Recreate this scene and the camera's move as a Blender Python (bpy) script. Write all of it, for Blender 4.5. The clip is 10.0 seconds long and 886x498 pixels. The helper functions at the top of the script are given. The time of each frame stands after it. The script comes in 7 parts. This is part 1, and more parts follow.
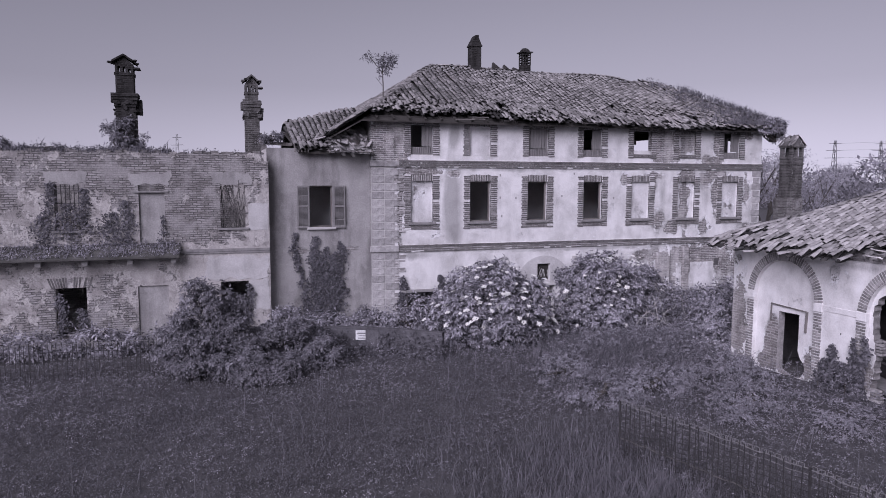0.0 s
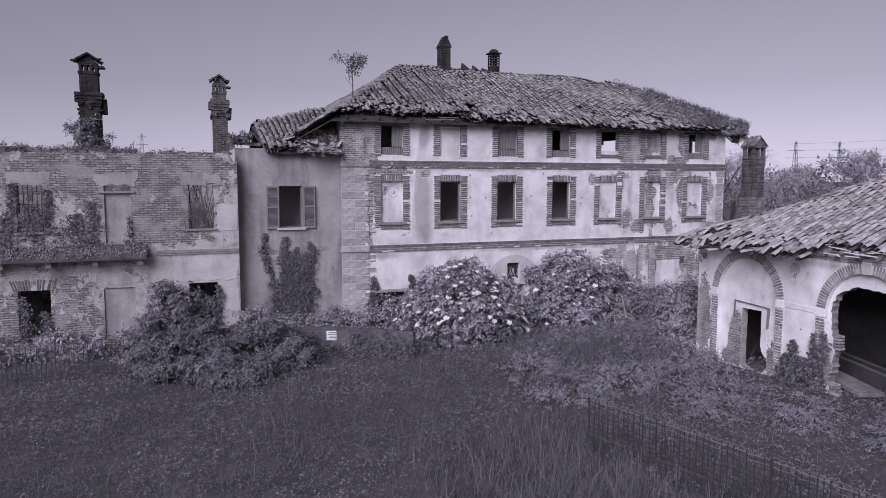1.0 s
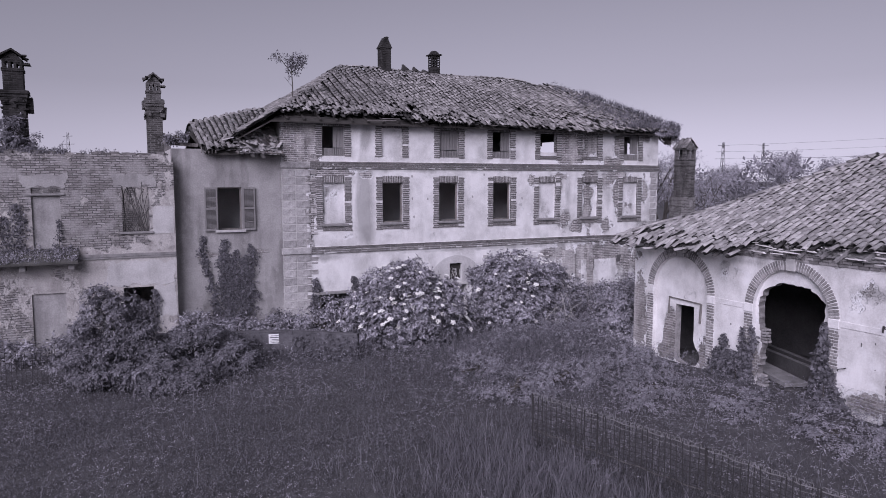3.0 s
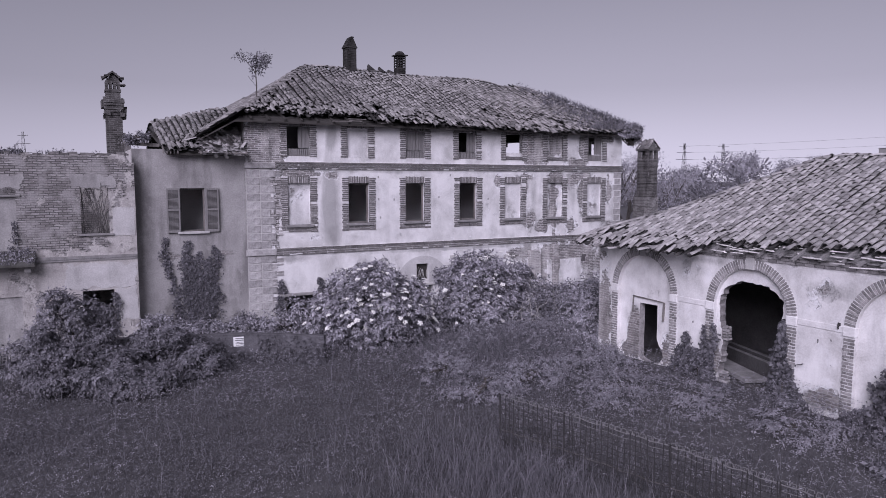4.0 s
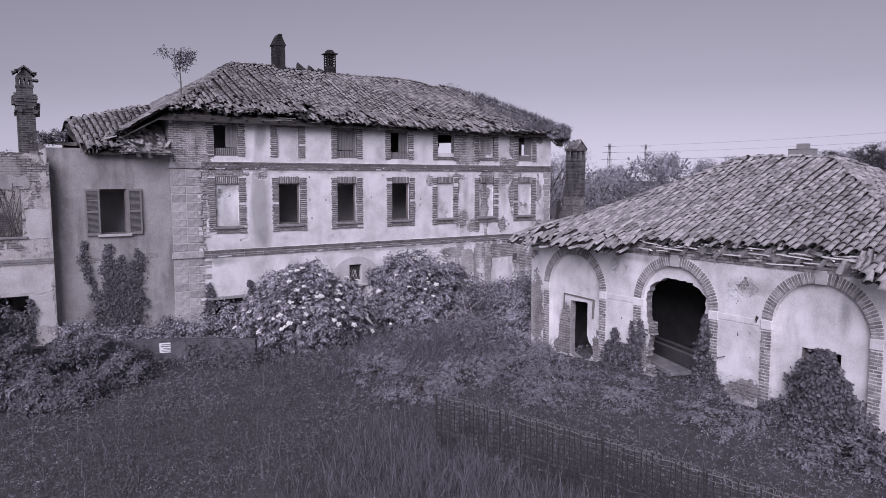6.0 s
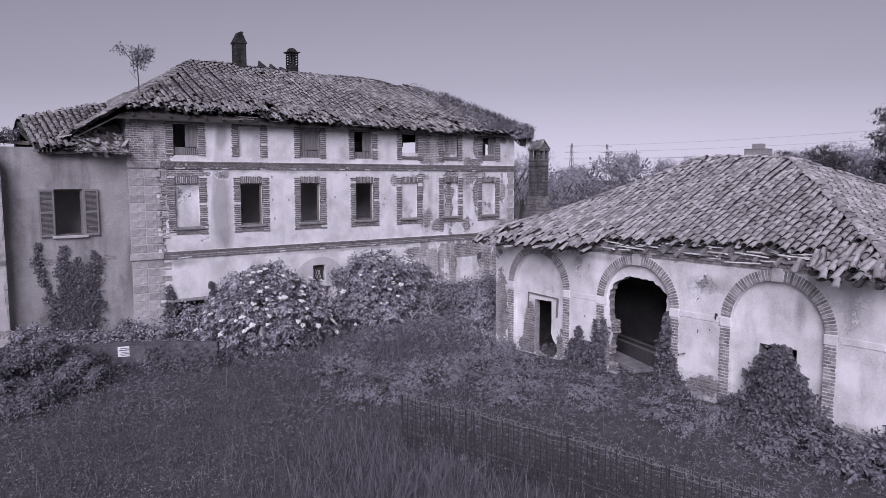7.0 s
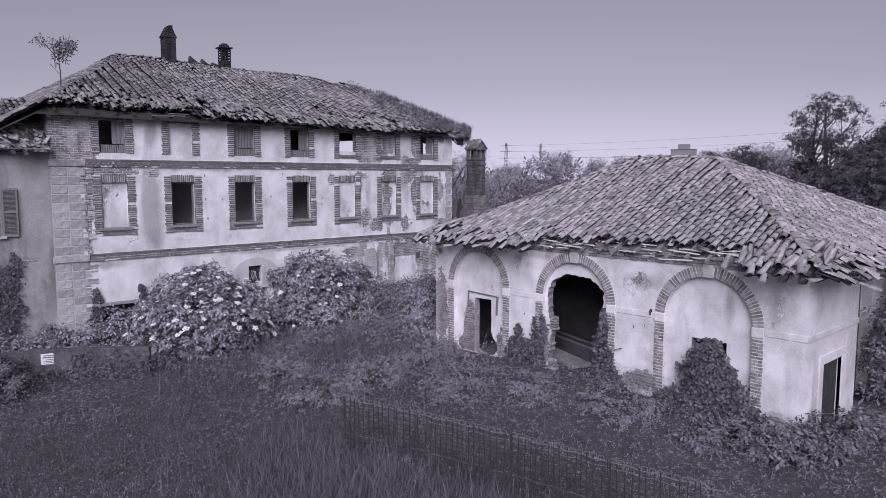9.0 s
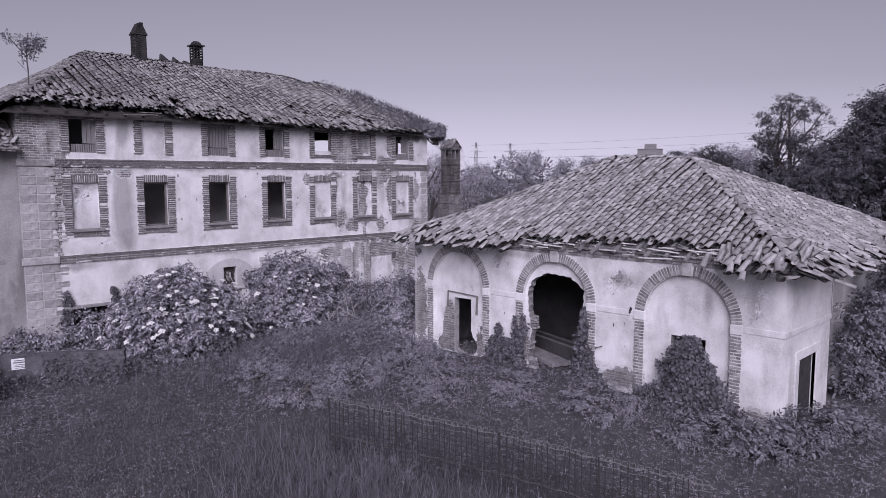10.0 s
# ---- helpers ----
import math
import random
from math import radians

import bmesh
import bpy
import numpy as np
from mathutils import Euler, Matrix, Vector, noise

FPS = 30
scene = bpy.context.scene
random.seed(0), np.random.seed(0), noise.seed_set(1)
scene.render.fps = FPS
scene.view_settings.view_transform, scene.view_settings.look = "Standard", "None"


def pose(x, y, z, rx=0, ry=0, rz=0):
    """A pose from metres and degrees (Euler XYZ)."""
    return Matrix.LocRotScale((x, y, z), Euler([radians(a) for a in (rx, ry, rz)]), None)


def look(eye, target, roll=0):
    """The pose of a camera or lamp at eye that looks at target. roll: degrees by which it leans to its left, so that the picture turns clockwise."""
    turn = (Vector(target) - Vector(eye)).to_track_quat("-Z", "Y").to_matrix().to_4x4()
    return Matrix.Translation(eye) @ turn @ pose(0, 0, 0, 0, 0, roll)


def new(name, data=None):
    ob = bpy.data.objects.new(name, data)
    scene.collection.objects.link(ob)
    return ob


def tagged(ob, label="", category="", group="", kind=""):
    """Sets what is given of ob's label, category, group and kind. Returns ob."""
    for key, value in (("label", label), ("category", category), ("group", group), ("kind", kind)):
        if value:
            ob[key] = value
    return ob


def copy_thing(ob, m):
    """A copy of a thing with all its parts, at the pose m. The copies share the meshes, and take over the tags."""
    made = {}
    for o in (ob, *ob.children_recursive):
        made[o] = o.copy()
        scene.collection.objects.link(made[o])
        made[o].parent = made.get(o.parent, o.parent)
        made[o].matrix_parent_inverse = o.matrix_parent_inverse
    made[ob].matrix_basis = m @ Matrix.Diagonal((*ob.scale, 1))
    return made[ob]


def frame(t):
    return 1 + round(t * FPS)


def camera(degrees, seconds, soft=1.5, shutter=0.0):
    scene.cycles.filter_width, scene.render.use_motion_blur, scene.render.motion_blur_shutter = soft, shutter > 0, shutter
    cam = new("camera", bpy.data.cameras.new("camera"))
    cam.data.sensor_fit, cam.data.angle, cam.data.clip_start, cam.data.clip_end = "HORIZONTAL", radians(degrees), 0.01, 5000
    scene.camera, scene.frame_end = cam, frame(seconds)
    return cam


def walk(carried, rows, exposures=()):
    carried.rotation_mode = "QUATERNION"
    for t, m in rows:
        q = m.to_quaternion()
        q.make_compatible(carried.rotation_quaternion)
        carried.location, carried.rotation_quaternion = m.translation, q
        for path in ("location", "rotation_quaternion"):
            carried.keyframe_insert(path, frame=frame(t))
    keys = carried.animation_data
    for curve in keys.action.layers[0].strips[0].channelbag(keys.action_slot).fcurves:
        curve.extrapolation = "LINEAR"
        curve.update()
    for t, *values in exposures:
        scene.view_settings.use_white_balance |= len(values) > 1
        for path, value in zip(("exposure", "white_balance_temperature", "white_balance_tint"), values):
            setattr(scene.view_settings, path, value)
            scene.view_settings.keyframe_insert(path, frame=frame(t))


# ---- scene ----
cam = camera(64.88, 10.0, soft=0.9)
PATH = [
    (0, pose(-9.481, -26.156, 5.691, 84.365, -0.152, -18.380)),
    (0.5, pose(-9.516, -26.213, 5.695, 84.345, -0.120, -19.559)),
    (1, pose(-9.533, -26.249, 5.700, 84.359, -0.086, -20.857)),
    (1.5, pose(-9.564, -26.260, 5.707, 84.380, -0.068, -22.032)),
    (2, pose(-9.610, -26.278, 5.711, 84.381, -0.045, -23.221)),
    (2.5, pose(-9.642, -26.307, 5.716, 84.391, -0.021, -24.458)),
    (4, pose(-9.664, -26.309, 5.738, 84.419, 0.013, -28.547)),
    (4.5, pose(-9.690, -26.286, 5.739, 84.434, 0.043, -29.924)),
    (5, pose(-9.698, -26.270, 5.752, 84.422, 0.042, -31.261)),
    (5.5, pose(-9.705, -26.262, 5.759, 84.398, 0.044, -32.710)),
    (7, pose(-9.711, -26.226, 5.783, 84.307, 0.082, -37.153)),
    (7.5, pose(-9.703, -26.212, 5.775, 84.302, 0.069, -38.559)),
    (8, pose(-9.707, -26.200, 5.779, 84.269, 0.065, -39.842)),
    (8.5, pose(-9.725, -26.178, 5.780, 84.237, 0.032, -41.153)),
    (9, pose(-9.773, -26.110, 5.791, 84.211, 0.012, -42.418)),
    (9.5, pose(-9.858, -26.004, 5.795, 84.194, 0.022, -43.675)),
    (10, pose(-9.996, -25.881, 5.801, 84.170, 0.061, -44.942)),
]
walk(cam, PATH, exposures=[(0, -0.16, 5760, 33), (10, -0.16, 5760, 33)])

# ---- world and sun ----
SUN_ELEV, SUN_AZ = radians(32), radians(226)
world = bpy.data.worlds.new("overcast_sky")
scene.world = world
world.use_nodes = True
wn = world.node_tree
sky = wn.nodes.new("ShaderNodeTexSky")
sky.sky_type = "NISHITA"
sky.sun_disc = False
sky.sun_elevation, sky.sun_rotation = SUN_ELEV, SUN_AZ
sky.air_density, sky.dust_density, sky.ozone_density = 2.2, 0.0, 0.6
grey = wn.nodes.new("ShaderNodeHueSaturation")
grey.inputs["Saturation"].default_value = 0.04
grey.inputs["Value"].default_value = 1.0
wn.links.new(sky.outputs[0], grey.inputs["Color"])
wn.links.new(grey.outputs[0], wn.nodes["Background"].inputs["Color"])
wn.nodes["Background"].inputs["Strength"].default_value = 0.051

sun_data = bpy.data.lights.new("sun", "SUN")
sun_data.energy, sun_data.angle, sun_data.color = 3.7, radians(42), (1.0, 0.98, 0.955)
sun = new("sun", sun_data)
sun.matrix_world = look((math.cos(SUN_ELEV) * math.sin(SUN_AZ), math.cos(SUN_ELEV) * math.cos(SUN_AZ), math.sin(SUN_ELEV)), (0, 0, 0))

# ---- small helpers ----
PI = math.pi


def nd(nt, kind, ins=None, **props):
    n = nt.nodes.new("ShaderNode" + kind)
    for k, v in props.items():
        put(n, k, v)
    for k, v in (ins or {}).items():
        sock = n.inputs[k]
        if isinstance(v, bpy.types.NodeSocket):
            nt.links.new(v, sock)
        else:
            sock.default_value = v
    return n


def put(n, k, v):
    if k == "operation":
        n.operation = v
    elif k == "blend_type":
        n.data_type = "RGBA"
        n.blend_type = v
    elif k == "offset":
        n.offset = v


def ramp(nt, fac, stops):
    n = nt.nodes.new("ShaderNodeValToRGB")
    cr = n.color_ramp
    while len(cr.elements) < len(stops):
        cr.elements.new(0.5)
    for e, (p, c) in zip(cr.elements, stops):
        e.position = p
        e.color = (c, c, c, 1) if isinstance(c, (int, float)) else (*c, 1)
    nt.links.new(fac, n.inputs[0])
    return n.outputs[0]


def mixc(nt, fac, a, b, mode="MIX"):
    n = nd(nt, "Mix", blend_type=mode)
    for sock, v in ((n.inputs[0], fac), (n.inputs[6], a), (n.inputs[7], b)):
        if isinstance(v, bpy.types.NodeSocket):
            nt.links.new(v, sock)
        else:
            sock.default_value = v if isinstance(v, (int, float)) else (*v[:3], 1)
    return n.outputs[2]


def calc(nt, op, a, b=0.0):
    n = nd(nt, "Math", operation=op)
    for sock, v in ((n.inputs[0], a), (n.inputs[1], b)):
        if isinstance(v, bpy.types.NodeSocket):
            nt.links.new(v, sock)
        else:
            sock.default_value = v
    return n.outputs[0]


def start_mat(name, rough=0.9, spec=0.2):
    m = bpy.data.materials.new(name)
    m.use_nodes = True
    nt = m.node_tree
    b = nt.nodes["Principled BSDF"]
    b.inputs["Roughness"].default_value = rough
    b.inputs["Specular IOR Level"].default_value = spec
    return m, nt, b


def bump(nt, b, height, dist, strength=0.7):
    n = nd(nt, "Bump", {"Strength": strength, "Distance": dist, "Height": height})
    nt.links.new(n.outputs[0], b.inputs["Normal"])


def noise_tex(nt, vec, scale, detail=6.0, rough=0.6):
    return nd(nt, "TexNoise", {"Vector": vec, "Scale": scale, "Detail": detail, "Roughness": rough}).outputs[0]


def surf(name, lo, hi, scale=3.0, fine=40.0, rough=0.9, relief=0.01, spec=0.2, vary=0.0, island=0.0, stretch=None, coord="Object"):
    """A rough surface: two colours mixed by broad and fine noise, with relief. vary: per object; island: per loose piece."""
    m, nt, b = start_mat(name, rough, spec)
    vec = nd(nt, "TexCoord").outputs[coord]
    if stretch:
        vec = nd(nt, "Mapping", {"Vector": vec, "Scale": stretch}).outputs[0]
    n1, n2 = noise_tex(nt, vec, scale), noise_tex(nt, vec, fine, 4.0)
    f = calc(nt, "ADD", calc(nt, "MULTIPLY", n1, 0.65), calc(nt, "MULTIPLY", n2, 0.35))
    c = ramp(nt, f, [(0.34, lo), (0.66, hi)])
    for amount, out in ((vary, "ObjectInfo"), (island, "NewGeometry")):
        if amount:
            r = nd(nt, out).outputs["Random" if out == "ObjectInfo" else "Random Per Island"]
            g = ramp(nt, r, [(0.0, 1.0 - amount), (1.0, 1.0 + amount)]) if amount < 0 else calc(nt, "ADD", calc(nt, "MULTIPLY", r, 2 * amount), 1.0 - amount)
            c2 = nd(nt, "HueSaturation", {"Color": c, "Value": g})
            c = c2.outputs[0]
    nt.links.new(c, b.inputs["Base Color"])
    bump(nt, b, f, relief)
    return m


def spots_at(nt, flat, spots):
    """The highest of several soft round patches: (h, z, half width, half height, strength)."""
    best = None
    for h, z, rh, rz, st in spots:
        d = nd(nt, "VectorMath", {0: flat, 1: (h, z, 0)}, operation="SUBTRACT").outputs[0]
        d = nd(nt, "VectorMath", {0: d, 1: (1 / rh, 1 / rz, 0)}, operation="MULTIPLY").outputs[0]
        ln = nd(nt, "VectorMath", {0: d}, operation="LENGTH").outputs["Value"]
        v = calc(nt, "MULTIPLY", calc(nt, "MAXIMUM", calc(nt, "SUBTRACT", 1.25, ln), 0.0), st)
        best = v if best is None else calc(nt, "MAXIMUM", best, v)
    return best


def wall_mat(name, axis, plaster_lo, plaster_hi, bare, bias=-0.25, brick_a=(0.185, 0.17, 0.165), brick_b=(0.33, 0.31, 0.30), streak=0.5, mortar=0.40, stains_or_shade=(), smear=0.0):
    """Old lime plaster over brickwork. Spot lists hold (h, z, half width, half height, strength): bare where the
    plaster has come off, the other where it is stained by damp or darkened for shade."""
    m, nt, b = start_mat(name, 0.93, 0.15)
    vec = nd(nt, "TexCoord").outputs["Object"]
    sep = nd(nt, "SeparateXYZ", {"Vector": vec})
    flat = nd(nt, "CombineXYZ", {"X": sep.outputs[axis.upper()], "Y": sep.outputs["Z"]}).outputs[0]
    wob = nd(nt, "VectorMath", {0: flat, 1: nd(nt, "VectorMath", {0: nd(nt, "TexNoise", {"Vector": vec, "Scale": 3.5, "Detail": 6.0}).outputs["Color"], 1: (0.13, 0.075, 0.0)}, operation="MULTIPLY").outputs[0]}, operation="ADD").outputs[0]
    br = nd(nt, "TexBrick", {"Vector": wob, "Color1": (*brick_a, 1), "Color2": (*brick_b, 1), "Mortar": (mortar, mortar * 0.97, mortar * 0.94, 1), "Scale": 1.0,
                             "Mortar Size": 0.013, "Mortar Smooth": 0.3, "Bias": -0.1, "Brick Width": 0.26, "Row Height": 0.078})
    n_big, n_mid, n_fine = noise_tex(nt, vec, 0.8, 8.0, 0.62), noise_tex(nt, vec, 2.4, 12.0, 0.70), noise_tex(nt, vec, 22.0, 5.0)
    n_cloud = noise_tex(nt, nd(nt, "Mapping", {"Vector": vec, "Location": (7.0, 3.0, 5.0)}).outputs[0], 1.5, 6.0, 0.55)
    tall = nd(nt, "Mapping", {"Vector": vec, "Scale": (1.3, 1.3, 0.30)}).outputs[0]
    n_run = noise_tex(nt, tall, 1.0, 9.0, 0.60)
    # where the plaster is off
    cover = calc(nt, "ADD", calc(nt, "MULTIPLY", calc(nt, "SUBTRACT", n_mid, 0.5), 1.9), calc(nt, "ADD", calc(nt, "MULTIPLY", calc(nt, "SUBTRACT", n_big, 0.5), 1.2), bias))
    if bare:
        cover = calc(nt, "ADD", cover, spots_at(nt, flat, bare))
    cover = calc(nt, "ADD", cover, calc(nt, "ADD", calc(nt, "MULTIPLY", calc(nt, "SUBTRACT", n_fine, 0.5), 0.35), 0.2))
    off = ramp(nt, cover, [(0.30, 0.0), (0.34, 1.0)])
    thin = ramp(nt, cover, [(0.14, 0.0), (0.17, 1.0)])
    # plaster colours: broad clouds, rain runs, pale repairs, fine grain
    p = mixc(nt, ramp(nt, n_cloud, [(0.28, 0.0), (0.62, 1.0)]), plaster_lo, plaster_hi)
    run = ramp(nt, n_run, [(0.38, 1.0), (0.52, 0.0)])
    p = mixc(nt, calc(nt, "MULTIPLY", run, streak), p, tuple(0.55 * c for c in plaster_lo))
    p = mixc(nt, calc(nt, "MULTIPLY", ramp(nt, n_mid, [(0.54, 0.0), (0.60, 1.0)]), 0.28), p, tuple(min(0.82, 1.18 * c) for c in plaster_hi))
    if stains_or_shade:
        damp_or_shade = calc(nt, "ADD", spots_at(nt, flat, stains_or_shade), calc(nt, "MULTIPLY", calc(nt, "SUBTRACT", n_run, 0.5), 1.6))
        p = mixc(nt, calc(nt, "MULTIPLY", ramp(nt, damp_or_shade, [(0.36, 0.0), (0.78, 1.0)]), 0.62), p, tuple(0.42 * c for c in plaster_lo))
    p = mixc(nt, calc(nt, "MULTIPLY", thin, 0.6), p, mixc(nt, ramp(nt, n_cloud, [(0.44, 0.0), (0.50, 1.0)]), tuple(0.70 * c for c in plaster_lo), tuple(min(0.82, 1.12 * c) for c in plaster_hi)))
    p = mixc(nt, 0.3, p, ramp(nt, n_fine, [(0.3, 0.25), (0.7, 0.75)]), "OVERLAY")
    # hairline cracks, only in some stretches
    bent = nd(nt, "VectorMath", {0: flat, 1: nd(nt, "VectorMath", {0: nd(nt, "TexNoise", {"Vector": vec, "Scale": 1.7, "Detail": 7.0}).outputs["Color"], 1: (0.9, 0.9, 0.0)}, operation="MULTIPLY").outputs[0]}, operation="ADD").outputs[0]
    edge = nd(nt, "TexVoronoi", {"Vector": bent, "Scale": 0.62}, feature="DISTANCE_TO_EDGE").outputs["Distance"]
    crack = calc(nt, "MULTIPLY", ramp(nt, edge, [(0.006, 1.0), (0.016, 0.0)]), ramp(nt, n_big, [(0.47, 0.0), (0.55, 1.0)]))
    p = mixc(nt, calc(nt, "MULTIPLY", crack, 0.7), p, tuple(0.35 * c for c in plaster_lo))
    k = mixc(nt, calc(nt, "MULTIPLY", ramp(nt, n_mid, [(0.40, 1.0), (0.55, 0.0)]), 0.6), br.outputs["Color"], tuple(0.62 * c for c in brick_a))
    sm = smear or mortar * 1.15
    k = mixc(nt, calc(nt, "MULTIPLY", ramp(nt, n_run if not smear else n_cloud, [(0.50, 0.0), (0.60, 1.0)]), 0.8 if smear else 0.45), k, (sm, sm * 0.965, sm * 0.94))
    k = mixc(nt, 0.35, k, ramp(nt, n_fine, [(0.3, 0.2), (0.7, 0.8)]), "OVERLAY")
    nt.links.new(mixc(nt, off, p, k), b.inputs["Base Color"])
    hgt = calc(nt, "ADD", calc(nt, "ADD", calc(nt, "MULTIPLY", off, -0.7), calc(nt, "MULTIPLY", thin, -0.3)), calc(nt, "ADD", calc(nt, "MULTIPLY", calc(nt, "MULTIPLY", br.outputs["Fac"], off), -0.6), calc(nt, "MULTIPLY", n_fine, 0.25)))
    bump(nt, b, calc(nt, "SUBTRACT", hgt, calc(nt, "MULTIPLY", crack, 0.3)), 0.025, 1.0)
    return m


# ---- materials ----
ATTIC_BARE = [(-2.95, 7.2, 0.85, 1.3, 1.5), (-2.35, 6.6, 0.4, 0.5, 0.8), (-1.75, 6.1, 1.1, 0.22, 0.8), (9.4, 7.2, 0.85, 0.9, 1.3), (10.7, 7.5, 0.5, 0.8, 1.1), (12.25, 7.4, 0.35, 0.8, 0.9),
             (13.7, 7.8, 0.6, 0.3, 0.8), (8.95, 5.9, 0.9, 0.25, 0.7), (11.9, 5.7, 1.6, 0.5, 0.55), (12.0, 6.55, 0.9, 0.3, 0.9), (12.2, 5.95, 1.3, 0.3, 0.8),
             (8.95, 5.4, 0.22, 0.7, 0.7), (10.6, 6.0, 0.6, 0.3, 0.9)]
LOWER_BARE = [(-2.45, 5.55, 0.45, 0.45, 0.9), (-1.7, 6.0, 0.9, 0.16, 1.0), (-2.55, 4.5, 0.16, 1.6, 0.8), (-0.3, 5.95, 0.35, 0.2, 0.8), (7.45, 5.7, 0.3, 0.5, 0.7), (9.95, 3.6, 0.5, 0.4, 0.9), (12.2, 5.1, 0.3, 1.3, 0.9), (13.9, 5.3, 0.35, 0.9, 0.7), (10.6, 4.6, 0.35, 1.9, 0.9), (9.2, 3.9, 0.35, 0.7, 0.8), (11.2, 2.2, 3.4, 1.0, 0.9), (9.6, 1.2, 0.8, 1.6, 0.8), (13.6, 1.8, 2.0, 1.6, 0.6),
             (5.5, 2.0, 0.35, 0.6, 0.6), (11.6, 3.7, 0.5, 0.5, 0.7), (14.0, 3.5, 0.6, 0.5, 0.6), (8.3, 2.4, 0.9, 0.5, 0.7), (-2.3, 5.2, 0.25, 0.9, 0.5),
             (-1.0, 3.5, 0.8, 0.2, 0.4)]
FACE_WET = [(-0.35, 4.7, 0.55, 2.5, 1.0), (-2.0, 2.75, 1.6, 0.25, 0.6), (2.0, 6.1, 7.0, 0.14, 0.5), (6.0, 2.80, 9.0, 0.12, 0.6), (9.4, 5.0, 0.5, 1.6, 0.5), (11.7, 5.0, 0.5, 1.4, 0.5), (14.2, 4.8, 0.6, 2.0, 0.45), (-0.3, 7.4, 0.35, 0.9, 0.8),
            (7.1, 7.3, 0.5, 0.8, 0.5), (1.8, 0.9, 3.0, 0.5, 0.5), (0.6, 3.5, 0.8, 0.25, 0.4), (4.6, 7.4, 0.5, 0.7, 0.3)]
M_FACE = wall_mat("facade_plaster", "x", (0.49, 0.482, 0.469), (0.77, 0.76, 0.745), ATTIC_BARE + LOWER_BARE, bias=-0.37, streak=0.18, stains_or_shade=FACE_WET, brick_a=(0.15, 0.141, 0.137), brick_b=(0.33, 0.314, 0.306), mortar=0.56)
M_PIER = wall_mat("pale_pier_brick", "x", (0.52, 0.51, 0.495), (0.70, 0.69, 0.675), [], bias=0.30, brick_a=(0.27, 0.255, 0.248), brick_b=(0.46, 0.44, 0.43), mortar=0.52)
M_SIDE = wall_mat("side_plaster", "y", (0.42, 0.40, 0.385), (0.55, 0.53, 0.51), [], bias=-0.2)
M_GREY = wall_mat("grey_render", "x", (0.27, 0.26, 0.255), (0.36, 0.35, 0.34), [(-6.2, 3.05, 1.1, 0.25, 0.75), (-4.6, 3.1, 0.7, 0.12, 0.7), (-6.4, 1.2, 0.4, 0.5, 0.5)], bias=-0.55, streak=0.7)
# First and last dark spots paint shade: wall's left end, below the canopy.
M_RUIN = wall_mat("ruin_brickwork", "x", (0.36, 0.34, 0.325), (0.47, 0.45, 0.43), [(-12.0, 5.8, 6.0, 1.2, 0.55), (-10.0, 4.2, 1.6, 1.0, 0.6), (-13.8, 4.6, 1.2, 1.2, 0.3), (-14.0, 1.2, 3.0, 1.6, 0.35)], bias=-0.12, streak=0.5, mortar=0.10, smear=0.33, brick_a=(0.22, 0.208, 0.203), brick_b=(0.40, 0.382, 0.373), stains_or_shade=[(-20.0, 4.0, 8.0, 4.0, 0.35), (-12.5, 6.45, 9.0, 0.3, 0.6), (-13.0, 2.6, 4.0, 0.5, 0.5)])
BARN_BARE = [(-8.85, 1.35, 0.5, 1.9, 1.2), (-8.7, 3.2, 0.3, 0.5, 0.8), (-10.12, 0.85, 0.36, 1.0, 1.3), (-9.8, 0.4, 0.4, 0.4, 0.9), (-11.42, 0.55, 0.26, 0.65, 1.0), (-16.4, 0.6, 0.9, 0.35, 0.9), (-13.2, 0.8, 0.35, 1.4, 0.7), (-19.9, 0.4, 0.8, 0.3, 0.6), (-14.4, 3.7, 6.0, 0.12, 0.35), (-16.4, 3.1, 0.7, 0.6, 0.47), (-19.9, 2.9, 0.4, 0.9, 0.44), (-12.4, 3.2, 0.6, 0.35, 0.42), (-10.9, 2.3, 0.7, 0.3, 0.42), (-8.9, 3.3, 0.4, 0.6, 0.62)]
M_BARN = wall_mat("outbuilding_plaster", "y", (0.53, 0.517, 0.504), (0.79, 0.775, 0.76), BARN_BARE, bias=-0.5, streak=0.2, stains_or_shade=[(-19.9, 3.0, 0.5, 0.9, 0.7), (-20.3, 1.4, 0.5, 1.6, 0.45), (-18.75, 2.9, 0.25, 0.7, 0.7), (-17.7, 2.2, 0.5, 0.9, 0.35), (-16.4, 3.2, 0.9, 0.35, 0.6), (-12.4, 3.55, 3.5, 0.18, 0.5), (-16.4, 0.5, 0.9, 0.5, 0.6), (-12.4, 0.7, 0.7, 0.6, 0.5), (-10.7, 3.0, 0.7, 0.4, 0.3)])
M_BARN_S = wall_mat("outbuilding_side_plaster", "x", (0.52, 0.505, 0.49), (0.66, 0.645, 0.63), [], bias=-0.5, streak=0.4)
M_ARCHP = wall_mat("arch_plaster", "x", (0.44, 0.43, 0.42), (0.56, 0.55, 0.54), [], bias=-0.8, streak=0.25)
M_PATCH = wall_mat("pale_patch_plaster", "x", (0.52, 0.51, 0.50), (0.78, 0.77, 0.76), [(10.65, 4.9, 0.3, 1.3, 0.9), (12.9, 4.5, 0.4, 0.6, 0.4)], bias=-0.22, streak=0.4)
M_BRICK = surf("old_brick", (0.09, 0.085, 0.082), (0.25, 0.238, 0.232), 6, 60, 0.95, 0.008, island=0.28)
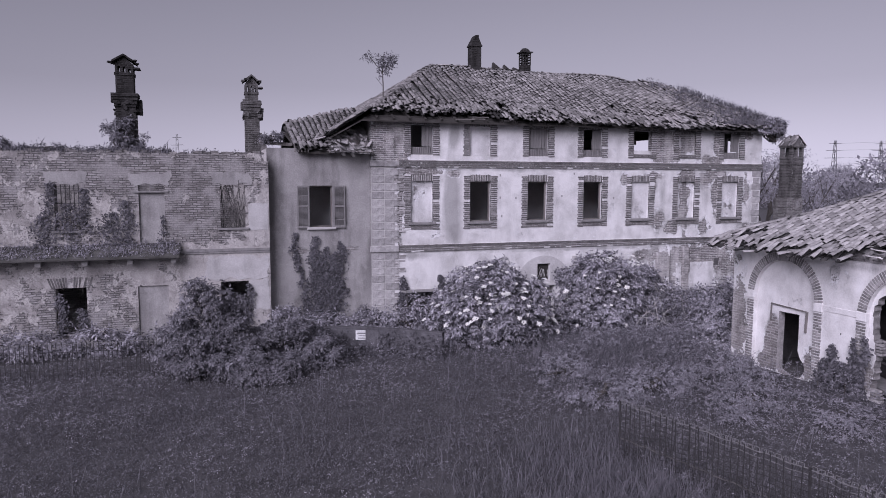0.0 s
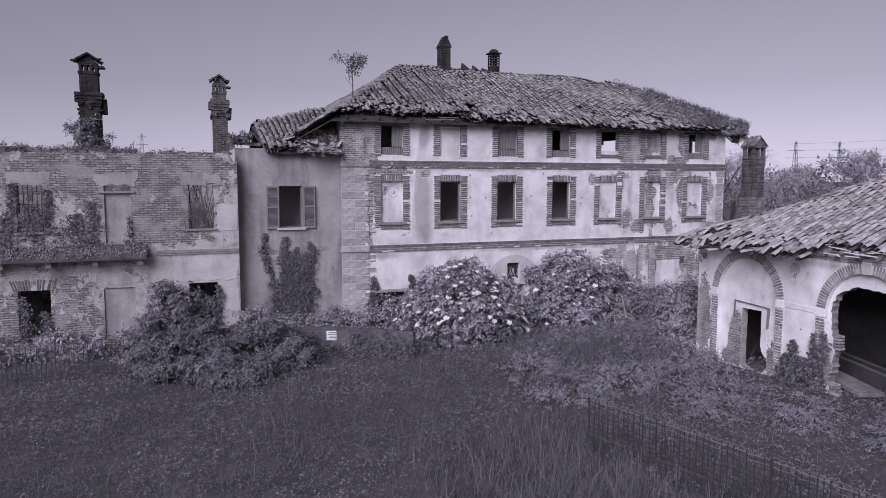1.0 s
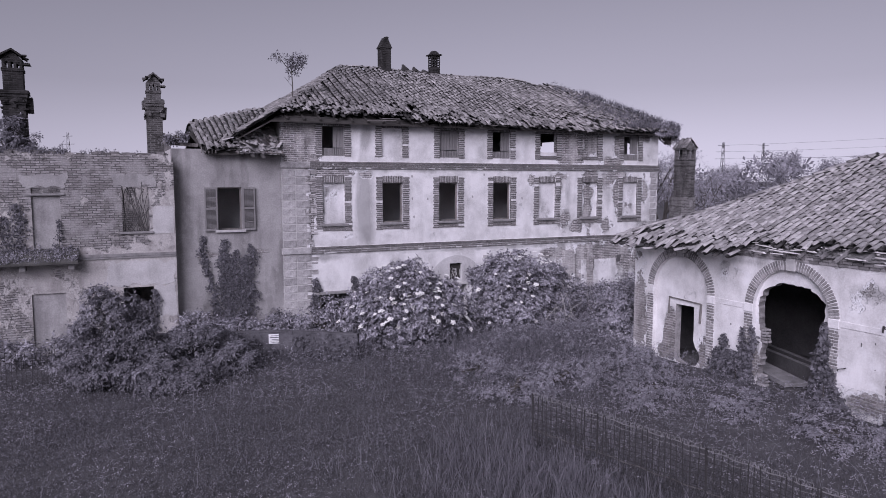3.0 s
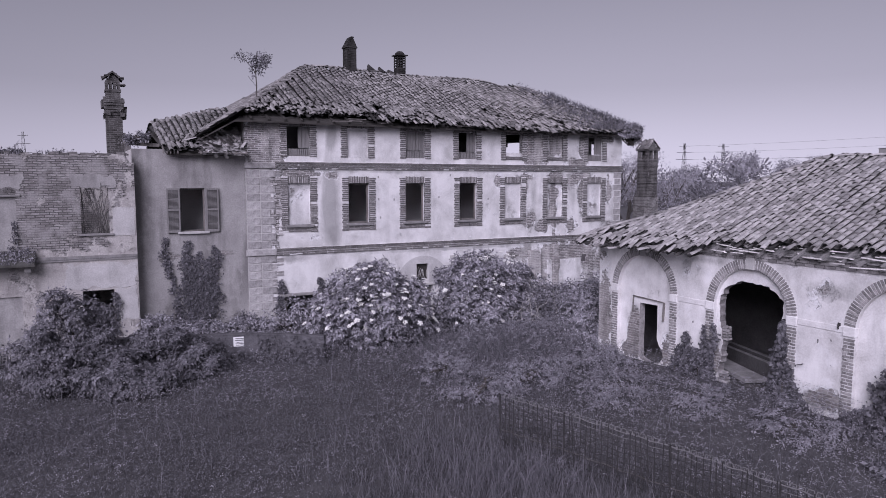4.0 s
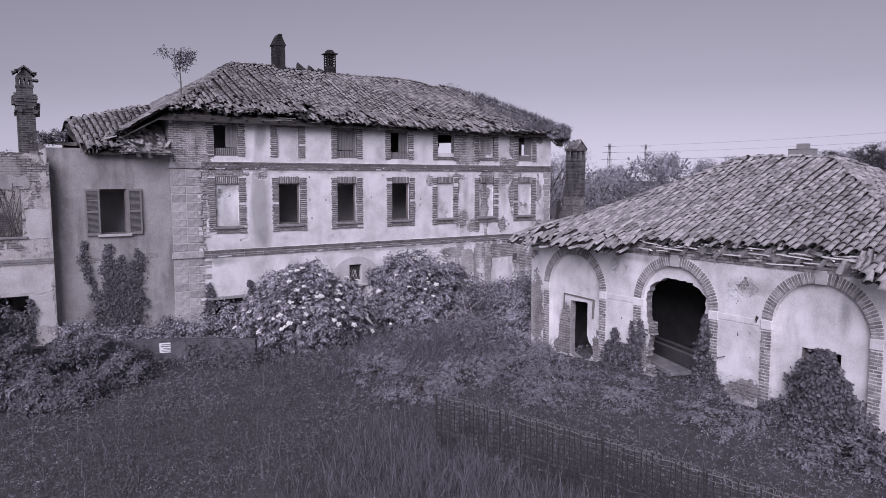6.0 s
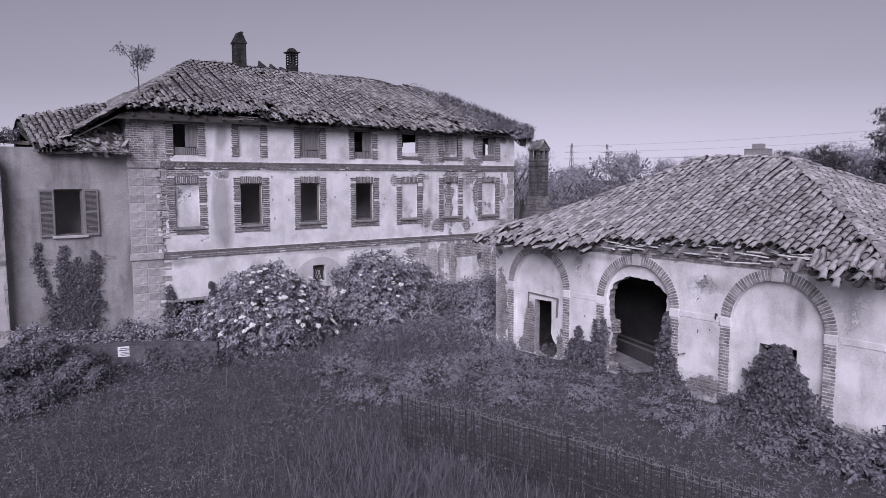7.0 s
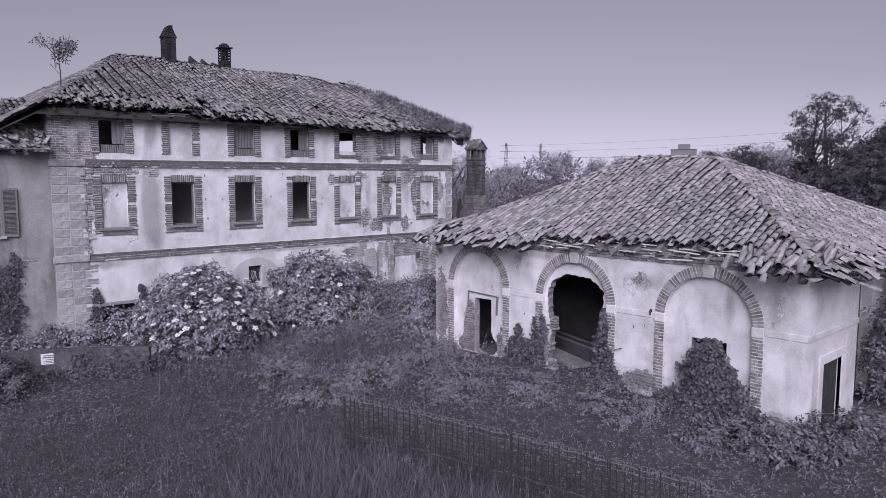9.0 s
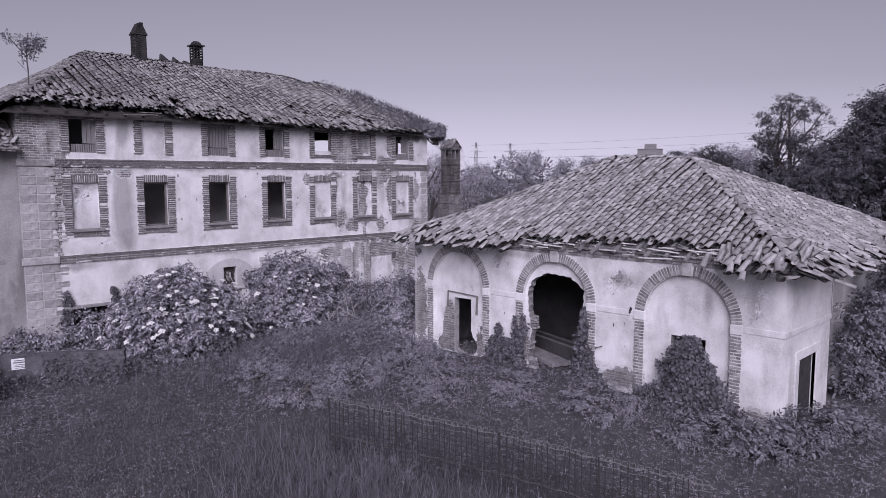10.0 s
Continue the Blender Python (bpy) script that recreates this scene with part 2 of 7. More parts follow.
M_BRICK_S = surf("string_course_brick", (0.10, 0.094, 0.091), (0.24, 0.229, 0.223), 3, 50, 0.95, 0.008, island=0.10)
M_BRICK_P = surf("arch_brick", (0.15, 0.142, 0.139), (0.38, 0.365, 0.357), 9, 60, 0.95, 0.008, vary=0.38)
M_BRICK_T = surf("pale_toothing_brick", (0.24, 0.228, 0.222), (0.50, 0.482, 0.472), 6, 60, 0.95, 0.008, island=0.25)
M_STONE = surf("quoin_stone", (0.20, 0.192, 0.187), (0.56, 0.545, 0.535), 5.0, 40, 0.92, 0.03, vary=0.22)
M_SILL = surf("sill_stone", (0.36, 0.35, 0.34), (0.55, 0.54, 0.52), 4, 50, 0.9, 0.006)
M_TILE = surf("clay_roof_tile", (0.10, 0.095, 0.092), (0.33, 0.316, 0.307), 3.5, 35, 0.85, 0.006, island=0.42)
M_TILE_P = surf("clay_roof_tile_single", (0.10, 0.095, 0.092), (0.33, 0.316, 0.307), 3.5, 35, 0.85, 0.006, vary=0.42)
M_TILE_B = surf("sunbleached_roof_tile", (0.15, 0.143, 0.139), (0.43, 0.414, 0.404), 4.5, 45, 0.85, 0.008, island=0.34)
M_TILE_BP = surf("sunbleached_roof_tile_single", (0.15, 0.143, 0.139), (0.43, 0.414, 0.404), 4.5, 45, 0.85, 0.008, vary=0.34)
# Near-black colour paints the shade in the gaps between cover tiles.
M_CHANNEL = surf("shade_dark_tile", (0.022, 0.021, 0.020), (0.075, 0.072, 0.070), 3.5, 35, 0.95, 0.006, island=0.3)
M_WOOD = surf("weathered_timber", (0.10, 0.09, 0.085), (0.25, 0.235, 0.22), 5, 50, 0.85, 0.006, stretch=(1, 1, 0.15))
M_LATH = surf("bleached_lath", (0.48, 0.46, 0.44), (0.76, 0.74, 0.71), 6, 60, 0.85, 0.004, vary=0.2)
M_BOARD = surf("shutter_paint", (0.16, 0.155, 0.15), (0.27, 0.26, 0.255), 6, 60, 0.8, 0.004, stretch=(4, 4, 0.4))
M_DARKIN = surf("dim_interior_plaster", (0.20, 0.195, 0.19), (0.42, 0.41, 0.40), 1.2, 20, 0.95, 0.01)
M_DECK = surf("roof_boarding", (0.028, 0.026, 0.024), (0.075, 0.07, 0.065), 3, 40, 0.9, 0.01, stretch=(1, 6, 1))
M_PALEIN = surf("limewashed_interior", (0.42, 0.412, 0.404), (0.60, 0.59, 0.58), 1.2, 20, 0.95, 0.01)
# Dark colour that carries the shade of rooms, recesses and holes.
M_SHADE = surf("shade_dark_surface", (0.07, 0.067, 0.067), (0.16, 0.154, 0.154), 1.2, 20, 0.95, 0.01)
M_SILLD = surf("grey_sill_stone", (0.17, 0.165, 0.16), (0.31, 0.30, 0.295), 5, 50, 0.9, 0.006)
M_MOSSY = surf("mossy_concrete", (0.045, 0.044, 0.04), (0.13, 0.127, 0.12), 1.6, 24, 0.95, 0.015)
M_CONC = surf("stained_concrete", (0.18, 0.175, 0.17), (0.34, 0.33, 0.32), 1.5, 30, 0.92, 0.01)
M_IRON = surf("rusted_iron", (0.025, 0.024, 0.024), (0.07, 0.067, 0.067), 10, 80, 0.7, 0.002)
M_BARK0 = surf("dead_wood", (0.045, 0.042, 0.04), (0.15, 0.143, 0.138), 6, 60, 0.9, 0.004)
M_RUBBLE = surf("mortar_rubble", (0.15, 0.145, 0.14), (0.42, 0.41, 0.40), 5, 40, 0.95, 0.03)
M_GALV = surf("dull_galvanised_wire", (0.13, 0.127, 0.127), (0.24, 0.235, 0.235), 10, 80, 0.5, 0.002, spec=0.5)


# ---- mesh helpers ----
def link_mesh(name, me, mat, parent=None, label=""):
    me.materials.append(mat) if mat and not me.materials else None
    ob = new(name, me)
    if parent is not None:
        hang(ob, parent)
    if label:
        ob["label"] = label
    return ob


def hang(ob, parent):
    """Make ob a part of parent, and leave it where it was modelled."""
    ob.parent = parent
    if parent.parent is None:
        ob.matrix_parent_inverse = Matrix.Translation(-parent.location)


def part(name, bm, mat, parent=None, label=""):
    me = bpy.data.meshes.new(name)
    bmesh.ops.recalc_face_normals(bm, faces=bm.faces)
    bm.to_mesh(me)
    bm.free()
    return link_mesh(name, me, mat, parent, label)


def np_mesh(name, V, F, mat, parent=None, label="", smooth=False):
    """One mesh from an array of corners and an array of faces (all with the same number of corners)."""
    V, F = np.asarray(V, dtype=np.float32).reshape(-1, 3), np.asarray(F, dtype=np.int32)
    k = F.shape[1]
    me = bpy.data.meshes.new(name)
    me.vertices.add(len(V))
    me.vertices.foreach_set("co", V.ravel())
    me.loops.add(F.size)
    me.loops.foreach_set("vertex_index", F.ravel())
    me.polygons.add(len(F))
    me.polygons.foreach_set("loop_start", np.arange(0, F.size, k, dtype=np.int32))
    if smooth:
        me.polygons.foreach_set("use_smooth", np.ones(len(F), dtype=bool))
    me.update(calc_edges=True)
    me.validate()
    return link_mesh(name, me, mat, parent, label)


def box(bm, x0, y0, z0, x1, y1, z1, jit=0.0):
    vs = [bm.verts.new((x + random.uniform(-jit, jit), y + random.uniform(-jit, jit), z + random.uniform(-jit, jit))) for z in (z0, z1) for x, y in ((x0, y0), (x1, y0), (x1, y1), (x0, y1))]
    for f in ((3, 2, 1, 0), (4, 5, 6, 7), (0, 1, 5, 4), (1, 2, 6, 5), (2, 3, 7, 6), (3, 0, 4, 7)):
        bm.faces.new([vs[i] for i in f])
    return vs


def beam(bm, a, b, w, h=None):
    """A square bar from a to b."""
    a, b = Vector(a), Vector(b)
    d = (b - a).normalized()
    up = Vector((0, 0, 1)) if abs(d.z) < 0.95 else Vector((1, 0, 0))
    s = d.cross(up).normalized() * w / 2
    t = s.cross(d).normalized() * (h or w) / 2
    vs = [bm.verts.new(p + q) for p in (a, b) for q in (-s - t, s - t, s + t, -s + t)]
    for f in ((3, 2, 1, 0), (4, 5, 6, 7), (0, 1, 5, 4), (1, 2, 6, 5), (2, 3, 7, 6), (3, 0, 4, 7)):
        bm.faces.new([vs[i] for i in f])


def tube(bm, pts, w):
    """One unbroken square rod through pts."""
    rings = []
    for i, p in enumerate(pts):
        d = (Vector(pts[min(i + 1, len(pts) - 1)]) - Vector(pts[max(i - 1, 0)])).normalized()
        side = d.cross(Vector((0, 0, 1))).normalized() * w / 2
        up = side.cross(d).normalized() * w / 2
        rings.append([bm.verts.new(Vector(p) + a * side + b * up) for a, b in ((-1, -1), (1, -1), (1, 1), (-1, 1))])
    for r, q in zip(rings, rings[1:]):
        for k in range(4):
            bm.faces.new((r[k], r[(k + 1) % 4], q[(k + 1) % 4], q[k]))
    bm.faces.new(rings[0][::-1])
    bm.faces.new(rings[-1])


def boxed(name, dims, mat, parent=None, label="", bev=0.0, jit=0.0):
    bm = bmesh.new()
    box(bm, *dims, jit=jit)
    if bev:
        bmesh.ops.bevel(bm, geom=bm.edges[:], offset=bev, segments=1, affect="EDGES")
    return part(name, bm, mat, parent, label)


def holed_wall(name, h0, h1, z0, z1, front, back, holes, mat, parent, along="x", top=None, label=""):
    """A wall with thickness and rectangular holes through it; along x (front and back are y) or along y (front and back are x).
    top: a function of h that gives a ragged upper edge."""
    hs = sorted({h0, h1, *[v for o in holes for v in (o[0], o[1]) if h0 < v < h1]})
    if top:
        hs = sorted({*hs, *np.arange(h0, h1, 0.13).round(3)})
    zs = sorted({z0, z1, *[v for o in holes for v in (o[2], o[3]) if z0 < v < z1]})
    solid = lambda i, j: 0 <= i < len(hs) - 1 and 0 <= j < len(zs) - 1 and not any(o[0] < (hs[i] + hs[i + 1]) / 2 < o[1] and o[2] < (zs[j] + zs[j + 1]) / 2 < o[3] for o in holes)
    bm, cache = bmesh.new(), {}

    def v(h, d, z):
        zz = z
        if top and z == z1:
            zz = top(h)
        key = (round(h, 4), round(d, 4), round(z, 4))
        if key not in cache:
            cache[key] = bm.verts.new((h, d, zz) if along == "x" else (d, h, zz))
        return cache[key]

    for i in range(len(hs) - 1):
        for j in range(len(zs) - 1):
            if not solid(i, j):
                continue
            a, b, c, d = hs[i], hs[i + 1], zs[j], zs[j + 1]
            bm.faces.new([v(a, front, c), v(b, front, c), v(b, front, d), v(a, front, d)])
            bm.faces.new([v(a, back, c), v(a, back, d), v(b, back, d), v(b, back, c)])
            for di, dj, p, q in ((-1, 0, (a, c), (a, d)), (1, 0, (b, d), (b, c)), (0, -1, (b, c), (a, c)), (0, 1, (a, d), (b, d))):
                if not solid(i + di, j + dj):
                    bm.faces.new([v(p[0], front, p[1]), v(q[0], front, q[1]), v(q[0], back, q[1]), v(p[0], back, p[1])])
    return part(name, bm, mat, parent, label)


def ragged_panel(name, x0, x1, z0, z1, front, mat, parent, label="", rag=0.07, seed=0.0):
    """A thin remnant of plaster on a wall along x, with a broken outline."""
    n = 14
    ring = [(x0 + (x1 - x0) * k / n, z0) for k in range(n)] + [(x1, z0 + (z1 - z0) * k / n) for k in range(n)] + [(x1 - (x1 - x0) * k / n, z1) for k in range(n)] + [(x0, z1 - (z1 - z0) * k / n) for k in range(n)]
    bm = bmesh.new()
    pts = [(x + rag * 1.6 * noise.noise(Vector((x * 4.0, z * 4.0, seed))) + random.uniform(-0.2, 0.2) * rag, z + rag * 1.6 * noise.noise(Vector((x * 4.0, z * 4.0, seed + 9.0))) + random.uniform(-0.2, 0.2) * rag) for x, z in ring]
    f = bm.faces.new([bm.verts.new((x, front, z)) for x, z in pts])
    out = bmesh.ops.extrude_face_region(bm, geom=[f])
    for v in out["geom"]:
        if isinstance(v, bmesh.types.BMVert):
            v.co.y += 0.04
    return part(name, bm, mat, parent, label)


def thing(name, at, label, category, group="", kind=""):
    ob = new(name)
    ob.location = at
    return tagged(ob, label, category, group, kind)


# ---- clay tiles ----
def tile_shape(length=0.42, r0=0.081, r1=0.058, thick=0.016, seg=5):
    """A tapered half-pipe tile; it lies along +y with its wide, lower end at y = 0."""
    V, F = [], []
    for y, r in ((0.0, r0), (length, r1)):
        for rr in (r, r - thick):
            for k in range(seg + 1):
                a = PI * k / seg
                V.append((rr * math.cos(a), y, 0.62 * rr * math.sin(a)))
    n = seg + 1
    for k in range(seg):
        F.append((k, k + 1, 2 * n + k + 1, 2 * n + k))
        F.append((n + k, 3 * n + k, 3 * n + k + 1, n + k + 1))
        F.append((k, n + k, n + k + 1, k + 1))
    return np.array(V), np.array(F)


TILE_V, TILE_F = tile_shape()
TILE_MESH = bpy.data.meshes.new("roof_tile")
TILE_MESH.from_pydata(TILE_V.tolist(), [], TILE_F.tolist())
TILE_MESH.materials.append(M_TILE_P)
TILE_MESH_B = TILE_MESH.copy()
TILE_MESH_B.materials[0] = M_TILE_BP


def joined(mats, V, F):
    A = np.array([np.array(m) for m in mats])
    P = np.einsum("nij,vj->nvi", A[:, :3, :3], V) + A[:, None, :3, 3]
    idx = F[None] + (np.arange(len(A)) * len(V))[:, None, None]
    return P.reshape(-1, 3), idx.reshape(-1, F.shape[1])


def inside(poly, a, b):
    c = False
    for (x0, y0), (x1, y1) in zip(poly, poly[1:] + poly[:1]):
        if (y0 > b) != (y1 > b) and a < (x1 - x0) * (b - y0) / (y1 - y0) + x0:
            c = not c
    return c


def slope_tiles(o, u, up, poly, sag, gone, rough_rows=1.0, pitch=0.190, row=0.29, wild=1.0, start=-0.4):
    """Poses of the cover tiles and the channel tiles of one slope, in a frame with its origin o on the eave."""
    o, u, up = Vector(o), Vector(u).normalized(), Vector(up).normalized()
    nrm = u.cross(up).normalized()
    if nrm.z < 0:
        nrm = -nrm
    amax, amin = max(p[0] for p in poly), min(p[0] for p in poly)
    bmax = max(p[1] for p in poly)
    covers, channels = [], []
    side = up.cross(nrm)
    for i in range(int((amax - amin) / pitch) + 1):
        lean = random.gauss(0, 0.004) * wild
        for j in range(-1, int(bmax / row) + 1):
            for kind in (0, 1):
                a = amin + (i + 0.5 * kind) * pitch + random.gauss(0, 0.009) * wild + lean * j * 0.4
                b = (j + start + (0.5 if (i + kind) % 2 else 0.0)) * row + random.gauss(0, 0.016) * wild
                if not inside(poly, a, max(b, 0.0) + 0.1) or gone(a, b):
                    continue
                loose = max(0.0, 1.0 - b / rough_rows)
                if loose > 0.35 and kind == 0 and random.random() < 0.22 * loose:
                    continue
                p = o + u * a + up * (b - 0.05 - abs(random.gauss(0, 0.13)) * loose * wild * (0.25 if kind else 1.0)) + nrm * (0.09 + 0.03 * loose * random.random() if kind == 0 else 0.04)
                p.z += sag(p.x, p.y)
                yaw = random.gauss(0, radians(2.2 + 9.0 * loose * loose) * wild)
                tip = radians(4.4) + random.gauss(0, radians(1.2 + 5.0 * loose))
                m = Matrix((side, up, nrm)).transposed().to_4x4()
                m = Matrix.Translation(p) @ m @ Matrix.Rotation(yaw, 4, "Z") @ Matrix.Rotation(-tip, 4, "X")
                if kind:
                    m = m @ Matrix.Rotation(PI, 4, "Y") @ Matrix.Diagonal((1.15, 1, 0.9, 1))
                    channels.append(m)
                else:
                    covers.append(m)
    return covers, channels


def line_tiles(a, b, sag, step=0.32, size=1.35):
    """Ridge or hip tiles from the low end a to the high end b."""
    a, b = Vector(a), Vector(b)
    d = (b - a).normalized()
    side = d.cross(Vector((0, 0, 1))).normalized()
    nrm = side.cross(d)
    out = []
    for k in range(int((b - a).length / step)):
        p = a + d * k * step + nrm * 0.10
        p.z += sag(p.x, p.y)
        m = Matrix((side, d, nrm)).transposed().to_4x4()
        out.append(Matrix.Translation(p) @ m @ Matrix.Rotation(random.gauss(0, 0.05), 4, "Z") @ Matrix.Rotation(random.gauss(-0.04, 0.03), 4, "X") @ Matrix.Diagonal((size, 1.0, size, 1)))
    return out


def place_tiles(covers, others, channels, roof, pick, mat=M_TILE, mesh=TILE_MESH):
    """The tiles that pick() chooses become parts of their own, the rest one mesh."""
    single = [m for m in covers if pick(m.translation)][:300]
    ids = {id(m) for m in single}
    rest = [m for m in covers if id(m) not in ids] + others
    V, F = joined(rest, TILE_V, TILE_F)
    tagged(np_mesh("tile_field", V, F, mat, roof), kind="stuff")
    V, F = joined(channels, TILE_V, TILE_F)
    tagged(np_mesh("channel_tiles", V, F, M_CHANNEL, roof, "channel tiles darkened for the shade between cover tiles"), kind="stuff")
    for m in single:
        ob = new("roof_tile", mesh)
        hang(ob, roof)
        ob.matrix_basis = m


def slab(name, pts, thick, mat, parent):
    """A flat board with the outline pts, thick downwards."""
    bm = bmesh.new()
    top = [bm.verts.new(p) for p in pts]
    bot = [bm.verts.new((p[0], p[1], p[2] - thick)) for p in pts]
    bm.faces.new(top)
    bm.faces.new(bot[::-1])
    for i in range(len(pts)):
        j = (i + 1) % len(pts)
        bm.faces.new((top[j], top[i], bot[i], bot[j]))
    return part(name, bm, mat, parent)


def main_sag(x, y):
    s = 0.16 * noise.noise(Vector((x * 0.22, y * 0.3, 3.1))) + 0.05 * noise.noise(Vector((x * 0.9, y * 0.9, 7.0)))
    s -= 0.12 * math.exp(-((x - 9.6) / 2.4) ** 2) * max(0.0, 1.0 - (y + 0.5) / 2.0)
    return s - 0.28 * math.exp(-((x - 10.9) / 0.9) ** 2) * max(0.0, min(1.0, (y - 1.0) / 3.5))


def barn_sag(x, y):
    return 0.10 * noise.noise(Vector((x * 0.3, y * 0.25, 9.1))) + 0.03 * noise.noise(Vector((x, y, 2.0)))


# ---- ground ----
def ground_z(x, y):
    """Height of the rough ground."""
    z = 0.10 * noise.noise(Vector((x * 0.25, y * 0.25, 0.0))) + 0.05 * noise.noise(Vector((x * 0.9, y * 0.9, 4.0)))
    near = max(0.0, 1 - math.hypot((x - 5.2) / 2.2, (y + 14.5) / 7.5))
    return z + 0.35 * near


M_GROUND = surf("weedy_earth", (0.065, 0.063, 0.064), (0.125, 0.121, 0.125), 1.4, 26, 0.97, 0.05)


def build_ground():
    xs = np.concatenate([[-3000, -900, -300, -120, -60], np.arange(-40, 40.1, 0.8), [60, 120, 300, 900, 3000]])
    ys = np.concatenate([[-3000, -900, -300, -120, -60], np.arange(-40, 30.1, 0.8), [60, 120, 300, 900, 3000]])
    V = [(x, y, ground_z(x, y) if abs(x) < 60 and abs(y) < 60 else 0.0) for y in ys for x in xs]
    n = len(xs)
    F = [(j * n + i, j * n + i + 1, (j + 1) * n + i + 1, (j + 1) * n + i) for j in range(len(ys) - 1) for i in range(n - 1)]
    return tagged(np_mesh("ground", V, F, M_GROUND, smooth=True), "uneven earth of an overgrown farm courtyard", "ground", kind="structure")


build_ground()

# ---- manor house ----
HX0, HX1, HD = -3.67, 14.70, 10.6
house = thing("manor_house", (HX0, 0, 0), "abandoned three-storey manor house with peeling plaster and sagging tiled roof", "house")
COLS = (-2.11, 0.35, 2.87, 5.46, 7.81, 10.18, 12.55)
WIN_W = 0.90
F_Z0, F_Z1 = 4.05, 5.65
ATTIC = ((-2.10, 6.68), (0.33, 6.67), (2.89, 6.68), (5.41, 6.68), (7.85, 6.98), (10.15, 6.83), (12.57, 6.68))
front_holes = [(x, x + WIN_W, F_Z0, F_Z1) for x in COLS] + [(x, x + WIN_W, z, 7.82) for x, z in ATTIC]
front_holes += [(3.37, 3.95, 1.51, 2.23), (3.30, 4.16, -0.3, 1.30), (-2.25, -0.55, -0.3, 1.30)]
holed_wall("front_wall", HX0, HX1, -0.3, 8.12, 0.0, 0.24, front_holes, M_FACE, house)
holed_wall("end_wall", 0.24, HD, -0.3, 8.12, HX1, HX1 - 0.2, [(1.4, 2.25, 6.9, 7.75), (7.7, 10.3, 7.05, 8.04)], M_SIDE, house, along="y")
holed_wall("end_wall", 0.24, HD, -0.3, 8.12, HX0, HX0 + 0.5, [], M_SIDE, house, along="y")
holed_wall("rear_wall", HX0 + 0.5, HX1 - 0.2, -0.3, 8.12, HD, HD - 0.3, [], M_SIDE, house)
for z in (3.0, 6.35):
    boxed("storey_floor", (HX0 + 0.5, 0.24, z - 0.12, HX1 - 0.5, HD - 0.5, z), M_PALEIN, house)
boxed("partition", (HX0 + 0.5, 2.7, 3.0, HX1 - 0.5, 2.9, 6.23), M_PALEIN, house)
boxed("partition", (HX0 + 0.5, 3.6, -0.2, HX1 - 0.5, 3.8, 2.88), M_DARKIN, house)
boxed("partition", (HX0 + 0.5, 2.6, 6.35, 6.6, 2.8, 8.0), M_PALEIN, house)
boxed("tie_beam", (7.6, 5.0, 7.79, HX1 - 0.22, 5.2, 8.07), M_DECK, house, bev=0.01)


def brick_run(bm, x, y, z0, z1, w, proud, flip, course=0.0785):
    """A toothed jamb of laid bricks beside an opening."""
    k = 0
    z = z0
    while z + course <= z1 + 0.01:
        d = 0.022 if k % 2 else 0.0
        j = random.uniform(-0.010, 0.010)
        if random.random() > 0.03:
            p = proud * 0.8 + random.uniform(-0.009, 0.009)
            a, c = (x, x + w - d + j) if flip else (x - w + d + j, x)
            box(bm, a, y - p, z, c, y + 0.06, z + course - random.uniform(0.017, 0.025), 0.004)
        z += course
        k += 1


def soldier_lintel(bm, x0, x1, y, z0, z1, proud, splay=0.05):
    n = int((x1 - x0) / 0.072)
    for k in range(n):
        a, b = x0 + (x1 - x0) * k / n, x0 + (x1 - x0) * (k + 1) / n - 0.020
        c = (x0 + x1) / 2
        p = proud + random.uniform(-0.008, 0.008)
        vs = box(bm, a, y - p, z0 + random.uniform(-0.01, 0.01), b, y + 0.06, z1 + random.uniform(-0.015, 0.015), 0.003)
        for v in vs[4:]:
            v.co.x += (v.co.x - c) * splay


def mortar_bed(bm, x0, x1, y, z0, z1):
    box(bm, x0, y - 0.012, z0, x1, y + 0.05, z1)


M_MORTAR = surf("lime_mortar", (0.50, 0.49, 0.48), (0.78, 0.77, 0.755), 8, 60, 0.95, 0.004)


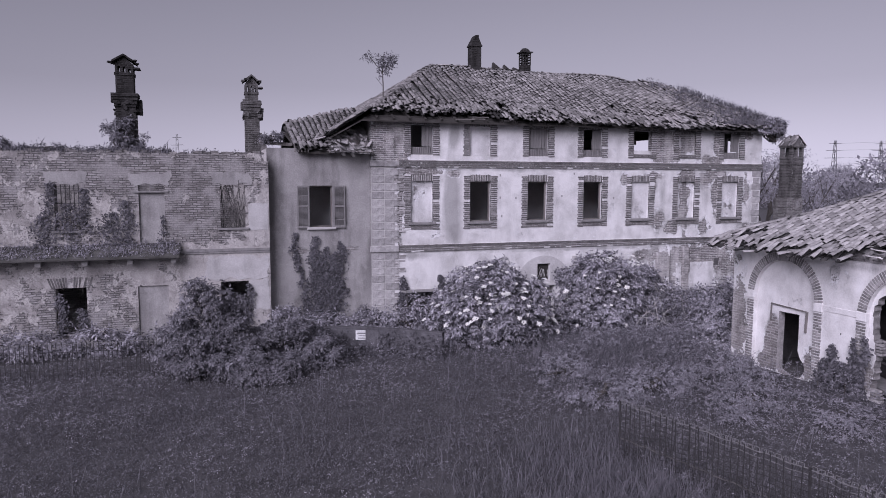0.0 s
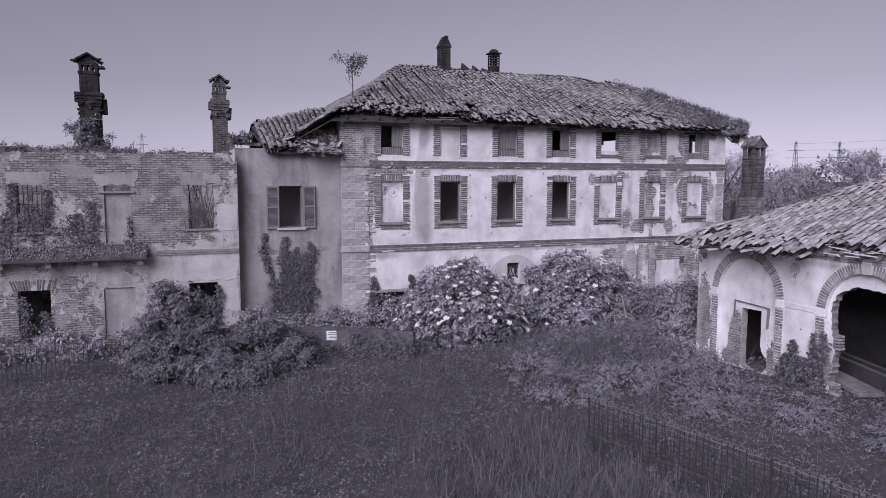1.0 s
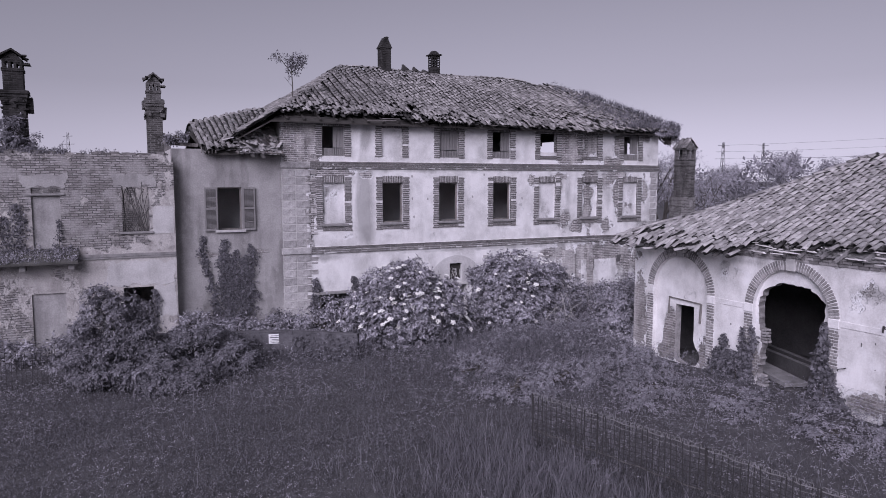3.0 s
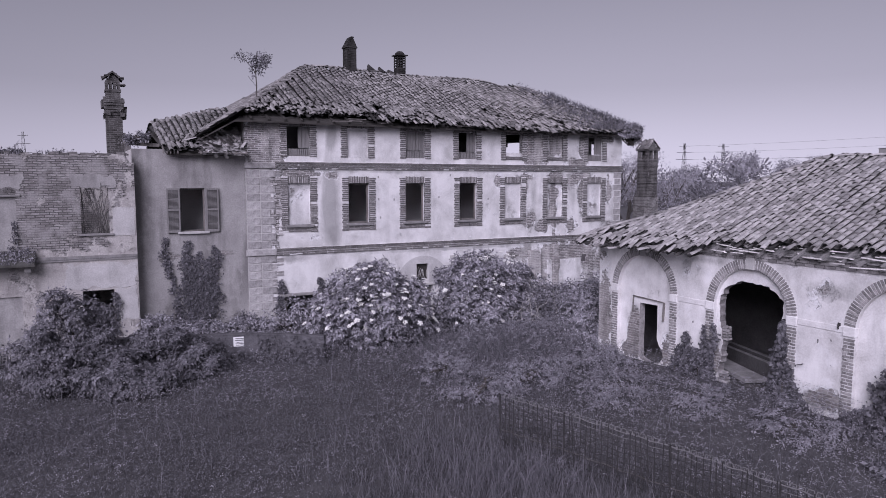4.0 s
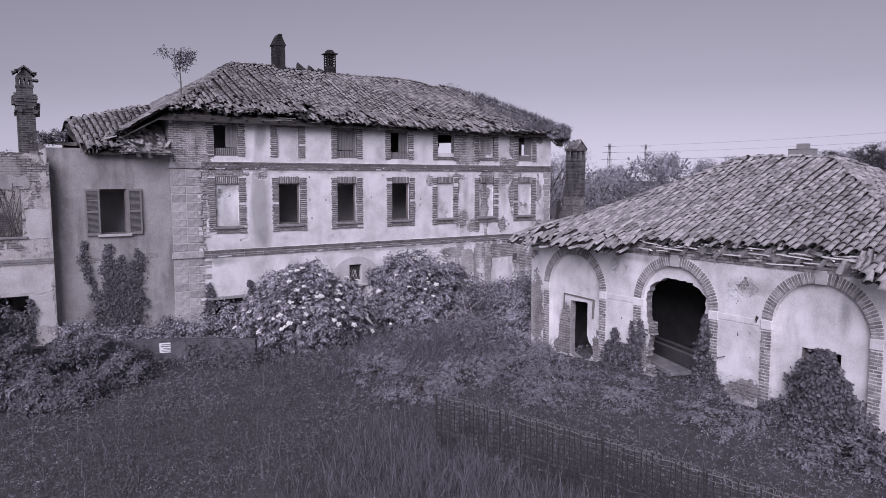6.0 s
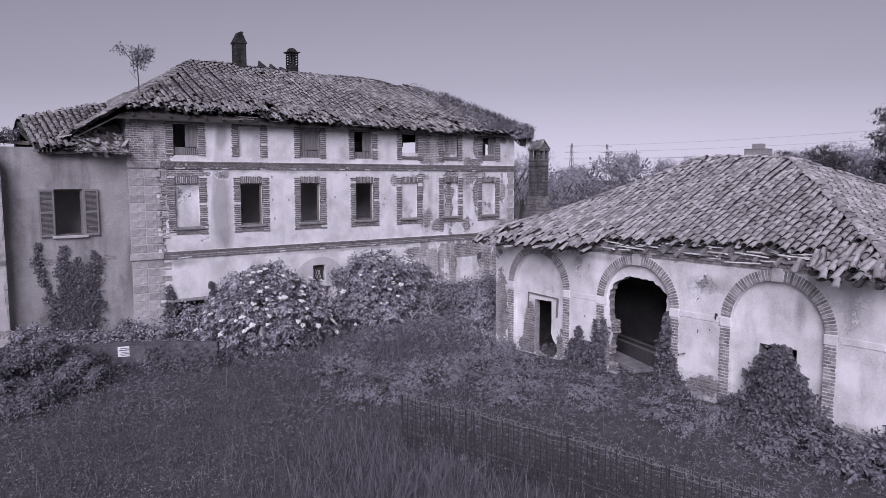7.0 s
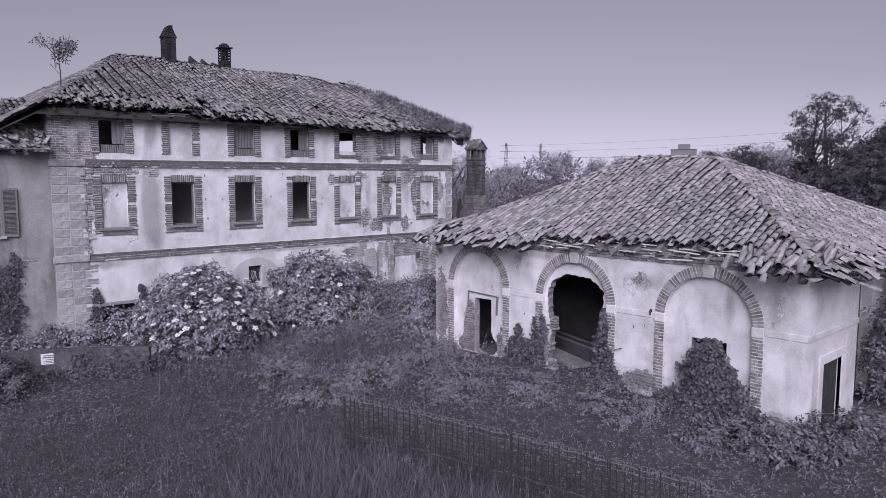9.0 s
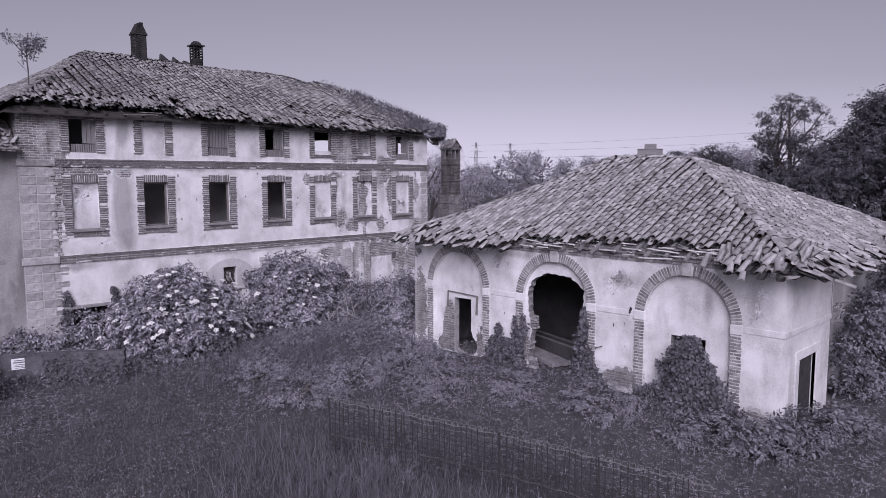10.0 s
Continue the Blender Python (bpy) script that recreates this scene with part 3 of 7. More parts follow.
def window_unit(parent, x0, x1, z0, z1, low, style, y=0.0, lintel=0.26):
    """A window opening: brick surround, sill and what fills it. style: open, blind, boards, half, brick."""
    if z0 < 6:
        win = boxed("window", (x0 - 0.12, y - 0.085, z0 - 0.10, x1 + 0.12, y + 0.24, z0), M_SILLD, parent, bev=0.012)
    else:
        win = boxed("window", (x0, y + 0.002, z0 - 0.07, x1, y + 0.24, z0 + 0.002), M_BRICK, parent)
    bm = bmesh.new()
    brick_run(bm, x0, y, low, z1 + lintel, 0.27, 0.03, False)
    brick_run(bm, x1, y, low, z1 + lintel, 0.27, 0.03, True)
    soldier_lintel(bm, x0 + 0.01, x1 - 0.01, y, z1 + 0.005, z1 + lintel, 0.013, 0.0)
    if low < z0 - 0.15:
        k = x0
        while k < x1 - 0.05:
            box(bm, k, y - 0.03, low + 0.02, min(k + 0.235, x1), y + 0.05, low + 0.085, 0.003)
            box(bm, k, y - 0.02, low + 0.10, min(k + 0.235, x1), y + 0.05, low + 0.165, 0.003)
            k += 0.25
    tagged(part("surround", bm, M_BRICK, win, "eroded brick surround"), kind="stuff")
    bm = bmesh.new()
    mortar_bed(bm, x0 - 0.25, x0, y, low, z1 + lintel)
    part("mortar", bm, M_MORTAR, win)
    bm = bmesh.new()
    mortar_bed(bm, x1, x1 + 0.25, y, low, z1 + lintel)
    part("mortar", bm, M_MORTAR, win)
    if style in ("blind", "brick"):
        bm = bmesh.new()
        box(bm, x0, y + 0.10, z0, x1, y + 0.18, z1)
        part("infill", bm, M_PATCH if style == "blind" else M_FACE, win, "walled-up infill of pale plaster" if style == "blind" else "walled-up infill of bare brick")
    if style in ("boards", "half"):
        z0 = 6.98
        n, a = (7, x0) if style == "boards" else (3, x0 + (x1 - x0) * 0.52)
        sh = boxed("shutter", (a, y + 0.136, z0 + 0.25, x1, y + 0.16, z0 + 0.33), M_BOARD, win, "weathered plank shutter")
        for k in range(n):
            w = (x1 - a) / n
            boxed("plank", (a + k * w, y + 0.10, z0 + 0.02, a + (k + 1) * w - 0.012, y + 0.135, z1 - 0.02), M_BOARD, sh, jit=0.004)
    if style in ("boards", "half") and z0 > 6.5:
        k = x0
        while k < x1 - 0.03:
            boxed("slat", (k, y + 0.06, 6.685, k + 0.055, y + 0.09, 6.97), M_BOARD, win, jit=0.004)
            k += 0.075
    if style == "open":
        bm = bmesh.new()
        for a, b, c, d in ((x0, x0 + 0.06, z0, z1), (x1 - 0.06, x1, z0, z1), (x0 + 0.06, x1 - 0.06, z1 - 0.06, z1), (x0 + 0.06, x1 - 0.06, z0, z0 + 0.05)):
            box(bm, a, y + 0.14, c, b, y + 0.20, d)
        part("window_frame", bm, M_WOOD, win, "bare timber window frame")
    return win


for x, st in zip(COLS, ("blind", "open", "open", "open", "blind", "brick", "blind")):
    window_unit(house, x, x + WIN_W, F_Z0, F_Z1, 3.76, st)
for (x, z), st in zip(ATTIC, ("half", "blind", "boards", "half", "bare", "brick", "half")):
    window_unit(house, x, x + WIN_W, z, 7.82, 6.66, st, lintel=0.12)


def string_course(z0, z1, x0, x1, dentils):
    bm = bmesh.new()
    h = (z1 - z0) / 4
    for k, p in enumerate((0.045, 0.060, 0.060, 0.085)):
        x = x0
        while x < x1:
            w = 0.085 if (dentils and k in (1, 2)) else 0.25
            q = p + (0.035 if dentils and k in (1, 2) and (int(round((x - x0) / 0.085)) + k) % 2 else 0.0)
            if random.random() > 0.006:
                box(bm, x, -q + random.uniform(-0.006, 0.006), z0 + k * h, min(x + w - 0.016, x1), 0.05, z0 + (k + 1) * h - 0.023, 0.003)
            x += w
    sc = tagged(part("string_course", bm, M_BRICK_S, house, "projecting brick string course"), kind="stuff")
    boxed("mortar", (x0, -0.040, z0 + 0.003, x1, 0.04, z1 - 0.022), M_MORTAR, sc)


string_course(6.18, 6.48, -2.58, HX1 + 0.06, True)
string_course(2.90, 3.19, -2.58, HX1 + 0.06, False)
for z0, z1 in ((6.20, 6.42), (2.92, 3.16)):
    boxed("corner_band", (HX0 - 0.06, -0.075, z0, -2.585, 0.03, z1), M_STONE, house, "stone band round the corner", bev=0.015)


def quoins():
    def block(w, h):
        bm = bmesh.new()
        box(bm, 0, -0.028, 0, w, 0.03, h)
        bmesh.ops.bevel(bm, geom=bm.edges[:], offset=0.012, segments=1, affect="EDGES")
        me = bpy.data.meshes.new("quoin_block")
        bmesh.ops.recalc_face_normals(bm, faces=bm.faces)
        bm.to_mesh(me)
        bm.free()
        me.materials.append(M_STONE)
        return me

    tall, long_, short = block(0.49, 0.264), block(0.56, 0.264), block(0.36, 0.264)

    def lay(me, x, z):
        ob = new("quoin_block", me)
        hang(ob, house)
        ob.matrix_basis = Matrix.Translation((x + random.uniform(-0.006, 0.006), random.uniform(-0.008, 0.006), z + random.uniform(-0.004, 0.004))) @ Matrix.Rotation(random.gauss(0, 0.008), 4, "Y")

    boxed("quoin_mortar", (HX0, -0.020, -0.1, HX0 + 0.90, 0.02, 6.19), M_SILL, house)
    bm = bmesh.new()
    for k in range(20):
        z = 3.185 + (k - 10) * 0.2975 - (0.27 if k < 10 else 0.0)
        for j in range(3):
            for x, w in ((0.895 + random.uniform(-0.01, 0.02), random.uniform(0.10, 0.25)), (1.09, 0.24)):
                if (k % 2 and x < 1.05) or random.random() < (0.25 if x < 1.05 else 0.62):
                    continue
                box(bm, HX0 + x, -0.02 + random.uniform(-0.012, 0.008), z + 0.02 + 0.088 * j, HX0 + x + w, 0.03, z + 0.087 + 0.088 * j, 0.004)
    tagged(part("toothing_bricks", bm, M_BRICK_T, house, "eroded brick teeth beside the quoins"), kind="stuff")
    for k in range(20):
        z = 3.185 + (k - 10) * 0.2975 - (0.27 if k < 10 else 0.0)
        lay(tall, HX0 + 0.005, z + 0.015)
        lay(long_ if k % 2 else short, HX0 + 0.52, z + 0.015)
    for k in range(10):
        z = 3.2 + k * 0.2975
        lay(tall if k % 2 else short, HX1 - (0.49 if k % 2 else 0.43), z)


quoins()


def ground_floor_details():
    # raised plaster arch with a small window and a low door under a lintel
    bm = bmesh.new()
    cx, r, z0 = 3.68, 1.25, 1.38
    pts = [(cx + r * math.cos(PI * k / 28), z0 + 0.95 * r * math.sin(PI * k / 28)) for k in range(29)]
    inner = [(3.37, 1.38), (3.37, 2.23), (3.95, 2.23), (3.95, 1.38)]
    f = [bm.verts.new((x, -0.006, z)) for x, z in pts]
    g = [bm.verts.new((x, -0.006, z)) for x, z in inner]
    bk = [bm.verts.new((x, 0.01, z)) for x, z in pts]
    near = lambda i: 3 if i < 8 else (2 if i < 14 else (1 if i < 20 else 0))
    for i in range(28):
        a, b = near(i), near(i + 1)
        bm.faces.new([f[i], f[i + 1], g[b]] if a == b else [f[i], f[i + 1], g[b], g[a]])
        bm.faces.new([f[i + 1], f[i], bk[i], bk[i + 1]])
    part("blind_arch", bm, M_ARCHP, house, "shallow plaster arch over the doorway")
    boxed("lintel", (2.75, -0.06, 1.30, 4.60, 0.2, 1.40), M_SILL, house, bev=0.012)
    bm = bmesh.new()
    for k in range(13):
        x = 3.40 + 0.042 * k
        beam(bm, (x, 0.10, 1.55 + random.uniform(0, 0.15)), (x + random.uniform(-0.2, 0.2), 0.13, 1.9 + random.uniform(0, 0.25)), 0.012)
    part("twig", bm, M_SILL, house, "bleached twigs caught in the small window")
    boxed("board", (3.37, 0.17, 1.51, 3.95, 0.20, 2.23), M_DECK, house, "dark board behind the small window")
    boxed("door", (3.32, 0.22, -0.2, 4.14, 0.27, 1.29), M_BOARD, house, "grey plank door", bev=0.006)
    boxed("threshold_slab", (-2.55, -0.16, 1.30, -0.30, 0.3, 1.40), M_CONC, house, bev=0.012)
    # stub of a downpipe and its brick patch
    bm = bmesh.new()
    beam(bm, (5.06, -0.07, 0.2), (5.08, -0.07, 2.40), 0.09)
    box(bm, 4.98, -0.16, 2.40, 5.16, 0.02, 2.52)
    part("downpipe", bm, M_SILL, house, "pale broken downpipe")
    boxed("pilaster", (9.15, -0.14, -0.2, 9.80, 0.02, 2.55), M_PIER, house, "stub of a brick pilaster", bev=0.02)
    boxed("pilaster", (10.55, -0.10, -0.2, 10.85, 0.02, 2.75), M_PIER, house, bev=0.02)
    boxed("plaster_panel", (10.99, -0.022, 0.55, 12.25, 0.02, 2.04), M_PATCH, house, "square panel of old plaster between bare bricks", bev=0.008, jit=0.03)
    boxed("plaster_panel", (10.22, -0.022, 0.30, 10.52, 0.02, 2.02), M_PATCH, house, bev=0.008, jit=0.02)
    # Dark block on the wall face paints the shade of a socket.
    boxed("broken_socket", (12.30, -0.005, 1.88, 12.58, 0.02, 2.20), M_SHADE, house, "dark block painting the shade of a socket in the wall", jit=0.03)
    # putlog holes: dark blocks on the wall face, shade put into their colour
    for x, z in ((1.62, 5.85), (1.63, 4.95), (2.32, 4.93), (4.42, 5.0), (4.98, 5.93), (1.7, 4.2), (6.9, 4.9)):
        boxed("putlog_hole", (x, -0.004, z, x + 0.06, 0.02, z + 0.09), M_DARKIN, house)
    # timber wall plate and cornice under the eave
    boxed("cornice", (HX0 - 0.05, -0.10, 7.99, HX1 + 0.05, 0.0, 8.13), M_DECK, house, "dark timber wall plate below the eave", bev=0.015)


ground_floor_details()


# ---- roof of the manor house ----
RX0, RX1, RY, RZ = 0.30, 11.6, 5.2, 10.86
EX0, EX1, EY0, EY1, EZ = -4.1, 15.25, -0.52, 10.92, 8.08
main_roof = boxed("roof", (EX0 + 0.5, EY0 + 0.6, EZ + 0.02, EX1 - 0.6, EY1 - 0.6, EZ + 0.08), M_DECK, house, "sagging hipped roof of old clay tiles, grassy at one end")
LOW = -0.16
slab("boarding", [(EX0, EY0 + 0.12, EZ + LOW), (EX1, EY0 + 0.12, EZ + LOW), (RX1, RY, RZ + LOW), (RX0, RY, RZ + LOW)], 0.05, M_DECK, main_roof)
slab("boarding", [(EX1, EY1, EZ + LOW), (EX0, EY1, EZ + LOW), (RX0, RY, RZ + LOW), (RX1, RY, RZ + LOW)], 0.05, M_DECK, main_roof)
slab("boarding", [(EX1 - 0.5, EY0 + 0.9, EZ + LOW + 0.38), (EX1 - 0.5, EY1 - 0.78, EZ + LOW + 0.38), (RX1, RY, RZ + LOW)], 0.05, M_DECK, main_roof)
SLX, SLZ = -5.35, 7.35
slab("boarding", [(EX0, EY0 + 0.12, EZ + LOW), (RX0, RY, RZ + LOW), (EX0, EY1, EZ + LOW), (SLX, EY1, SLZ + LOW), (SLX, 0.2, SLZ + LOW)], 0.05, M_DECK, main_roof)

covers, channels, others = [], [], []
run = math.hypot(RY - EY0, RZ - EZ)


def main_gone(a, b):
    x = EX0 + a
    edge = -0.05 + 0.22 * noise.noise(Vector((x * 0.9, 0.0, 5.0)))
    if x < 1.1:
        edge += 0.42
    if 1.5 < x < 2.0 or 6.6 < x < 7.1:
        edge += 0.2
    hole = 0.95 < b < 1.35 and 1.0 < x < 2.1
    return b < edge or (hole and random.random() < 0.8) or random.random() < 0.012


c, h = slope_tiles((EX0, EY0, EZ), (1, 0, 0), (0, RY - EY0, RZ - EZ), [(0, 0), (EX1 - EX0, 0), (RX1 - EX0, run), (RX0 - EX0, run)], main_sag, main_gone, 1.9)
covers += c
channels += h
c, h = slope_tiles((EX1, EY1, EZ), (-1, 0, 0), (0, RY - EY1, RZ - EZ), [(0, 0), (EX1 - EX0, 0), (EX1 - RX0, run), (EX1 - RX1, run)], main_sag, lambda a, b: False, 0.5)
others += c
rl = math.hypot(RX0 - SLX, RZ - SLZ)
k0 = math.hypot(EX0 - SLX, EZ - SLZ)
c, h = slope_tiles((SLX, EY1, SLZ), (0, -1, 0), (RX0 - SLX, 0, RZ - SLZ), [(0, 0), (EY1 - 0.1, 0), (EY1 - EY0, k0), (EY1 - RY, rl), (0, k0)], main_sag, lambda a, b: random.random() < 0.03, 0.8)
others += c
channels += h
rr = math.hypot(EX1 - RX1, RZ - EZ)
c, h = slope_tiles((EX1, EY0, EZ), (0, 1, 0), (RX1 - EX1, 0, RZ - EZ), [(0, 0), (EY1 - EY0, 0), (RY - EY0, rr)], main_sag, lambda a, b: random.random() < 0.03 or (a > 7.6 and b < 0.75), 0.8)
others += c
channels += h
ridge = line_tiles((RX0, RY, RZ), (RX1, RY, RZ), main_sag) + line_tiles((EX0, EY0, EZ), (RX0, RY, RZ), main_sag) + line_tiles((EX1, EY0, EZ), (RX1, RY, RZ), main_sag)
# Ridge stubs take the shade-dark tile colour to read as silhouettes.
for x, high, long_ in ((3.36, 0.30, 0.46), (3.92, 0.22, 0.36), (4.40, 0.12, 0.42)):
    bm = bmesh.new()
    tri = [(x, 0.0), (x + long_, 0.0), (x + 0.04, high)]
    vs = [bm.verts.new((px_, RY - 0.1 + dy, RZ + 0.10 + pz)) for dy in (0.0, 0.16) for px_, pz in tri]
    for f in ((0, 1, 2), (5, 4, 3), (0, 3, 4, 1), (1, 4, 5, 2), (2, 5, 3, 0)):
        bm.faces.new([vs[i] for i in f])
    part("broken_ridge_tile", bm, M_CHANNEL, main_roof)
ridge += line_tiles((EX0, EY1, EZ), (RX0, RY, RZ), main_sag) + line_tiles((EX1, EY1, EZ), (RX1, RY, RZ), main_sag)
UPM = Vector((0, RY - EY0, RZ - EZ)).normalized()
NRM = Vector((1, 0, 0)).cross(UPM)
TURN = Matrix((UPM.cross(NRM), UPM, NRM)).transposed().to_4x4()
for k in range(190):
    x = random.uniform(-1.5, 10.4)
    b = random.uniform(-0.34, 0.75) if x > 1.6 else random.uniform(0.3, 0.9)
    p = Vector((x, EY0, EZ)) + UPM * b + NRM * random.uniform(0.08, 0.17)
    p.z += main_sag(p.x, p.y) - (0.05 if b < 0 else 0.0)
    others.append(Matrix.Translation(p) @ TURN @ Matrix.Rotation(random.gauss(0.05, 0.13), 4, "Z") @ Matrix.Rotation(random.gauss(0.0, 0.07), 4, "X") @ Matrix.Rotation(random.gauss(0, 0.2), 4, "Y") @ Matrix.Diagonal((0.85, 1.15, 0.9, 1)))
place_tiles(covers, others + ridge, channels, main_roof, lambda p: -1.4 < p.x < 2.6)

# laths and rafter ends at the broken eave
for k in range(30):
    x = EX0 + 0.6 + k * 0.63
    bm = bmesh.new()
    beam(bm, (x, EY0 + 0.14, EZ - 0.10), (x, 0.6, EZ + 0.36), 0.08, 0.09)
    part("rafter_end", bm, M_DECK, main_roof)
for k in range(14):
    bm = bmesh.new()
    x = random.uniform(-0.5, 10.0)
    w = random.uniform(0.3, 0.9)
    y = EY0 + random.choice((0.04, 0.22))
    z = EZ - 0.05 + (y - EY0) * 0.49
    beam(bm, (x, y, z + random.uniform(-0.03, 0.02)), (x + w, y + random.uniform(-0.03, 0.03), z + random.uniform(-0.03, 0.02)), 0.045, 0.03)
    part("lath", bm, M_WOOD, main_roof, "broken weathered lath")


# ---- chimneys ----
def stack(name, cx, cy, z0, z1, w, d):
    bm = bmesh.new()
    box(bm, cx - w / 2, cy - d / 2, z0, cx + w / 2, cy + d / 2, z1)
    bmesh.ops.bevel(bm, geom=bm.edges[:], offset=0.015, segments=1, affect="EDGES")
    me = bpy.data.meshes.new(name)
    bm.to_mesh(me)
    bm.free()
    me.materials.append(M_STACK)
    return me


# Stack brick is darkened so the chimneys read as backlit silhouettes.
M_STACK = wall_mat("silhouette_stack_brick", "x", (0.05, 0.047, 0.046), (0.08, 0.076, 0.073), [], bias=0.5, brick_a=(0.017, 0.016, 0.015), brick_b=(0.042, 0.039, 0.038), streak=0.6, mortar=0.055)
M_STACK_L = wall_mat("weathered_stack_brick", "x", (0.12, 0.114, 0.11), (0.18, 0.172, 0.168), [], bias=0.5, brick_a=(0.05, 0.047, 0.045), brick_b=(0.12, 0.113, 0.11), streak=0.6, mortar=0.16)
M_FLUE_L = wall_mat("pale_flue_brick", "x", (0.22, 0.21, 0.205), (0.30, 0.29, 0.285), [], bias=0.35, brick_a=(0.12, 0.113, 0.11), brick_b=(0.26, 0.248, 0.242), mortar=0.30)
M_FLUE = wall_mat("flue_brick", "x", (0.20, 0.19, 0.185), (0.28, 0.27, 0.265), [], bias=0.45, brick_a=(0.07, 0.066, 0.064), brick_b=(0.17, 0.161, 0.157), mortar=0.20)


def roof_chimney_gable():
    ch = link_mesh("chimney", stack("chimney", 2.52, 5.3, 10.3, 12.0, 0.50, 0.5), M_STACK, house, "square brick chimney with a tented tile cap")
    boxed("collar", (2.23, 5.01, 11.93, 2.81, 5.59, 12.0), M_STACK, ch, bev=0.01)
    bm = bmesh.new()
    g = [bm.verts.new((px_, y, pz)) for y in (5.03, 5.57) for px_, pz in ((2.25, 12.0), (2.79, 12.0), (2.60, 12.40), (2.46, 12.40))]
    for f in ((0, 1, 2, 3), (7, 6, 5, 4), (0, 4, 5, 1), (1, 5, 6, 2), (2, 6, 7, 3), (3, 7, 4, 0)):
        bm.faces.new([g[i] for i in f])
    box(bm, 2.49, 5.01, 12.38, 2.63, 5.59, 12.45)
    part("cap", bm, M_STACK, ch, "two leaning tiles as a cap")


def roof_chimney_vented():
    ch = link_mesh("chimney", stack("chimney", 5.17, 5.4, 10.3, 11.22, 0.44, 0.44), M_STACK, house, "brick chimney with rows of round smoke holes")
    bm = bmesh.new()
    for r in range(5):
        z = 11.22 + r * 0.12
        for y0 in (5.18, 5.56):
            box(bm, 4.95, y0, z, 5.39, y0 + 0.06, z + 0.04)
            for k in range(4):
                x = 4.95 + k * 0.133
                box(bm, x, y0, z + 0.04, x + 0.04, y0 + 0.06, z + 0.12)
        for x in (4.95, 5.35):
            box(bm, x, 5.24, z, x + 0.04, 5.56, z + 0.04)
    part("vent", bm, M_STACK, ch, "pierced vent head")
    bm = bmesh.new()
    box(bm, 4.87, 5.1, 11.82, 5.47, 5.7, 11.87)
    bmesh.ops.create_uvsphere(bm, u_segments=12, v_segments=6, radius=0.25, matrix=Matrix.Translation((5.17, 5.4, 11.87)) @ Matrix.Diagonal((1, 1, 0.8, 1)))
    part("cap", bm, M_STACK, ch, "domed cap")


roof_chimney_gable()
roof_chimney_vented()


# ---- rendered middle house ----
wing = thing("rendered_wing", (-5.5, 0, 0), "grey-rendered house wing with an open shuttered window", "house")
holed_wall("front_wall", -7.50, HX0 - 0.004, -0.3, 6.85, 0.05, 0.5, [(-5.99, -5.15, 3.93, 5.48)], M_GREY, wing)
holed_wall("rear_wall", -7.50, HX0 - 0.004, -0.3, 6.85, 6.6, 6.2, [], M_GREY, wing)
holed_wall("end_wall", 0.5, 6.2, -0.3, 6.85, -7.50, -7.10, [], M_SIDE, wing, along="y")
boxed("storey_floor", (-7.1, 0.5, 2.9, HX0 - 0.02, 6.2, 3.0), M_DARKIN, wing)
boxed("partition", (-7.1, 1.7, 3.0, HX0 - 0.02, 1.85, 6.8), M_PALEIN, wing)


def shuttered_window():
    x0, x1, z0, z1 = -5.99, -5.15, 3.93, 5.48
    win = boxed("window", (x0 - 0.12, -0.05, z0 - 0.09, x1 + 0.12, 0.35, z0), M_SILL, wing, bev=0.01)
    bm = bmesh.new()
    for a, b, c, d in ((x0, x0 + 0.05, z0, z1), (x1 - 0.05, x1, z0, z1), (x0 + 0.05, x1 - 0.05, z1 - 0.05, z1), (x0 + 0.05, x1 - 0.05, z0, z0 + 0.05)):
        box(bm, a, 0.15, c, b, 0.21, d)
    part("window_frame", bm, M_WOOD, win)
    slat = bpy.data.meshes.new("slat")
    bm = bmesh.new()
    box(bm, 0, -0.02, 0, 0.36, 0.004, 0.012)
    for v in bm.verts:
        v.co.z += -v.co.y * 1.0
    bm.to_mesh(slat)
    bm.free()
    slat.materials.append(M_BOARD)
    for a, open_by in ((x0 - 0.47, -0.05), (x1 + 0.03, 0.10)):
        bm = bmesh.new()
        w, y = 0.44, 0.0
        for p, q, r, t in ((a, a + 0.045, z0 - 0.03, z1), (a + w - 0.045, a + w, z0 - 0.03, z1), (a + 0.045, a + w - 0.045, z1 - 0.06, z1), (a + 0.045, a + w - 0.045, z0 - 0.03, z0 + 0.06), (a + 0.045, a + w - 0.045, 4.68, 4.74)):
            box(bm, p, y - 0.035, r, q, y + 0.02, t)
        sh = part("shutter", bm, M_BOARD, win, "louvred grey shutter folded back against the wall")
        for k in range(36):
            z = z0 + 0.075 + k * 0.0405
            if 4.66 < z < 4.745 or z > z1 - 0.075 or random.random() < 0.04:
                continue
            ob = new("slat", slat)
            hang(ob, sh)
            ob.matrix_basis = Matrix.Translation((a + 0.04, y - 0.008, z))


shuttered_window()

wing_roof = boxed("roof", (-7.4, 0.6, 6.80, HX0 - 0.05, 6.1, 6.86), M_DECK, wing, "collapsing clay tile roof with slipped tiles")
WZ, WS = 6.86, 0.46


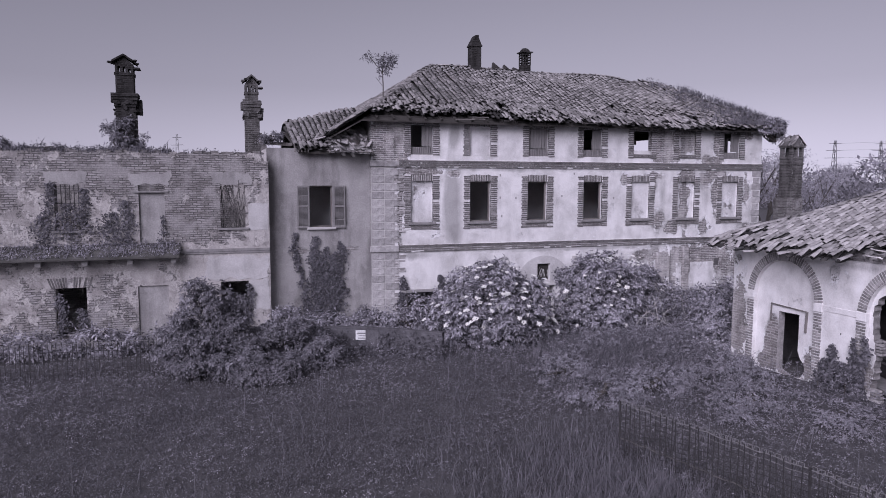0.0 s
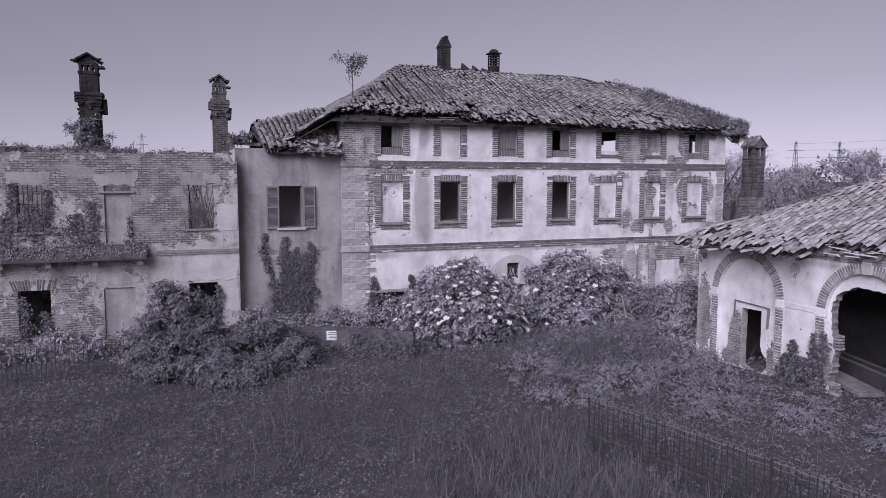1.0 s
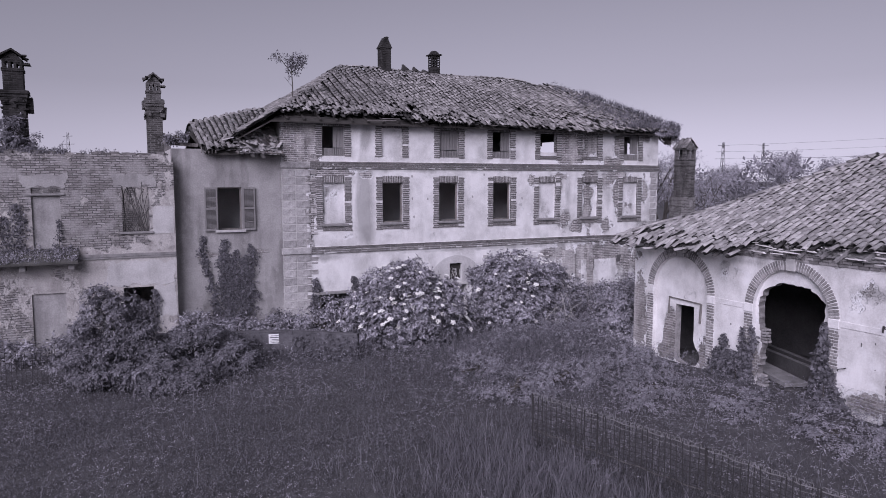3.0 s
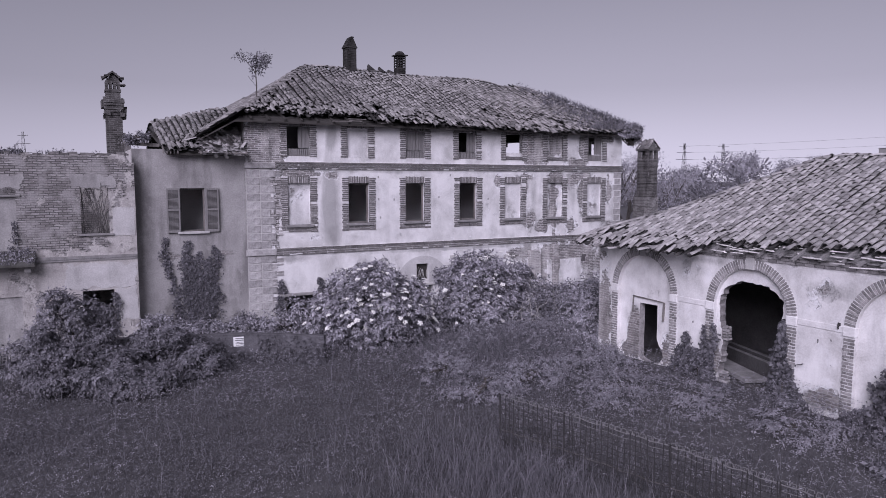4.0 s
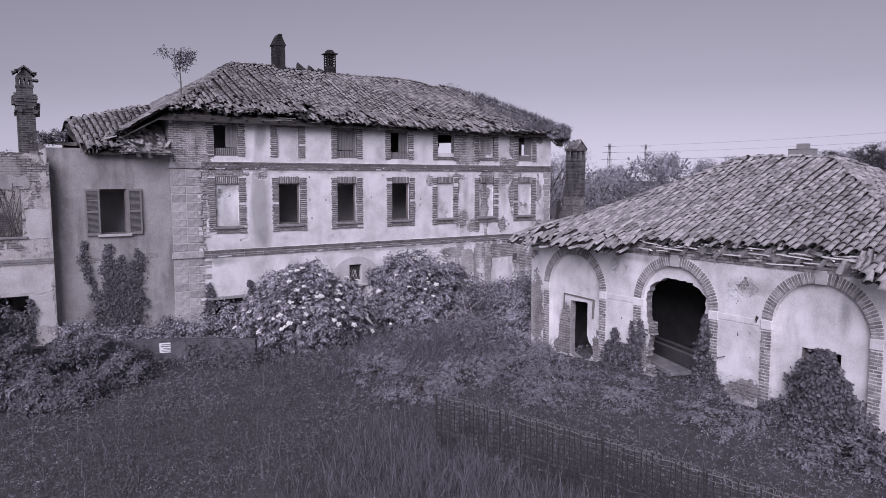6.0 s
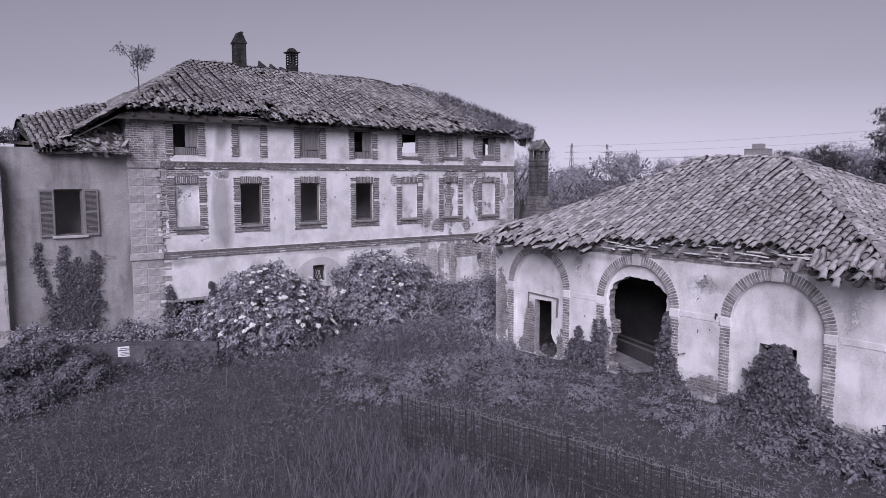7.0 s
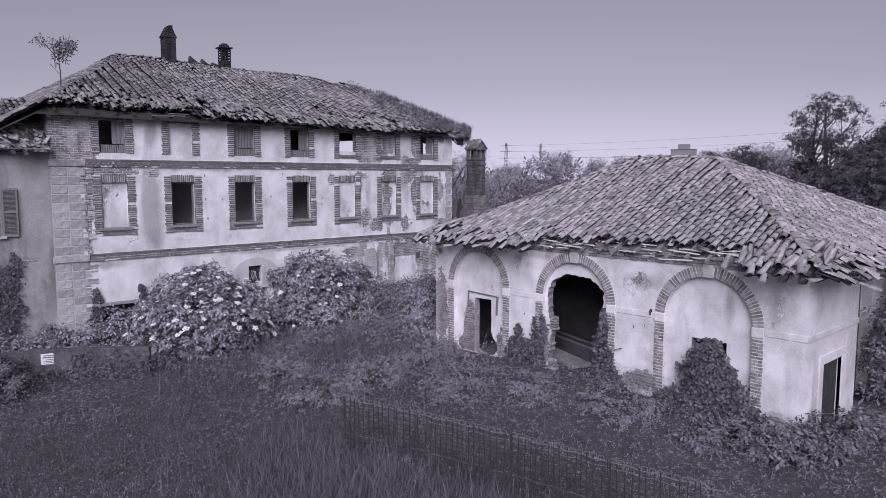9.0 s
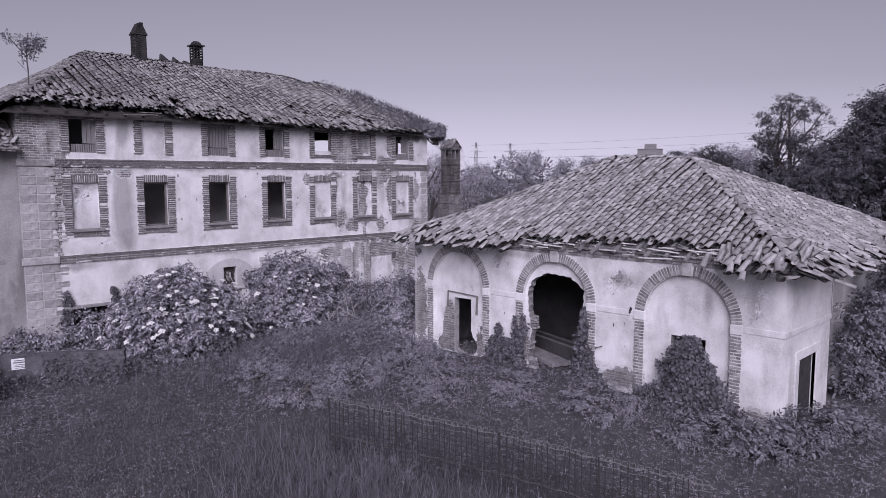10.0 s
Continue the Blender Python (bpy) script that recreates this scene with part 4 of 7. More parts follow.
def wing_sag(x, y):
    """The wing's roof is warped: its ridge climbs and its eave drops towards the manor."""
    ze, zr = 6.74, 7.90 + 0.27 * (x + 6.6)
    t = (y + 0.42) / 3.5 if y < 3.09 else (6.7 - y) / 3.6
    flat_z = WZ + WS * (y + 0.42 if y < 3.09 else 6.7 - y)
    return ze * (1 - t) + zr * t - flat_z + 0.05 * noise.noise(Vector((x * 0.8, y * 0.8, 1.7)))


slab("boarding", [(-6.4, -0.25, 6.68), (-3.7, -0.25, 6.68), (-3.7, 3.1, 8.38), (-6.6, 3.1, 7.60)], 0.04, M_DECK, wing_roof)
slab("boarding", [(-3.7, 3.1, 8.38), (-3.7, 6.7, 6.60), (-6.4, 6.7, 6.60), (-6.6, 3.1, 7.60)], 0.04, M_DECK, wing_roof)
wl = math.hypot(3.5, 3.5 * WS)


def wing_gone(a, b):
    x = -7.3 + a
    if x > -5.0 and b < 1.25:
        return random.random() < 0.72
    return b < 0.10 + 0.2 * noise.noise(Vector((x * 1.3, 0, 2.0))) or random.random() < 0.015


wc, wh = slope_tiles((-7.3, -0.42, WZ), (1, 0, 0), (0, 1, WS), [(0.85, 0), (3.62, 0), (3.62, wl), (0.62, wl)], wing_sag, wing_gone, 1.2)
w2, w3 = slope_tiles((-3.7, 6.7, WZ), (-1, 0, 0), (0, -1, WS), [(0, 0), (2.8, 0), (2.9, wl), (0, wl)], wing_sag, lambda a, b: False, 0.5)
place_tiles(wc, w2 + line_tiles((-6.6, 3.08, WZ + WS * 3.5 - 0.05), (-3.8, 3.08, WZ + WS * 3.5), wing_sag), wh, wing_roof, lambda p: True)
# slipped tiles lying across the broken corner
slipped = []
for k in range(120):
    x, y = random.uniform(-5.2, -3.75), random.uniform(-0.5, 0.9)
    m = Matrix.Translation((x, y, 6.71 + (0.50 + 0.26 * (x + 5.2) / 1.45) * (y + 0.40) + random.uniform(0.02, 0.12))) @ Matrix.Rotation(random.uniform(-0.9, 0.9) + (1.6 if k % 3 == 0 else 0), 4, "Z") @ Matrix.Rotation(random.uniform(-0.1, 0.7), 4, "X") @ Matrix.Rotation(random.gauss(0, 0.3), 4, "Y")
    slipped.append(m)
V, F = joined(slipped, TILE_V, TILE_F)
tagged(np_mesh("slipped_tiles", V, F, M_TILE_B, wing_roof, "slipped sun-bleached tiles and rubble"), kind="stuff")
slab("rubble_bed", [(-5.25, -0.40, 6.72), (-3.72, -0.40, 6.70), (-3.72, 1.0, 7.82), (-4.9, 1.0, 7.42)], 0.05, M_RUBBLE, wing_roof)
for k in range(9):
    bm = bmesh.new()
    x = -5.3 + k * 0.2
    beam(bm, (x, -0.45, WZ - 0.16), (x + random.uniform(-0.05, 0.05), 1.4, WZ + WS * 1.85 - 0.16), 0.05)
    part("rafter", bm, M_WOOD, wing_roof)
for k in range(8):
    bm = bmesh.new()
    y = -0.4 + 0.2 * k
    beam(bm, (-5.4, y, WZ + WS * (y + 0.4) - 0.11), (-3.75, y + random.uniform(-0.05, 0.05), WZ + WS * (y + 0.4) - 0.13), 0.03)
    part("lath", bm, M_WOOD, wing_roof)
bm = bmesh.new()
beam(bm, (-7.75, 0.3, 7.05), (-6.6, 0.2, 6.98), 0.12)
for k in range(5):
    beam(bm, (-6.55 + 0.12 * k, -0.4, 6.70), (-6.45 + 0.12 * k, 0.6, 7.12 + 0.03 * k), 0.04)
part("broken_rafter", bm, M_WOOD, wing_roof, "broken rafters at the gable")

# ---- roofless brick ruin ----
ruin = thing("ruined_wing", (-14, -0.4, 0), "roofless brick ruin with walled-up windows and a weedy wall top", "ruin")
RUIN_Y = -0.40


def ruin_top(h):
    return 6.60 + 0.05 * noise.noise(Vector((h * 2.3, 0, 0))) + 0.04 * noise.noise(Vector((h * 9, 1, 0))) - (0.25 if h > -7.7 else 0)


RH = [(-14.37, -13.58, 4.0, 5.52), (-11.81, -10.99, 3.3, 5.50), (-9.17, -8.33, 4.0, 5.52), (-14.46, -13.53, 0.53, 2.08), (-11.94, -10.96, 0.0, 2.04), (-9.23, -8.27, 0.2, 2.08),
      (-17.2, -16.3, 4.0, 5.5), (-17.2, -16.3, 0.4, 2.05)]
holed_wall("front_wall", -24.0, -7.505, -0.3, 6.6, RUIN_Y, 0.04, RH, M_RUIN, ruin, top=ruin_top)
holed_wall("spine_wall", -24.0, -7.505, -0.3, 6.3, 2.7, 3.1, [], M_RUIN, ruin, top=lambda h: 6.25 + 0.12 * noise.noise(Vector((h, 3, 0))))
holed_wall("rear_wall", -24.0, -7.505, -0.3, 5.8, 6.6, 6.2, [], M_RUIN, ruin)
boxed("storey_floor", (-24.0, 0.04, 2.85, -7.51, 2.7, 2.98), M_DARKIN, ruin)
bm = bmesh.new()
for k in range(130):
    x = random.uniform(-23, -7.8)
    box(bm, x, RUIN_Y + random.uniform(0.0, 0.2), ruin_top(x) - 0.02, x + 0.24, RUIN_Y + 0.34, ruin_top(x) + random.uniform(0.03, 0.09), 0.012)
tagged(part("coping_bricks", bm, M_BRICK, ruin, "loose bricks along the wall top"), kind="stuff")


def ruin_details():
    for x0, x1, z in ((-14.37, -13.58, 4.0), (-9.17, -8.33, 4.0), (-14.46, -13.53, 0.53)):
        boxed("sill", (x0 - 0.1, RUIN_Y - 0.07, z - 0.08, x1 + 0.12, RUIN_Y + 0.2, z), M_SILLD, ruin, bev=0.01)
    boxed("infill", (-11.81, RUIN_Y + 0.07, 3.3, -10.99, RUIN_Y + 0.2, 5.28), M_PATCH2, ruin, "walled-up doorway of smooth grey render")
    boxed("lintel_shelf", (-12.0, RUIN_Y - 0.05, 5.24, -10.85, RUIN_Y + 0.1, 5.31), M_SILLD, ruin, bev=0.01)
    boxed("infill", (-11.94, RUIN_Y + 0.05, 0.0, -10.96, RUIN_Y + 0.2, 2.04), M_PATCH2, ruin, "walled-up doorway of smooth grey render")
    for x0, x1, z in ((-14.37, -13.58, 5.53), (-11.81, -10.99, 5.51), (-9.17, -8.33, 5.53)):
        ragged_panel("plaster_panel", x0 - 0.26, x1 + 0.22, z + 0.02, z + 0.40, RUIN_Y - 0.012, M_PATCH2, ruin, "remnant of grey plaster above the opening", seed=x0)
    ragged_panel("plaster_panel", -8.22, -7.54, 3.92, 4.85, RUIN_Y - 0.012, M_PALE_R, ruin, "pale plaster patch beside the window", 0.04, 1.0)
    ragged_panel("plaster_panel", -9.7, -7.56, 2.14, 2.98, RUIN_Y - 0.012, M_PALE_R, ruin, "pale plaster patch over the low opening", 0.10, 2.0)
    ragged_panel("plaster_panel", -8.22, -7.56, 1.0, 2.11, RUIN_Y - 0.012, M_PALE_R, ruin, "", 0.08, 3.0)
    for x0, x1, z in ((-14.46, -13.53, 2.08),):
        bm = bmesh.new()
        soldier_lintel(bm, x0 - 0.12, x1 + 0.12, RUIN_Y, z, z + 0.34, 0.006, 0.22)
        tagged(part("flat_arch", bm, M_BRICK, ruin), kind="stuff")
    # window bars
    bm = bmesh.new()
    for k in range(6):
        x = -14.30 + k * 0.13
        beam(bm, (x, RUIN_Y + 0.1, 4.0), (x, RUIN_Y + 0.1, 5.52), 0.022)
    for z in (4.4, 4.9):
        beam(bm, (-14.37, RUIN_Y + 0.1, z), (-13.58, RUIN_Y + 0.1, z), 0.022)
    part("window_bars", bm, M_IRON, ruin, "rusty upright window bars")
    # dry climbing stems in the third window
    bm = bmesh.new()
    for k in range(26):
        x = random.uniform(-9.15, -8.35)
        p = Vector((x, RUIN_Y + random.uniform(0.0, 0.25), 4.0))
        d = random.uniform(-0.5, 0.5)
        for j in range(5):
            q = p + Vector((d * 0.3 + random.uniform(-0.08, 0.08), random.uniform(-0.03, 0.03), random.uniform(0.2, 0.42)))
            if q.z > 5.9 or not -9.4 < q.x < -8.1:
                break
            beam(bm, p, q, 0.018)
            p = q
    part("dried_creeper", bm, M_BARK0, ruin, "dead climbing stems in the window")
    # string course, then the canopy slab on corbels
    bm = bmesh.new()
    box(bm, -10.55, RUIN_Y - 0.05, 3.17, -7.51, RUIN_Y + 0.02, 3.26, 0.008)
    box(bm, -10.55, RUIN_Y - 0.03, 3.10, -7.51, RUIN_Y + 0.02, 3.165, 0.008)
    part("string_course", bm, M_SILLD, ruin)
    bm = bmesh.new()
    vs = box(bm, -24.0, RUIN_Y - 0.55, 3.04, -10.55, RUIN_Y + 0.02, 3.10)
    for v in vs[4:]:
        v.co.z += 0.0 if v.co.y < RUIN_Y - 0.3 else 0.42
    part("canopy_slab", bm, M_MOSSY, ruin, "mossy projecting canopy slab")
    for k in range(10):
        x = -10.75 - 1.37 * k
        boxed("corbel", (x - 0.09, RUIN_Y - 0.38, 2.84, x + 0.09, RUIN_Y + 0.02, 3.038), M_CONC, ruin, bev=0.012)


M_PALE_R = wall_mat("worn_pale_plaster", "x", (0.38, 0.37, 0.36), (0.52, 0.51, 0.50), [], bias=-0.6, streak=0.5)
M_PATCH2 = wall_mat("smooth_grey_render", "x", (0.28, 0.27, 0.265), (0.36, 0.35, 0.34), [], bias=-0.8, streak=0.6)
ruin_details()


def tall_chimney(cx, cy, z0, mids, w, cap_z, label, brick):
    """A tall brick flue: lower shaft, corbelled ring, upper shaft with smoke holes and a pitched tile cap."""
    ring0, ring1 = mids
    ch = thing("chimney", (cx, cy, z0), label, "chimney", "tall flues of the ruin")
    bm = bmesh.new()
    box(bm, cx - w * 0.56, cy - w * 0.56, z0, cx + w * 0.56, cy + w * 0.56, ring0)
    part("lower_shaft", bm, brick, ch)
    bm = bmesh.new()
    n = 5
    for k in range(n):
        g = 0.56 + 0.045 * min(k, n - 1)
        za, zb = ring0 + (ring1 - ring0) * k / n, ring0 + (ring1 - ring0) * (k + 1) / n
        box(bm, cx - w * g, cy - w * g, za, cx + w * g, cy + w * g, zb - 0.01, 0.015)
    for k in range(30):
        a = random.uniform(0, 2 * PI)
        g = w * 0.57 / max(abs(math.cos(a)), abs(math.sin(a)))
        x, y, z = cx + g * math.cos(a), cy + g * math.sin(a), ring0 + (ring1 - ring0) * random.uniform(-0.25, 1.0)
        box(bm, x - 0.07, y - 0.07, z, x + 0.07, y + 0.07, z + random.uniform(0.06, 0.16), 0.03)
    box(bm, cx + w * 0.55, cy - w * 0.4, ring0 - 0.12, cx + w * 0.86, cy + w * 0.4, ring0 + (ring1 - ring0) * 0.62, 0.03)
    box(bm, cx - w * 0.84, cy - w * 0.4, ring0 + (ring1 - ring0) * 0.45, cx - w * 0.55, cy + w * 0.3, ring1 - 0.02, 0.03)
    tagged(part("corbel_ring", bm, brick, ch, "broken corbelled brick ring"), kind="stuff")
    bm = bmesh.new()
    box(bm, cx - w / 2, cy - w / 2, ring1 - 0.01, cx + w / 2, cy + w / 2, cap_z - 0.52)
    box(bm, cx - w * 0.55, cy - w * 0.55, cap_z - 0.62, cx + w * 0.55, cy + w * 0.55, cap_z - 0.52)
    for k in range(4):
        x = cx - w / 2 + k * (w - 0.09) / 3
        for y in (cy - w / 2, cy + w / 2 - 0.09):
            box(bm, x, y, cap_z - 0.52, x + 0.09, y + 0.09, cap_z - 0.30)
    box(bm, cx - w / 2, cy - w / 2, cap_z - 0.30, cx + w / 2, cy + w / 2, cap_z - 0.22)
    part("upper_shaft", bm, brick, ch)
    bm = bmesh.new()
    e = w * 0.68
    rd = [(cx - e, cap_z - 0.17), (cx, cap_z + 0.08), (cx + e, cap_z - 0.20)]
    for a, b in ((rd[0], rd[1]), (rd[2], rd[1])):
        vs = [bm.verts.new((p[0], y, p[1] + dz)) for y in (cy - e, cy + e) for p in (a, b) for dz in (0.0, 0.07)]
        for f in ((0, 1, 3, 2), (4, 6, 7, 5), (0, 2, 6, 4), (1, 5, 7, 3), (2, 3, 7, 6), (0, 4, 5, 1)):
            bm.faces.new([vs[i] for i in f])
    g = [bm.verts.new((px_, y, pz)) for y in (cy - w / 2, cy + w / 2) for px_, pz in ((cx - w / 2, cap_z - 0.22), (cx + w / 2, cap_z - 0.22), (cx, cap_z + 0.06))]
    for f in ((0, 1, 2), (5, 4, 3), (0, 3, 4, 1), (1, 4, 5, 2), (2, 5, 3, 0)):
        bm.faces.new([g[i] for i in f])
    for k in range(9):
        x, y = cx + random.uniform(-0.75, 0.8) * w, cy + random.uniform(-0.6, 0.6) * w
        z = cap_z - 0.20 + 0.26 * (1 - abs(x - cx) / (w * 0.8))
        box(bm, x - 0.10, y - 0.12, z, x + 0.10, y + 0.12, z + 0.05, 0.02)
    box(bm, cx + w * 0.2, cy - w * 0.5, cap_z - 0.37, cx + w * 0.86, cy + w * 0.4, cap_z - 0.31, 0.02)
    part("cap", bm, brick, ch, "pitched cap of clay tiles")
    return ch


tall_chimney(-12.40, 2.9, 6.0, (8.25, 8.88), 0.62, 10.16, "tall brick chimney darkened to a silhouette, with a pitched cap and broken ring", M_STACK)
cb = tall_chimney(-7.82, 3.3, 6.0, (8.20, 8.80), 0.50, 9.70, "slim dark brick chimney stepping down to a broken wall", M_STACK_L)
bm = bmesh.new()
for k in range(7):
    box(bm, -7.56, 3.05, 6.0, -7.50 + 0.42 - 0.06 * k, 3.55, 6.55 + 0.17 * k, 0.02)
part("stepped_brickwork", bm, M_BRICK, cb, "stepped broken brickwork")

# ---- arched outbuilding ----
BX, BY0, BY1, BD = 5.92, -8.58, -20.53, 10.0
barn = thing("arched_outbuilding", (BX, BY1, 0), "derelict white outbuilding with three brick arches and a broken tiled eave", "outbuilding")
ARCH = (-10.58, -14.36, -18.26)
AR, SPRING = 1.10, 2.36


def arch_wall():
    """Front wall with three round-headed recesses through it."""
    bm = bmesh.new()
    n = 20
    top, bot = 3.95, -0.3

    def curve(c):
        return [(c - AR, bot)] + [(c - AR * math.cos(PI * k / n), SPRING + AR * math.sin(PI * k / n)) for k in range(n + 1)] + [(c + AR, bot)]

    cells = []
    edges = [BY1] + [v for c in sorted(ARCH) for v in (c - AR, c + AR)] + [BY0]
    for k in range(0, len(edges), 2):
        cells.append([(edges[k], bot), (edges[k + 1], bot), (edges[k + 1], SPRING), (edges[k + 1], top), (edges[k], top), (edges[k], SPRING)])
    for c in ARCH:
        pts = curve(c)[1:-1]
        for p, q in zip(pts, pts[1:]):
            cells.append([p, q, (q[0], top), (p[0], top)])
    for cell in cells:
        for x in (BX, BX + 0.45):
            bm.faces.new([bm.verts.new((x, h, z)) for h, z in cell])
    for c in ARCH:
        pts = curve(c)
        for p, q in zip(pts, pts[1:]):
            bm.faces.new([bm.verts.new(v) for v in ((BX, *p), (BX, *q), (BX + 0.45, *q), (BX + 0.45, *p))])
    for h in (BY0, BY1):
        bm.faces.new([bm.verts.new(v) for v in ((BX, h, bot), (BX, h, top), (BX + 0.45, h, top), (BX + 0.45, h, bot))])
    bmesh.ops.remove_doubles(bm, verts=bm.verts, dist=0.0005)
    return part("front_wall", bm, M_BARN, barn)


arch_wall()


def voussoir():
    me = bpy.data.meshes.new("brick")
    bm = bmesh.new()
    box(bm, -0.019, -0.0295, -0.13, 0.07, 0.0295, 0.13)
    bmesh.ops.bevel(bm, geom=bm.edges[:], offset=0.006, segments=1, affect="EDGES")
    bm.to_mesh(me)
    bm.free()
    me.materials.append(M_BRICK_P)
    return me


BRICK_ME = voussoir()


def arch_bricks(c):
    ring = boxed("arch", (BX - 0.05, c - 0.13, SPRING + AR - 0.02, BX + 0.1, c + 0.13, SPRING + AR + 0.30), M_SILL, barn, "brick arch with a pale keystone", bev=0.012)
    bm = bmesh.new()
    q = 40
    rows = [[bm.verts.new((x, c - r * math.cos(PI * k / q), SPRING + r * math.sin(PI * k / q))) for k in range(q + 1)] for x, r in ((BX - 0.014, AR + 0.004), (BX - 0.014, AR + 0.262), (BX + 0.05, AR + 0.262), (BX + 0.05, AR + 0.004))]
    for i in range(4):
        for k in range(q):
            bm.faces.new((rows[i][k], rows[i][k + 1], rows[(i + 1) % 4][k + 1], rows[(i + 1) % 4][k]))
    part("mortar", bm, M_MORTAR, ring)
    n = 52
    for k in range(n):
        a = PI * (k + 0.5) / n
        if abs(a - PI / 2) < 0.11:
            continue
        r = AR + 0.135
        m = Matrix.Translation((BX - 0.005 + random.uniform(-0.006, 0.006), c - r * math.cos(a), SPRING + r * math.sin(a))) @ Matrix.Rotation(PI / 2 - a, 4, "X")
        ob = new("brick", BRICK_ME)
        hang(ob, ring)
        ob.matrix_basis = m @ Matrix.Rotation(random.gauss(0, 0.02), 4, "X")
    for side in (-1, 1):
        boxed("impost", (BX - 0.042, c + side * (AR + 0.13) - 0.145, SPRING - 0.16, BX + 0.1, c + side * (AR + 0.13) + 0.145, SPRING + 0.07), M_BARN, barn, "pale impost block", bev=0.012)
        bm = bmesh.new()
        z = 0.15
        k = 0
        while z < SPRING - 0.23:
            d = 0.006 if k % 2 else 0.0
            cut = (0.10, 0.16)[k % 2] + random.uniform(-0.015, 0.015)
            for p0, p1 in ((0.005, cut - 0.008), (cut + 0.008, 0.26 - d + random.uniform(-0.012, 0.012))):
                y0, y1 = c + side * (AR + p0), c + side * (AR + p1)
                box(bm, BX - 0.024 + random.uniform(-0.007, 0.006), min(y0, y1), z, BX + 0.05, max(y0, y1), z + random.uniform(0.050, 0.057), 0.004)
            z += 0.078
            k += 1
        boxed("mortar", (BX - 0.012, min(c + side * (AR + 0.004), c + side * (AR + 0.24)), -0.1, BX + 0.04, max(c + side * (AR + 0.004), c + side * (AR + 0.24)), SPRING - 0.13), M_MORTAR, barn)
        tagged(part("pier_bricks", bm, M_BRICK_L, barn, "coursed brick pier of the arch"), kind="stuff")


M_BRICK_L = surf("pale_old_brick", (0.15, 0.142, 0.139), (0.36, 0.345, 0.337), 6, 60, 0.95, 0.008, island=0.32)
for c in ARCH:
    arch_bricks(c)
for a, b in ((ARCH[0] - AR - 0.28, ARCH[1] + AR + 0.28), (ARCH[1] - AR - 0.28, ARCH[2] + AR + 0.28), (ARCH[2] - AR - 0.28, BY1 - 0.03)):
    boxed("impost_band", (BX - 0.014, min(a, b), SPRING - 0.10, BX + 0.03, max(a, b), SPRING + 0.05), M_BARN, barn, bev=0.006)


def infill(c, hole, label):
    """Wall filling an arch, set back, with an opening whose outline is hole."""
    bm, rim = bmesh.new(), bmesh.new()
    n = 24
    outer = [(c - AR, -0.2)] + [(c - AR * math.cos(PI * k / n), SPRING + AR * math.sin(PI * k / n)) for k in range(n + 1)] + [(c + AR, -0.2)]
    x0, x1 = BX + 0.12, BX + 0.34
    for x in (x0, x1):
        vo = [bm.verts.new((x, *p)) for p in outer]
        eo = [bm.edges.new((vo[i], vo[(i + 1) % len(vo)])) for i in range(len(vo))]
        vh = [bm.verts.new((x, *p)) for p in hole]
        eh = [bm.edges.new((vh[i], vh[(i + 1) % len(vh)])) for i in range(len(vh))]
        bmesh.ops.triangle_fill(bm, use_beauty=True, use_dissolve=False, edges=eo + eh, normal=(1, 0, 0))
        if x == x0:
            front = vh
    back = vh
    for i in range(len(hole)):
        j = (i + 1) % len(hole)
        rim.faces.new([rim.verts.new(v.co) for v in (front[i], front[j], back[j], back[i])])
    bmesh.ops.remove_doubles(rim, verts=rim.verts, dist=0.0005)
    part("broken_edge", rim, M_BRICK_L, barn, "bare brick edge of the opening")
    return part("infill_wall", bm, M_BARN, barn, label)


door_hole = [(-10.34, 0.25), (-10.33, 0.9), (-10.34, 1.5), (-10.34, 1.95), (-11.07, 1.97), (-11.08, 1.3), (-11.07, 0.95), (-11.16, 0.75), (-11.30, 0.62), (-11.34, 0.42), (-11.2, 0.2), (-10.8, 0.12), (-10.5, 0.16)]
infill(ARCH[0], door_hole, "plastered arch infill with a ragged doorway")
def ragged_hole():
    """Outline of the broken opening: a round head, a jamb with a stub of brickwork left standing, a straight jamb."""
    out = []
    for k in range(15):
        z = 2.50 - 0.156 * k
        y = -13.36 - 0.12 * math.exp(-((z - 1.35) / 0.5) ** 2) + random.choice((-0.05, -0.02, 0.0, 0.02))
        out += [(y, z), (y + random.uniform(-0.02, 0.02), z - 0.145)]
    out += [(-13.7, 0.03), (-14.3, -0.02), (-15.0, 0.03)]
    for k in range(15):
        z = 0.2 + 0.15 * k
        y = -15.33 + random.choice((0.0, 0.04, 0.0, 0.08))
        out += [(y, z), (y, z + 0.14)]
    for k in range(1, 24):
        a = PI - PI * k / 24
        g = 1.0 + random.uniform(-0.09, 0.03)
        out.append((-14.34 + 0.97 * g * math.cos(a), 2.47 + 0.64 * g * math.sin(a) ** 0.8))
    return [(y + random.uniform(-0.035, 0.035), z + random.uniform(-0.025, 0.025)) for y, z in out]


rag = ragged_hole()
infill(ARCH[1], rag, "broken arch infill with a large ragged hole")
low_hole = [(-17.84, 0.1), (-17.84, 1.92), (-18.72, 1.92), (-18.72, 0.1)]
infill(ARCH[2], low_hole, "plastered arch infill with a low opening")
